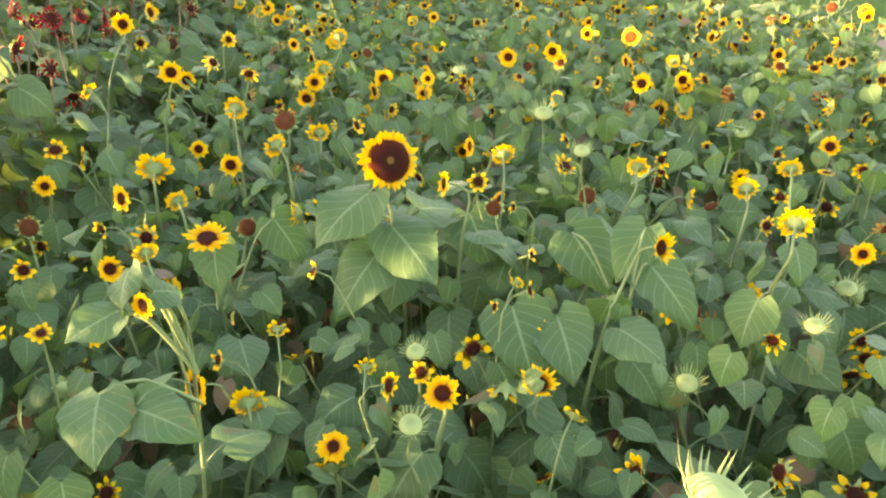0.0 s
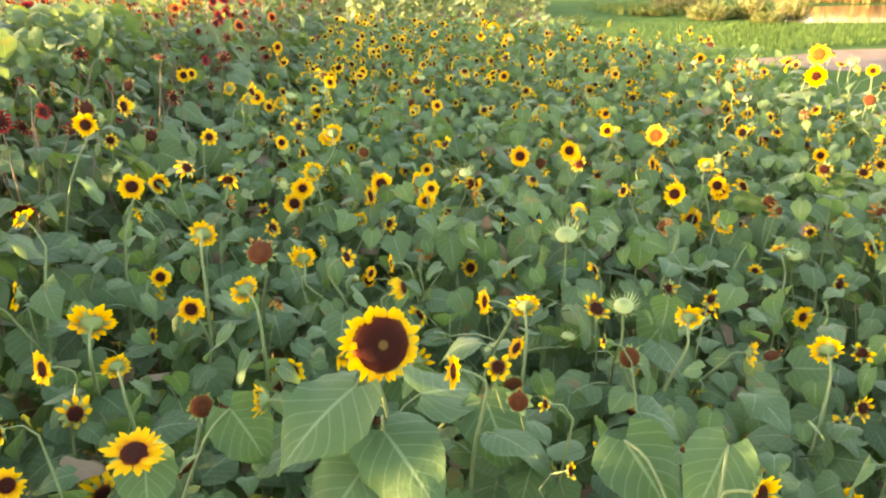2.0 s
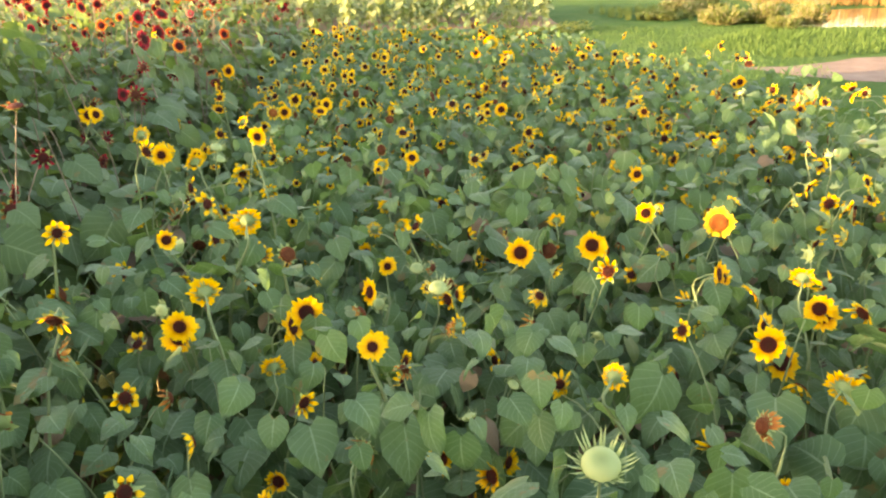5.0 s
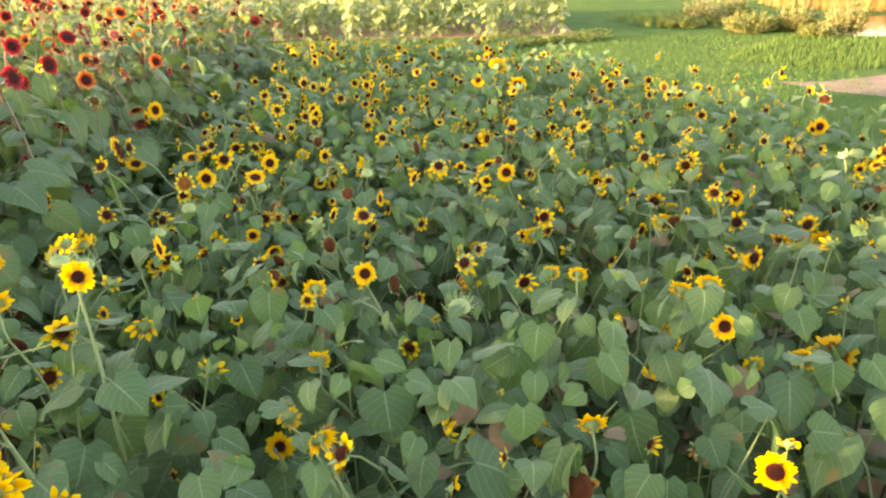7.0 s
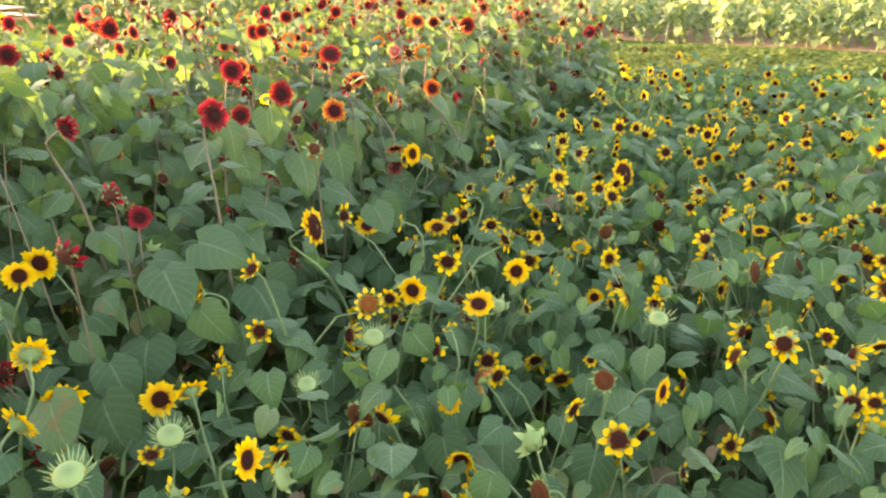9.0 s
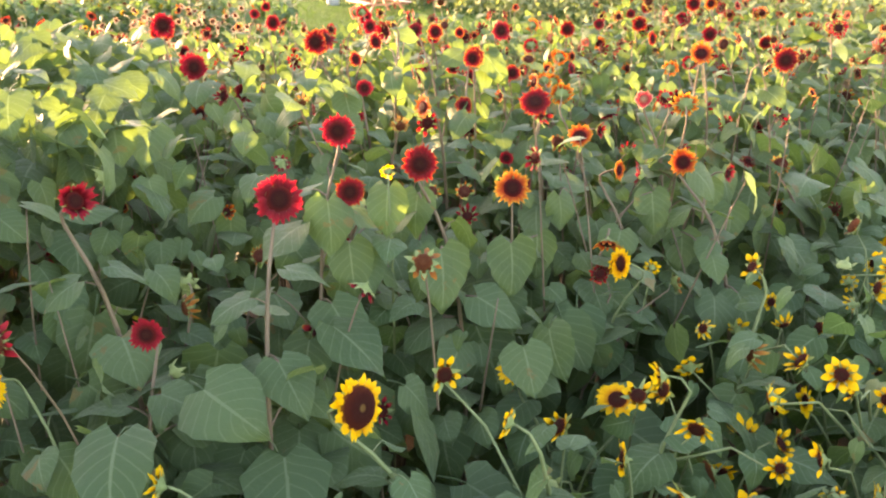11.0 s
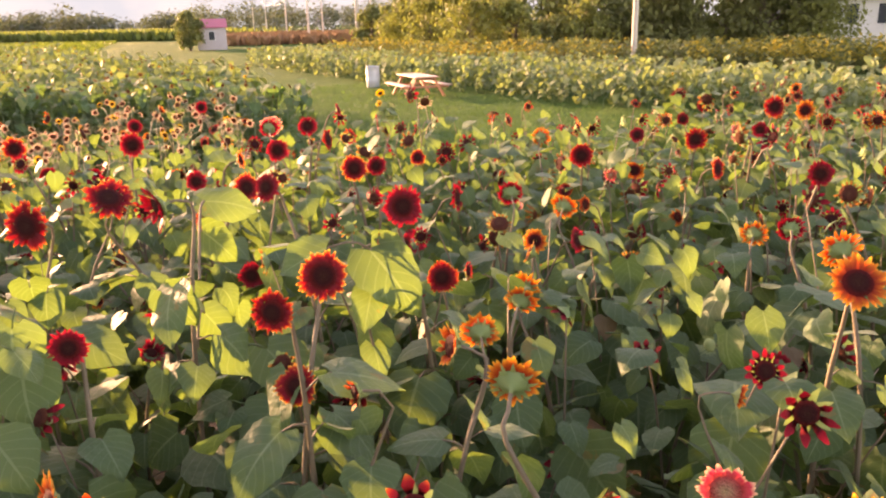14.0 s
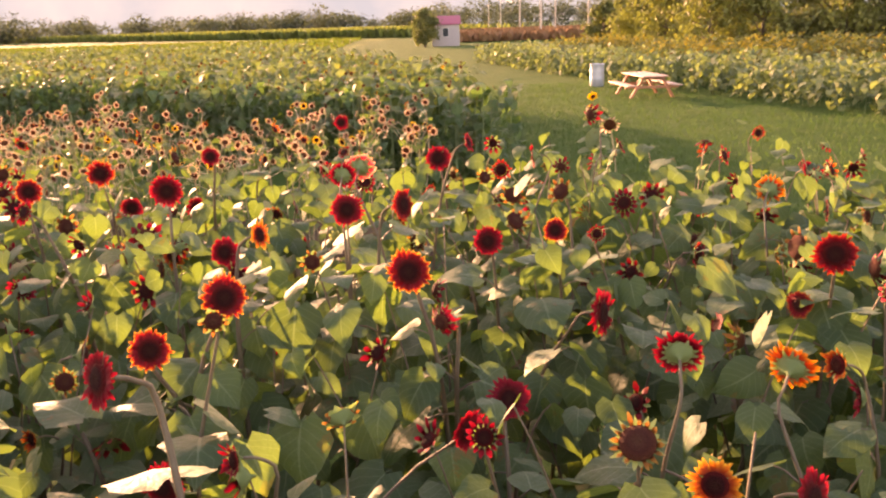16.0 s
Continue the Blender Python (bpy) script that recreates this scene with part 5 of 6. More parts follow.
red_flower(-1.74, 7.32, 2.12, 0.062, 256, 14, "crimson")
red_flower(-1.85, 7.57, 2.06, 0.043, 245, 12, "red_two_tone", [heart(-1.84, 7.50, 1.97, 0.17, 250), heart(-1.78, 7.64, 2.00, 0.15, 225), heart(-1.83, 7.55, 1.84, 0.17, 245)])
red_flower(-1.81, 7.77, 2.11, 0.053, 243, 14, "red_two_tone", [heart(-1.75, 7.80, 1.77, 0.20, 250), heart(-1.88, 7.80, 1.93, 0.15, 215)])
red_flower(-1.96, 8.04, 1.94, 0.032, 241, 19, "red_spent")
red_flower(-1.80, 8.10, 1.98, 0.057, 229, 23, "orange", [heart(-1.77, 8.08, 1.72, 0.19, 245), heart(-1.83, 8.24, 1.70, 0.17, 230)])
red_flower(-1.84, 7.54, 2.23, 0.044, 242, 11, "crimson")
red_flower(-1.98, 8.35, 2.18, 0.055, 227, 46, "red_two_tone")
red_flower(-1.92, 8.82, 2.14, 0.035, 214, 13, "rose")
red_flower(-2.02, 8.61, 2.02, 0.049, 224, 44, "orange", [heart(-1.90, 8.41, 1.80, 0.14, 250)])
red_flower(-1.79, 6.99, 1.85, 0.040, 239, 11, "crimson")
red_flower(-2.70, 8.67, 2.22, 0.049, 253, 17, "red_two_tone")
red_flower(-2.04, 9.92, 2.16, 0.055, 210, 12, "red_two_tone")
red_flower(-3.78, 7.84, 2.14, 0.063, 268, 5, "crimson")
red_flower(-2.80, 8.90, 2.30, 0.044, 250, 14, "crimson", [blade((-2.86, 8.85, 2.20), (-2.73, 8.93, 2.03), (0.8, -0.3, 0.5)), blade((-2.93, 8.78, 2.20), (-2.96, 8.65, 2.13), (0.5, 0.2, 0.8)), blade((-2.84, 8.84, 2.12), (-2.79, 8.78, 2.02), (0.7, -0.2, 0.6))])
red_flower(-3.77, 10.29, 2.13, 0.052, 225, 2, "red_two_tone")
red_flower(-3.94, 11.19, 2.09, 0.058, 220, 6, "red_two_tone")
red_flower(-4.01, 11.90, 2.19, 0.061, 222, 8, "red_two_tone")
red_flower(-3.48, 10.78, 2.06, 0.050, 281, 10, "red_two_tone")
red_flower(-4.89, 8.77, 2.19, 0.053, 271, -1, "crimson")
red_flower(-4.54, 8.93, 2.07, 0.044, 251, 8, "crimson")
red_flower(-4.24, 9.38, 2.23, 0.044, 312, 8, "red_two_tone")
red_flower(-4.31, 9.83, 2.10, 0.036, 243, 11, "red_two_tone")
red_flower(-4.34, 9.64, 2.08, 0.044, 242, 6, "crimson")
red_flower(-2.89, 9.05, 2.09, 0.040, 234, 16, "red_two_tone")
red_flower(-3.91, 8.93, 2.15, 0.049, 281, 13, "red_two_tone")
red_flower(-3.75, 9.48, 1.91, 0.046, 259, 28, "crimson")
red_flower(-3.88, 8.78, 2.07, 0.043, 279, 15, "red_two_tone")
red_flower(-4.54, 9.28, 2.16, 0.050, 262, 6, "crimson")
red_flower(-4.87, 9.38, 2.22, 0.055, 70, 10, "rose")
red_flower(-5.41, 8.26, 2.13, 0.049, 293, 6, "red_two_tone")
red_flower(-5.43, 11.65, 1.94, 0.041, 286, 12, "crimson")
red_flower(-3.77, 7.73, 2.33, 0.058, 257, 4, "crimson")
red_flower(-3.07, 8.47, 2.31, 0.052, 190, -12, "crimson_folded", [blade((-3.20, 8.60, 2.28), (-3.14, 8.75, 2.25), (0.6, -0.2, 0.75)), blade((-3.25, 8.60, 2.20), (-3.24, 8.70, 2.08), (0.7, -0.2, 0.6)), blade((-3.06, 8.46, 2.13), (-3.05, 8.53, 2.01), (0.8, -0.2, 0.5)), blade((-3.15, 8.56, 2.03), (-3.14, 8.63, 1.92), (0.8, -0.2, 0.5))])
red_flower(-3.62, 8.46, 2.23, 0.068, 273, 50, "red_two_tone")
red_flower(-2.67, 8.59, 2.03, 0.040, 247, 28, "red_two_tone")
red_flower(-2.36, 8.85, 2.09, 0.053, 45, 17, "orange")
red_flower(-1.64, 8.70, 1.99, 0.047, 222, 16, "orange", [heart(-1.78, 9.06, 1.74, 0.16, 235), heart(-1.69, 9.10, 1.66, 0.16, 225), heart(-1.72, 8.86, 1.60, 0.17, 235)])
red_flower(-1.82, 8.60, 1.94, 0.037, 281, 8, "orange", [heart(-1.76, 8.72, 1.77, 0.17, 235), heart(-1.80, 8.60, 1.62, 0.17, 240)])
red_flower(-2.05, 7.98, 1.93, 0.029, 257, 20, "red_spent")
red_flower(-2.52, 7.90, 2.03, 0.030, 257, 14, "red_spent")
red_flower(-3.49, 7.97, 2.04, 0.050, 262, 10, "crimson")
red_flower(-2.10, 9.38, 2.23, 0.051, 221, 39, "orange")
red_flower(-1.80, 8.90, 2.13, 0.048, 42, 10, "orange")
red_flower(-5.72, 8.70, 1.75, 0.065, 256, 4, "orange")
red_flower(-1.70, 8.43, 1.75, 0.051, 221, -50, "red_folded")
red_flower(-2.90, 8.25, 2.11, 0.037, 249, 8, "crimson")
red_flower(-2.35, 8.16, 2.13, 0.043, 189, 13, "orange")
red_flower(-3.85, 9.30, 2.18, 0.049, 248, 11, "red_two_tone")
red_flower(-5.50, 9.82, 2.12, 0.059, 248, 9, "crimson")
red_flower(-3.45, 9.68, 2.11, 0.045, 61, 13, "crimson")
red_flower(-3.51, 9.97, 2.01, 0.053, 39, 15, "orange")
red_flower(-3.27, 9.50, 2.07, 0.044, 233, 51, "red_spent")
red_flower(-3.22, 9.60, 2.01, 0.041, 235, 16, "orange")
red_flower(-3.15, 9.71, 2.01, 0.042, 289, 17, "crimson")
red_flower(-2.87, 8.88, 2.21, 0.031, 305, 11, "red_folded")
red_flower(-2.87, 9.11, 2.10, 0.027, 306, 8, "red_two_tone")
red_flower(-3.00, 9.38, 1.96, 0.052, 48, 16, "orange")
red_flower(-2.47, 8.80, 2.13, 0.040, 169, 16, "red_folded")
red_flower(-2.51, 8.89, 2.12, 0.040, 61, 11, "orange")
red_flower(-2.94, 10.29, 1.98, 0.048, 29, 15, "orange")
red_flower(-2.80, 10.27, 2.03, 0.043, 39, 8, "crimson")
red_flower(-5.97, 8.53, 1.92, 0.051, 267, 6, "crimson")
red_flower(-6.12, 8.40, 2.06, 0.062, 279, 3, "red_two_tone")
red_flower(-4.23, 9.02, 2.19, 0.037, 324, 13, "orange")
red_flower(-3.94, 9.79, 1.99, 0.061, 310, 7, "crimson")
red_flower(-3.31, 8.79, 2.27, 0.039, 213, 16, "crimson")
red_flower(-4.18, 8.55, 1.90, 0.034, 289, 21, "red_spent")
red_flower(-5.47, 8.90, 2.20, 0.037, 262, 7, "crimson")
red_flower(-5.10, 9.83, 2.24, 0.038, 324, 18, "crimson")
red_flower(-4.33, 9.97, 2.07, 0.028, 247, 6, "red_two_tone")
red_flower(-1.99, 6.93, 2.13, 0.047, 287, 19, "crimson_folded")
red_flower(-3.29, 8.24, 2.26, 0.058, 230, 3, "red_two_tone")
red_flower(-3.39, 7.72, 2.19, 0.056, 233, 7, "crimson")
red_flower(-3.80, 7.97, 1.68, 0.049, 227, 12, "red_spent")
red_flower(-2.50, 8.50, 2.25, 0.036, 227, 5, "red_two_tone")
red_flower(-1.75, 11.58, 1.96, 0.052, 190, 1, "crimson")
red_flower(-6.23, 8.79, 1.84, 0.058, 244, 9, "crimson")
red_flower(-2.13, 8.83, 1.99, 0.034, 288, -2, "crimson_folded")
red_flower(-1.89, 9.53, 2.18, 0.032, 276, -25, "red_folded")
red_flower(-3.61, 11.55, 2.23, 0.048, 210, 3, "orange")
red_flower(-2.91, 10.58, 2.15, 0.045, 215, 6, "crimson")
red_flower(-2.78, 10.53, 2.11, 0.044, 210, 11, "red_spent")
red_flower(-3.24, 11.71, 1.98, 0.051, 216, -1, "red_two_tone")
red_flower(-3.54, 10.37, 1.84, 0.039, 227, 8, "red_spent")
red_flower(-3.38, 9.57, 1.99, 0.041, 233, 3, "red_spent")
red_flower(-3.01, 7.69, 2.13, 0.042, 199, 16, "crimson_folded")
red_flower(-2.36, 7.70, 2.20, 0.030, 257, -26, "ochre_dry")
red_flower(-2.33, 8.05, 2.08, 0.037, 244, -13, "ochre_dry")
red_flower(-1.73, 9.46, 1.83, 0.044, 217, 5, "red_spent")
red_flower(-1.71, 9.07, 1.87, 0.038, 278, 4, "crimson_folded")
red_flower(-1.91, 9.34, 2.31, 0.030, 156, -15, "red_folded")
red_flower(-3.72, 8.49, 2.22, 0.061, 284, 49, "two_tone_ragged")
red_flower(-3.44, 9.32, 2.02, 0.033, 250, 16, "crimson")
red_flower(-4.65, 9.29, 2.24, 0.042, 74, 10, "crimson")
red_flower(-3.49, 10.06, 2.01, 0.037, 178, 7, "red_folded")
red_flower(-3.06, 9.85, 1.94, 0.034, 230, 15, "red_spent")
red_flower(-3.69, 10.38, 2.05, 0.029, 230, 6, "rose")
red_flower(-3.92, 10.76, 1.99, 0.049, 217, 5, "orange")
red_flower(-4.74, 10.88, 2.04, 0.059, 42, 6, "orange")
red_flower(-4.52, 11.40, 2.03, 0.045, 215, 13, "crimson")
red_flower(-4.51, 11.76, 2.09, 0.039, 207, 1, "crimson")
red_flower(-5.40, 13.04, 2.01, 0.058, 209, -2, "crimson")
red_flower(-6.89, 9.62, 2.13, 0.044, 258, -0, "crimson")
red_flower(-5.49, 10.33, 2.05, 0.041, 248, 12, "red_spent")
red_flower(-4.22, 9.14, 2.11, 0.032, 253, 6, "red_spent")
red_flower(-3.54, 8.92, 2.24, 0.023, 269, 6, "red_spent")
red_flower(-3.59, 10.45, 1.82, 0.035, 217, 16, "crimson")
red_flower(-2.76, 8.60, 2.04, 0.028, 257, 15, "red_spent")
red_flower(-2.46, 8.61, 2.10, 0.027, 180, 1, "red_folded")
red_flower(-3.56, 8.81, 1.96, 0.042, 240, 6, "crimson")
red_flower(-2.26, 9.60, 2.21, 0.044, 51, 14, "orange")
red_flower(-3.77, 11.45, 2.13, 0.041, 208, -1, "crimson")
red_flower(-2.72, 9.15, 2.06, 0.044, 33, 25, "orange")
red_flower(-3.45, 10.52, 1.90, 0.042, 176, -5, "red_folded")
for x, y in scatter(rr, RED_SEEN, 0.41):
    if any(math.hypot(x - a, y - b) < 0.17 for a, b in used_red):
        continue
    near = -4.4 < x < -1.7 and 7.4 < y < 10.4
    red_plant(rr, x, y, None if near else red_far)
leafy(rr, red_far, RED_SEEN, 0.118, 1.46, 1.90, 0.145, "leaf_red_bed", LEAVES_MID, 245, 1.2, True)
leafy(rr, red_far, RED_SEEN, 0.42, 1.4, 1.75, 0.08, "leaf_withered", LEAVES_MID, 245, 1.2, True)
leafy(rr, red_far, RED_SEEN, 0.12, 1.62, 2.04, 0.085, "leaf_red_bed", LEAVES_LOW, 245, 1.2, True)
leafy(rr, red_far, RED_SEEN, 0.135, 0.9, 1.6, 0.20, "leaf_red_bed", LEAF_CARDS, 245, 1.2)
leafy(rr, red_far, [(-2.0, 2.6), (-1.5, 2.6), (-1.4, 5.0), (-1.35, 7.2), (-1.45, 8.4), (-1.5, 9.6), (-1.5, 11.8), (-2.0, 11.8), (-2.0, 8.4), (-1.95, 5.0)], 0.098, 0.9, 1.72, 0.17, "leaf_red_bed", LEAVES_MID, 262, 0.7)
leafy(rr, red_far, RED_SEEN, 0.18, 0.3, 1.1, 0.20, "leaf_red_bed", LEAF_CARDS, 245, 1.2)
# two raised leaf patches, added to keep the low sun off the near edge
leafy(rr, red_far, [(-4.8, 5.4), (-2.3, 5.4), (-2.3, 7.6), (-2.7, 8.2), (-3.4, 8.25), (-4.8, 7.6)], 0.085, 1.62, 2.18, 0.12, "leaf_red_bed", LEAVES_MID, 245, 1.2)
leafy(rr, red_far, [(-6.0, 5.6), (-2.4, 5.6), (-2.4, 7.25), (-3.6, 7.6), (-4.6, 7.95), (-6.0, 7.6)], 0.095, 1.98, 2.24, 0.13, "leaf_red_bed", LEAVES_MID, 245, 0.8)
# unseen leaf cards that only cast shade eastwards
leafy(rr, red_far, RED_HIDDEN, 0.13, 1.3, 2.34, 0.22, "leaf_red_bed", LEAF_CARDS, 245, 1.2)
leafy(rr, red_far, RED_HIDDEN, 0.24, 0.3, 1.3, 0.24, "leaf_red_bed", LEAF_CARDS, 245, 1.2)
stalks(rr, red_far, RED_SEEN, 0.24, 1.55, 2.10, "stem_red", 0.0036, {"crimson_folded": 5, "crimson_drooping": 4, "two_tone_ragged": 3, "crimson": 3, "ochre_dry": 2, "red_spent": 3, "green_bud": 2}, 0.5)
tagged(new("red_sunflower_bed", red_far.mesh("red_sunflower_bed", STUFF_MATS)), "dense mass of green leaves and red sunflowers", "flower bed", kind="stuff")

sunflower(rr, (-14.2, 14.9), [((-14.2, 14.9, 1.42), way_of(230, 40), 0.09, "yellow"), ((-14.05, 14.8, 1.25), way_of(200, 30), 0.07, "yellow_ragged"), ((-14.4, 15.0, 1.2), way_of(260, 30), 0.07, "green_bud")], "leaf_pale", "stem_green", leaves=26, leaf_size=0.24, label="lone leafy sunflower plant with yellow top on the lawn", low=0.15)
sunflower(rr, (-18.6, 13.4), [((-18.6, 13.4, 1.75), way_of(230, 70), 0.10, "green_bud")], "leaf_pale", "stem_green", leaves=26, leaf_size=0.32, label="tall pale leafy sunflower plant at the bed edge", low=0.2)
sunflower(rr, (-5.84, 10.8), [((-5.84, 10.8, 2.16), way_of(240, -20), 0.055, "pale_spent")], "leaf_red_bed", "stem_dry", leaves=8, leaf_size=0.13, label="sunflower plant with a dry pinkish hanging head", low=0.5)

# ---------------- beds further off ----------------
rf = random.Random(31)
pale = Geo()
for x, y in scatter(rf, PINK_BED, 0.53):
    h = 1.56 + 0.22 * noise.noise((x * 0.6, y * 0.6, 5)) + rf.uniform(-0.12, 0.2)
    heads = []
    for i in range(rf.choice((3, 4, 5, 6))):
        heads.append(((x + rf.gauss(0, 0.16), y + rf.gauss(0, 0.16), h - abs(rf.gauss(0, 0.15)) * (i > 0)), way_of(250 + rf.gauss(0, 60), rf.gauss(25, 20)), rf.uniform(0.045, 0.065), pick(rf, {"pale_spent": 12, "red_spent": 1, "yellow": 1, "orange": 1})))
    sunflower(rf, (x, y), heads, "leaf_red_bed", "stem_dry", 6, 0.14, buf=pale, low=0.4, forms=MINI)
leafy(rf, pale, PINK_BED, 0.22, 0.4, 1.3, 0.16, "leaf_red_bed", LEAVES_FAR)
tagged(new("faded_sunflower_bed", pale.mesh("faded_sunflower_bed", STUFF_MATS)), "bed of faded sunflowers with pinkish dry heads", "flower bed", kind="stuff")


def far_bed(name, poly, gap, height, mat, styles, heads, leaf, label, r, count=12, full=False, top=""):
    buf = Geo()
    for x, y in scatter(r, poly, gap):
        h = height + r.uniform(-0.28, 0.18) + 0.15 * noise.noise((x * 0.7, y * 0.7, 9))
        tube(buf, [(x, y, 0), (x + r.uniform(-.05, .05), y, h)], [0.014, 0.008], 3, SLOT["stem_green"])
        for i in range(count):
            z = h * (1 - (0.92 if full else 0.75) * (r.random() ** (1.15 if full else 1.6)))
            m = Matrix.Translation((x + r.gauss(0, 0.1), y + r.gauss(0, 0.1), z)) @ Matrix.Rotation(r.uniform(0, TAU), 4, "Z") @ Matrix.Rotation(r.uniform(-0.8, 0.3), 4, "X") @ Matrix.Scale(leaf * r.uniform(0.7, 1.3), 4)
            # top, if given, colours the uppermost leaves lighter, as if sunlit
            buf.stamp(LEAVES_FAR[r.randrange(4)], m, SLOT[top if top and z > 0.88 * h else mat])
        for i in range(heads if r.random() < 0.5 else 0):
            style = pick(r, styles)
            m = facing((x + r.gauss(0, 0.12), y + r.gauss(0, 0.12), h - 0.1 * i), way_of(240 + r.gauss(0, 55), r.gauss(10, 20)), r.uniform(0.04, 0.06), 0)
            for part, mt in zip(MINI[style], STYLES[style][5:]):
                buf.stamp(part, m, SLOT[mt])
    return tagged(new(name, buf.mesh(name, STUFF_MATS)), label, "flower bed", kind="stuff")


DARK_NEAR = [(-14.2, 13.2), (-18.0, 9.3), (-24.0, 3.6), (-34.0, -6.0), (-40.0, -7.0), (-34.0, 15.6), (-21.0, 15.0)]
DARK_FAR = [(-34.0, 15.6), (-40.0, -7.0), (-44.0, -14.0), (-80.0, -30.0), (-80.0, 17.0)]
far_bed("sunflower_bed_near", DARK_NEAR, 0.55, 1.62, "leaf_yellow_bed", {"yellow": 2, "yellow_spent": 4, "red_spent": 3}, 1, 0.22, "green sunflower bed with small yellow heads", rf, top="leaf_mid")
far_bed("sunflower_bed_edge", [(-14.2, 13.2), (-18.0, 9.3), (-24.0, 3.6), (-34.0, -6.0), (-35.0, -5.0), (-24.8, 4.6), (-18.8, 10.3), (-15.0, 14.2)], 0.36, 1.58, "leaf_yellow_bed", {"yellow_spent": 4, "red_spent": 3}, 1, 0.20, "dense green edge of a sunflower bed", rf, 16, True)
far_bed("sunflower_bed_distant", DARK_FAR, 1.4, 1.5, "leaf_mid", {"yellow": 2, "yellow_spent": 3}, 1, 0.34, "distant green sunflower bed", rf, 8)
far_bed("crop_strip", STRIP, 0.56, 1.20, "leaf_pale", {"yellow": 1, "red_spent": 1, "green_bud": 6}, 1, 0.22, "pale green sunflowers not yet in bloom along the lawn", rf, 12, True)


def blades(name, poly, count, height, width, mat, label, r, clump=1, lean=0.4, category="grass", heads=None):
    """Grass-like blades, each a bent strip."""
    buf = Geo()
    xs, ys = [p[0] for p in poly], [p[1] for p in poly]
    V, F, made = [], [], 0
    while made < count:
        x, y = r.uniform(min(xs), max(xs)), r.uniform(min(ys), max(ys))
        if not inside(poly, x, y):
            continue
        for c in range(clump):
            a = r.uniform(0, TAU)
            bx, by = x + r.gauss(0, 0.05) * (clump > 1), y + r.gauss(0, 0.05) * (clump > 1)
            h, l = height * r.uniform(0.55, 1.3), r.uniform(0.1, lean)
            ca, sa = math.cos(a), math.sin(a)
            n = len(V)
            V += [(bx - sa * width, by + ca * width, 0), (bx + sa * width, by - ca * width, 0),
                  (bx + ca * h * l * 0.4 - sa * width * 0.7, by + sa * h * l * 0.4 + ca * width * 0.7, h * 0.6), (bx + ca * h * l * 0.4 + sa * width * 0.7, by + sa * h * l * 0.4 - ca * width * 0.7, h * 0.6),
                  (bx + ca * h * l, by + sa * h * l, h)]
            F += [(n, n + 1, n + 3), (n, n + 3, n + 2), (n + 2, n + 3, n + 4)]
            made += 1
    buf.add(V, F)
    return tagged(new(name, buf.mesh(name, [mat], False)), label, category, kind="stuff")


rg = random.Random(41)
blades("lawn_grass", [(2.6, 6.0), (6.0, 11.0), (8.0, 19.5), (9.5, 25.0), (3.6, 27.0), (-12.0, 26.0), (-6.0, 14.0), (-2.0, 12.0), (1.0, 11.5)], 32000, 0.07, 0.006, "grass_blade", "short green lawn grass", rg)
blades("lawn_grass_strip", [(-6.6, 11.0), (-9.0, 12.5), (-14.0, 14.0), (-34.0, 16.0), (-34.0, 24.5), (-6.0, 26.0), (-4.0, 14.0)], 26000, 0.07, 0.009, "grass_blade", "short green lawn grass", rg)
blades("rough_grass", [(7.5, 19.6), (20.0, 21.5), (20.0, 24.5), (12.0, 24.4), (9.0, 25.2), (6.0, 22.0)], 12000, 0.13, 0.008, "grass_blade", "longer grass between path and puddle", rg)
blades("pale_weeds", [(5.5, 28.5), (9.6, 26.2), (10.4, 28.6), (8.0, 31.5), (5.0, 31.0)], 4000, 0.25, 0.006, "weed_blade", "pale green weeds beside the puddle", rg, 40, 0.9)
blades("wheat", [(12.2, 36.0), (15.0, 31.4), (40.0, 31.6), (40.0, 60.0), (-2.0, 60.0), (-2.0, 48.0), (8.0, 44.0)], 9000, 1.0, 0.012, "wheat_blade", "standing golden grain beyond the puddle", rg, 3, 0.3, "grain")
blades("wheat_edge", [(11.8, 33.5), (15.0, 30.6), (40.0, 30.9), (40.0, 35.0), (12.0, 36.0)], 15000, 1.05, 0.010, "wheat_blade", "dense standing golden grain at the edge of the puddle", rg, 3, 0.3, "grain")

blades("meadow_grass", [(-80.0, -34.0), (-210.0, -80.0), (-165.0, 38.0), (-104.0, 24.0), (-80.0, 16.0)], 16000, 0.55, 0.14, "meadow_blade", "low yellow-green crop beyond the sunflowers", rg, 1, 0.8, "crop")


def low_weeds(r, poly, count, label):
    """Broad small leaves close to the ground."""
    g = Geo()
    for x, y in scatter(r, poly, 0.16):
        high = 0.10 + 0.16 * max(0.0, noise.noise((x * 1.1, y * 1.1, 4)) + 0.3)
        for i in range(count):
            m = Matrix.Translation((x + r.gauss(0, 0.08), y + r.gauss(0, 0.08), high * r.uniform(0.2, 1.2))) @ Matrix.Rotation(r.uniform(0, TAU), 4, "Z") @ Matrix.Rotation(r.uniform(-0.5, 0.6), 4, "X") @ Matrix.Diagonal((0.13, 0.13, 0.13, 1))
            g.stamp(LEAF_QUADS[0], m, 0)
    return tagged(new("low_weeds", g.mesh("low_weeds", ["weed_blade"])), label, "weeds", kind="stuff")


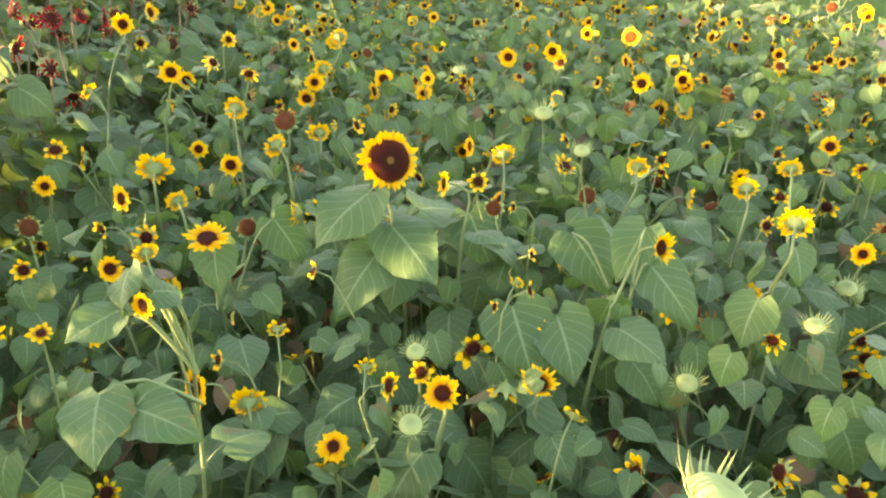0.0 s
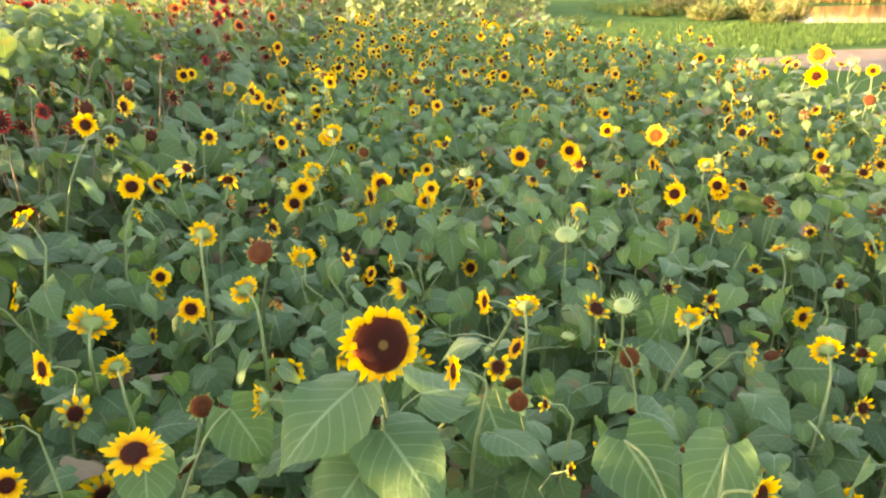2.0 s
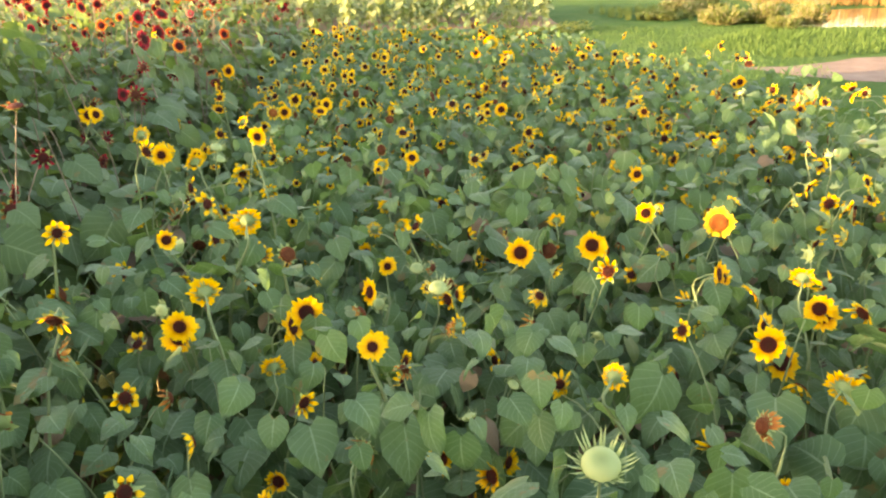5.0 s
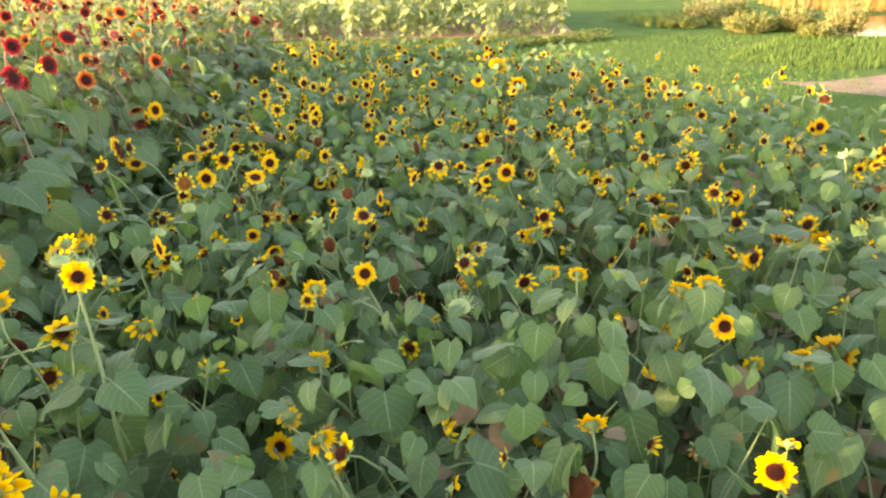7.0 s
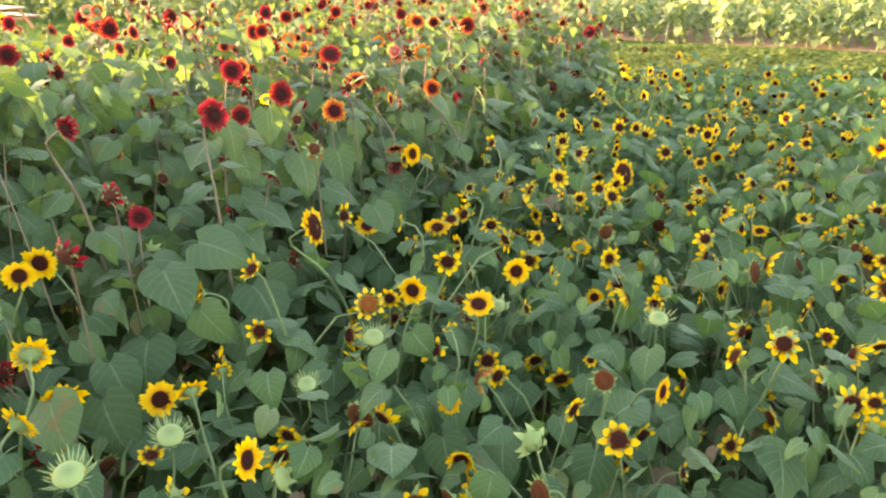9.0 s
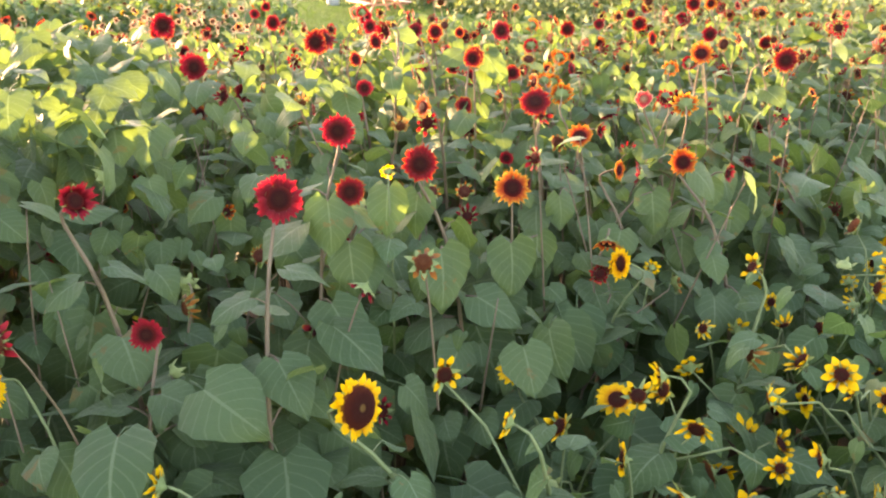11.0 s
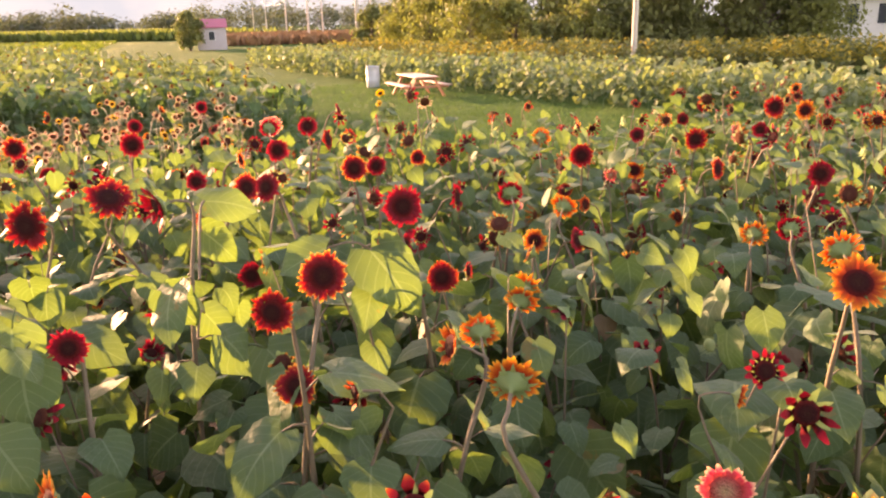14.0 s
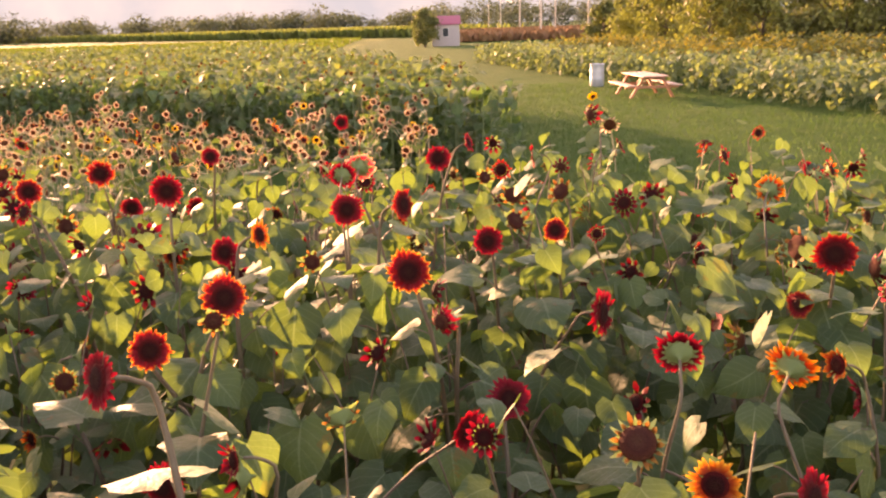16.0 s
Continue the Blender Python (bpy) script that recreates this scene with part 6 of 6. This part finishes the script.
low_weeds(rg, [(-6.0, 21.8), (-3.0, 21.9), (0.2, 22.4), (1.6, 24.2), (4.2, 25.4), (4.4, 26.3), (0.5, 25.6), (-6.0, 25.6)], 6, "low yellow-green weeds along the crop strip")
for px, py, tall in ((1.05, 25.9, 1.55), (3.05, 26.3, 1.45), (-2.6, 25.8, 1.5), (-1.3, 26.1, 1.35)):
    sunflower(rf, (px, py), [((px, py, tall), way_of(240, 60), 0.06, "green_bud")], "leaf_pale", "stem_green", leaves=24, leaf_size=0.24, label="pale leafy sunflower plant before the crop strip", group="pale sunflowers before the strip", low=0.12)


def weed_bush(r, x, y, wide, high, mat, label):
    """A loose clump of narrow leaves on thin stems."""
    g = Geo()
    for i in range(int(110 * wide)):
        a, q = r.uniform(0, TAU), math.sqrt(r.random())
        px, py = math.cos(a) * q * wide * 0.5, math.sin(a) * q * wide * 0.5
        h = high * (1 - 0.4 * q * q) * r.uniform(0.3, 1.2)
        tube(g, [(px * 0.5, py * 0.5, 0), (px, py, h)], [0.006, 0.003], 3, 1)
        for j in range(7):
            z = h * r.uniform(0.15, 1.0)
            m = Matrix.Translation((px * (0.5 + 0.5 * z / h), py * (0.5 + 0.5 * z / h), z)) @ Matrix.Rotation(r.uniform(0, TAU), 4, "Z") @ Matrix.Rotation(r.uniform(-0.3, 0.9), 4, "X") @ Matrix.Diagonal((0.09, 0.15, 0.15, 1))
            g.stamp(LEAF_QUADS[0], m, 0)
    ob = tagged(new("weed_bush", g.mesh("weed_bush", [mat, "stem_dry"])), label, "weeds", "weeds beside the puddle")
    ob.location = (x, y, 0)


rw = random.Random(61)
for x, y, wide, high, mat, lab in ((7.9, 29.2, 1.6, 0.75, "leaf_bush", "low dark green weed bush beside the puddle"), (8.4, 26.6, 1.6, 0.55, "weed_blade", "broad yellow-green weed bush beside the puddle"), (9.7, 26.6, 1.3, 0.8, "weed_blade", "pale yellow-green weeds beside the puddle"),
                                   (10.5, 25.4, 1.2, 1.0, "weed_blade", "tall pale weeds at the water's edge"), (9.6, 25.0, 1.0, 0.35, "weed_blade", "dry tan tuft of weeds near the water"), (7.0, 28.4, 1.6, 0.3, "weed_blade", "low pale weeds on the lawn"), (8.9, 29.8, 1.4, 0.8, "weed_blade", "tall yellow-green weeds beside the puddle")):
    weed_bush(rw, x, y, wide, high, mat, lab)

# ---------------- trees and distance ----------------


def tree(r, x, y, height, spread, mat, label, crown_from=0.12, leaves=2200, leaf=0.28, group=""):
    root = tagged(new("tree"), label, "tree", group)
    root.location = (x, y, 0)
    t = Geo()
    lean = Vector((r.uniform(-0.3, 0.3), r.uniform(-0.3, 0.3), 0))
    top = Vector((0, 0, height * 0.75)) + lean
    th = height * 0.018 + 0.05
    tube(t, [(0, 0, 0), lean * 0.2 + Vector((0, 0, height * 0.2)), lean * 0.6 + Vector((0, 0, height * 0.5)), top], [th * 1.3, th, th * 0.7, th * 0.2], 7)
    ends = []
    for i in range(16):
        z = height * r.uniform(crown_from + 0.05, 0.8)
        a = r.uniform(0, TAU)
        q = (z / height - crown_from) / (1 - crown_from)
        reach = spread * (math.sin(math.pi * min(1, 0.12 + 0.85 * q)) ** 0.7) * r.uniform(0.55, 1.0)
        s = Vector((0, 0, z * 0.8)) + lean * (z / height)
        e = Vector((math.cos(a) * reach, math.sin(a) * reach, z + 0.15 * height * r.random()))
        tube(t, [s, s.lerp(e, 0.5) + Vector((0, 0, 0.2)), e], [th * 0.4, th * 0.25, th * 0.08], 5)
        ends.append(e)
    child("trunk", t.mesh("trunk", ["bark"]), root)
    c = Geo()
    form = LEAVES_FAR[0].arrays()
    ends += [Vector((r.uniform(-0.5, 0.5) * spread * 0.4, r.uniform(-0.5, 0.5) * spread * 0.4, height * r.uniform(0.75, 0.98))) for _ in range(5)]
    for i in range(26):
        q = r.uniform(0, 1)
        a = r.uniform(0, TAU)
        reach = spread * (math.sin(math.pi * min(1, 0.2 + 0.75 * q)) ** 0.7) * r.uniform(0.4, 0.95)
        ends.append(Vector((math.cos(a) * reach, math.sin(a) * reach, height * (crown_from + (1 - crown_from) * q * 0.95))))
    for i in range(leaves):
        e = ends[r.randrange(len(ends))]
        p = e + Vector((r.gauss(0, 1), r.gauss(0, 1), r.gauss(0, 0.8))) * spread * 0.16
        if p.z < 0.15:
            continue
        m = Matrix.Translation(p) @ Matrix.Rotation(r.uniform(0, TAU), 4, "Z") @ Matrix.Rotation(r.uniform(-1.6, 0.3), 4, "X") @ Matrix.Scale(leaf * r.uniform(0.6, 1.3), 4)
        c.stamp(LEAF_QUADS[0], m, 0)
    child("crown", c.mesh("crown", [mat]), root)
    return root


EYE = Vector((-1.68, 8.35, 0))


def out(dx, dy, dist):
    return EYE.x + dx * dist, EYE.y + dy * dist


rt = random.Random(53)
for az, dist, h, sp in ((62.5, 84, 4.2, 2.2), (60.5, 72, 4.6, 2.3), (58.5, 68, 6.5, 3.0), (55.5, 60, 9.0, 2.4), (52.5, 62, 9.0, 4.2), (48.0, 56, 7.0, 3.0), (45.5, 62, 10.0, 3.6), (42.0, 52, 6.0, 3.0), (39.5, 60, 10.0, 4.2), (35.5, 54, 9.0, 3.6), (33.6, 58, 10.5, 3.2), (25.0, 55, 9.0, 3.2)):
    dx, dy = -math.sin(radians(az)), math.cos(radians(az))
    x, y = out(dx, dy, dist)
    tree(rt, x, y, h, sp * 0.9, rt.choice(("leaf_bush", "leaf_tree", "leaf_tree")), "leafy green tree at the edge of the field", leaves=5600, leaf=0.34, group="trees along the field edge", crown_from=0.02)
for i in range(12):
    az = 32 + i * 2.6 + rt.uniform(-0.7, 0.7)
    x, y = out(-math.sin(radians(az)), math.cos(radians(az)), rt.uniform(50, 56) if az < 56 else rt.uniform(60, 70))
    tree(rt, x, y, rt.uniform(2.4, 4.6), rt.uniform(1.5, 2.4), rt.choice(("leaf_bush", "leaf_tree")), "rounded green bush at the edge of the field", leaves=3200, leaf=0.26, group="bushes along the field edge", crown_from=0.0)
x, y = out(-0.9666, 0.2563, 96)
tree(rt, x, y, 4.6, 1.6, "leaf_tree", "round green tree beside the small shed", leaves=4500, leaf=0.28, crown_from=0.04)

gold = Geo()
for az in np.linspace(27, 66, 420):
    for q in range(2):
        dist = rt.uniform(39, 47) if az < 60 else rt.uniform(52, 60)
        x, y = out(-math.sin(radians(az)), math.cos(radians(az)), dist)
        h = rt.uniform(0.9, 1.7)
        bloom = noise.noise((x * 0.15, y * 0.15, 3)) + rt.uniform(-0.3, 0.3) > 0.06
        for i in range(26):
            z = h * rt.uniform(0.1, 1.0)
            m = Matrix.Translation((x + rt.gauss(0, 0.3), y + rt.gauss(0, 0.3), z)) @ Matrix.Rotation(rt.uniform(0, TAU), 4, "Z") @ Matrix.Rotation(rt.uniform(-0.4, 1.0), 4, "X") @ Matrix.Diagonal((0.22, 0.30, 0.30, 1))
            gold.stamp(LEAF_QUADS[0], m, 1 if bloom and z > h * 0.55 else 0)
tagged(new("goldenrod", gold.mesh("goldenrod", ["leaf_tree", "goldenrod_bloom"])), "weedy border with yellow goldenrod in bloom", "weeds", kind="stuff")

corn = Geo()
A, B = Vector((-377, -79, 0)), Vector((-165, 48, 0))
along = (B - A).normalized()
back = Vector((-along.y, along.x, 0))
if back.x > 0:
    back = -back
for i in range(14000):
    p = A + along * rt.uniform(-60, (B - A).length) + back * (abs(rt.gauss(0, 1)) * 14)
    h = rt.uniform(1.9, 2.5)
    m = Matrix.Translation(p) @ Matrix.Rotation(rt.uniform(0, TAU), 4, "Z") @ Matrix.Rotation(radians(80), 4, "X") @ Matrix.Diagonal((1.6, h * 1.08, h * 0.8, 1))
    corn.stamp(LEAF_QUADS[0], m, 0)
tagged(new("corn_field", corn.mesh("corn_field", ["leaf_corn"])), "tall distant green corn field", "corn", kind="stuff")

woods = Geo()
for i in range(270):
    az = rt.uniform(52, 116)
    dist = rt.uniform(330, 520)
    x, y = out(-math.sin(radians(az)), math.cos(radians(az)), dist)
    h = rt.uniform(7, 12) * (1.3 if az < 76 else 0.9) * (1.25 if rt.random() < 0.08 else 1.0)
    w = rt.uniform(4, 9)
    for j in range(210):
        d = Vector((rt.gauss(0, 1), rt.gauss(0, 1), rt.gauss(0, 1))).normalized() * rt.random() ** 0.4
        p = Vector((x + d.x * w, y + d.y * w, h * (0.5 + 0.5 * d.z)))
        m = Matrix.Translation(p) @ Matrix.Rotation(rt.uniform(0, TAU), 4, "Z") @ Matrix.Rotation(rt.uniform(-1.0, 0.6), 4, "X") @ Matrix.Scale(rt.uniform(0.9, 1.9), 4)
        woods.stamp(LEAF_QUADS[0], m, 0)
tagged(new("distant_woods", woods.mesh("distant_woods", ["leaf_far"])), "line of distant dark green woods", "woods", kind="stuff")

# rust-coloured field behind the shed
rust = Geo()
for i in range(7000):
    az, dist = rt.uniform(62.0, 74), rt.uniform(112, 190)
    x, y = out(-math.sin(radians(az)), math.cos(radians(az)), dist)
    m = Matrix.Translation((x, y, 0.0)) @ Matrix.Rotation(rt.uniform(0, TAU), 4, "Z") @ Matrix.Rotation(radians(75), 4, "X") @ Matrix.Scale(rt.uniform(1.0, 1.7), 4)
    rust.stamp(LEAF_QUADS[0], m, 0)
tagged(new("rust_field", rust.mesh("rust_field", ["field_rust"])), "distant field of rust-coloured dry plants", "field", kind="stuff")

# hazy bank of cloud low on the horizon, all round
k = Nodes("cloud_bank", rough=1.0, spec=0.0)
e = k.n("ShaderNodeEmission", Strength=0.13)
k.link(k.ramp(k.noise(0.004, 5), [(0.35, (0.50, 0.76, 0.90)), (0.7, (0.74, 0.95, 1.0))]), e.inputs[0])
k.link(e.outputs[0], k.t.nodes["Material Output"].inputs[0])
g = Geo()
g.add([(2300 * math.cos(TAU * i / 96), 2300 * math.sin(TAU * i / 96), z) for i in range(96) for z in (-2, 170)], quads([(2 * i, 2 * ((i + 1) % 96), 2 * ((i + 1) % 96) + 1, 2 * i + 1) for i in range(96)]))
tagged(new("backdrop", g.mesh("backdrop", ["cloud_bank"])), "pale hazy sky low over the horizon", "sky", kind="structure")

# ---------------- things ----------------


def simple(name, geo, mats, parent, label="", smooth=False, matrix=None):
    return child(name, geo.mesh(name, mats, smooth), parent, matrix, label)


def picnic_table(x, y, turn):
    root = tagged(new("picnic_table"), "reddish wooden picnic table with attached benches on the lawn", "table")
    root.matrix_basis = pose(x, y, 0, 0, 0, turn)
    for i in range(5):
        g = Geo()
        w = 0.173
        box(g, (-1.2, -0.45 + i * 0.181, 0.715), (1.2, -0.45 + i * 0.181 + w, 0.755), 0, 0.004)
        simple("tabletop_board", g, ["table_top_wood"], root)
    for s in (-1, 1):
        for i in range(2):
            g = Geo()
            yy = s * 0.80 - 0.15 + i * 0.152
            box(g, (-1.2, yy, 0.415), (1.2, yy + 0.145, 0.453), 0, 0.004)
            simple("bench_board", g, ["table_top_wood"], root)
    for sx in (-0.85, 0.85):
        g = Geo()
        box(g, (sx - 0.019, -0.43, 0.625), (sx + 0.019, 0.43, 0.713), 0, 0.004)
        simple("top_rail", g, ["table_wood"], root)
        g = Geo()
        box(g, (sx - 0.019, -0.94, 0.325), (sx + 0.019, 0.94, 0.413), 0, 0.004)
        simple("bench_rail", g, ["table_wood"], root)
        for s in (-1, 1):
            g = Geo()
            tube(g, [(sx + 0.04, s * 0.74, 0.0), (sx + 0.04, s * 0.32, 0.70)], [0.058, 0.058], 4)
            simple("leg", g, ["table_wood"], root)
            g = Geo()
            tube(g, [(sx * 0.95, 0, 0.36), (sx * 0.2, 0, 0.70)], [0.035, 0.035], 4) if s > 0 else tube(g, [(sx, -0.3, 0.64), (sx, 0.3, 0.64)], [0.02, 0.02], 4)
            simple("brace", g, ["table_wood"], root)


def barrel(x, y):
    root = tagged(new("litter_barrel"), "grey metal drum used as a litter bin on the lawn", "bin")
    root.location = (x, y, 0)
    g = Geo()
    prof = [(0.27, 0.0), (0.285, 0.015), (0.285, 0.29), (0.289, 0.305), (0.285, 0.32), (0.285, 0.58), (0.289, 0.595), (0.285, 0.61), (0.285, 0.875), (0.297, 0.89), (0.29, 0.9), (0.272, 0.89), (0.272, 0.2), (0.0, 0.2)]
    n = 24
    v = [(q * math.cos(TAU * s / n), q * math.sin(TAU * s / n), z) for q, z in prof for s in range(n)]
    g.add(v, quads([(i * n + s, i * n + (s + 1) % n, (i + 1) * n + (s + 1) % n, (i + 1) * n + s) for i in range(len(prof) - 1) for s in range(n)]))
    simple("drum", g, ["galvanised"], root, smooth=True)


def house(name, x, y, turn, w, d, h, roof_h, wall, roof, label, cat, windows=2, door=True):
    root = tagged(new(name), label, cat)
    root.matrix_basis = pose(x, y, 0, 0, 0, turn)
    g = Geo()
    box(g, (-w / 2, -d / 2, 0), (w / 2, d / 2, h), 0, 0.02)
    g.add([(-w / 2, -d / 2, h), (-w / 2, d / 2, h), (-w / 2, 0, h + roof_h), (w / 2, -d / 2, h), (w / 2, d / 2, h), (w / 2, 0, h + roof_h)], [(0, 1, 2), (3, 5, 4)])
    simple("wall", g, [wall], root)
    o, th = 0.18 * w / 3, 0.08
    g = Geo()
    for s in (-1, 1):
        y1, z1 = s * (d / 2 + o), h - roof_h * o / (d / 2)
        a = [(-w / 2 - o, y1, z1), (w / 2 + o, y1, z1), (w / 2 + o, 0, h + roof_h + 0.02), (-w / 2 - o, 0, h + roof_h + 0.02)]
        v = a + [(p[0], p[1], p[2] + th) for p in a]
        g.add(v, quads([(0, 1, 2, 3), (4, 5, 6, 7), (0, 1, 5, 4), (1, 2, 6, 5), (2, 3, 7, 6), (3, 0, 4, 7)]))
    simple("roof", g, [roof], root)
    for i in range(windows):
        cx = -w / 2 + w * (i + 1) / (windows + 1)
        for s in (-1, 1):
            g = Geo()
            ww, wh, z0 = min(0.5, w * 0.12), h * 0.2, h * 0.42
            box(g, (cx - ww, s * d / 2 - 0.04, z0), (cx + ww, s * d / 2 + 0.04, z0 + 2 * wh), 0, 0.01)
            frame_ob = simple("window", g, ["white_paint"], root)
            g = Geo()
            box(g, (cx - ww * 0.82, s * d / 2 - 0.055, z0 + 0.1 * wh), (cx + ww * 0.82, s * d / 2 + 0.055, z0 + 1.9 * wh), 0)
            simple("pane", g, ["window_glass"], frame_ob)
    if door:
        g = Geo()
        box(g, (w / 2 - 0.02, -0.45, 0.02), (w / 2 + 0.05, 0.45, 2.0), 0, 0.01)
        simple("door", g, ["white_paint"], root)
    return root


def utility_pole(x, y, h, thick, arms=True):
    root = tagged(new("utility_pole"), "pale weathered wooden utility pole with crossarm", "pole", "utility poles along the road")
    root.location = (x, y, 0)
    g = Geo()
    tube(g, [(0, 0, 0), (0, 0, h * 0.5), (0, 0, h)], [thick, thick * 0.85, thick * 0.7], 10)
    simple("post", g, ["pole_wood"], root, smooth=True)
    g = Geo()
    box(g, (-0.06, -1.1, h - 0.6), (0.06, 1.1, h - 0.45), 0, 0.01)
    arm = simple("crossarm", g, ["pole_wood"], root, matrix=pose(thick, 0, 0, 0, 0, 0))
    for yy in (-0.95, 0, 0.95):
        g = Geo()
        tube(g, [(0, yy, h - 0.45), (0, yy, h - 0.3)], [0.05, 0.03], 6)
        simple("insulator", g, ["white_paint"], arm, smooth=True)


picnic_table(-27.0, 23.3, -12)
barrel(-31.6, 23.8)
sx, sy = out(-0.9597, 0.281, 99)
house("shed", sx, sy, 74, 3.3, 3.3, 2.6, 0.85, "shed_wall", "shed_roof", "small pale shed with a pinkish red gable roof", "shed", 1)
POLES = [(-0.6926, 0.7214, 40, 10.0, 0.15), (-0.8955, 0.4451, 85, 9.5, 0.2), (-0.9204, 0.391, 135, 9.5, 0.2), (-0.9304, 0.3666, 185, 9.5, 0.2), (-0.9389, 0.3442, 235, 9.5, 0.2)]
tips = []
for dx, dy, dist, h, th in POLES:
    x, y = out(dx, dy, dist)
    utility_pole(x, y, h, th)
    tips.append((x, y, h - 0.3))
for dx, dy, dist in ((-0.9440, 0.3301, 260), (-0.9134, 0.4070, 150), (-0.8874, 0.4609, 100)):
    utility_pole(*out(dx, dy, dist), 8.5, 0.16)
for (x0, y0, z0), (x1, y1, z1) in zip(tips, tips[1:]):
    for off in (-0.95, 0.95):
        g = Geo()
        pts = [(x0 + (x1 - x0) * q / 12, y0 + (y1 - y0) * q / 12 + off, z0 + (z1 - z0) * q / 12 - 1.6 * (1 - (q / 6 - 1) ** 2)) for q in range(13)]
        tube(g, pts, [0.03] * 13, 4)
        tagged(new("power_line", g.mesh("power_line", ["wire"])), "thin grey overhead wire sagging between poles", "wire", "overhead wires")
for az, dist, w, turn in ((65.8, 430, 8, 20), (81.5, 420, 10, 40), (99.0, 430, 12, 10), (30.5, 75, 9, 35)):
    x, y = out(-math.sin(radians(az)), math.cos(radians(az)), dist)
    house("house", x, y, turn, w, 7, 4.2, 2.4, "white_paint", "slate_roof", "distant white house with a dark gable roof", "house", 3, False)
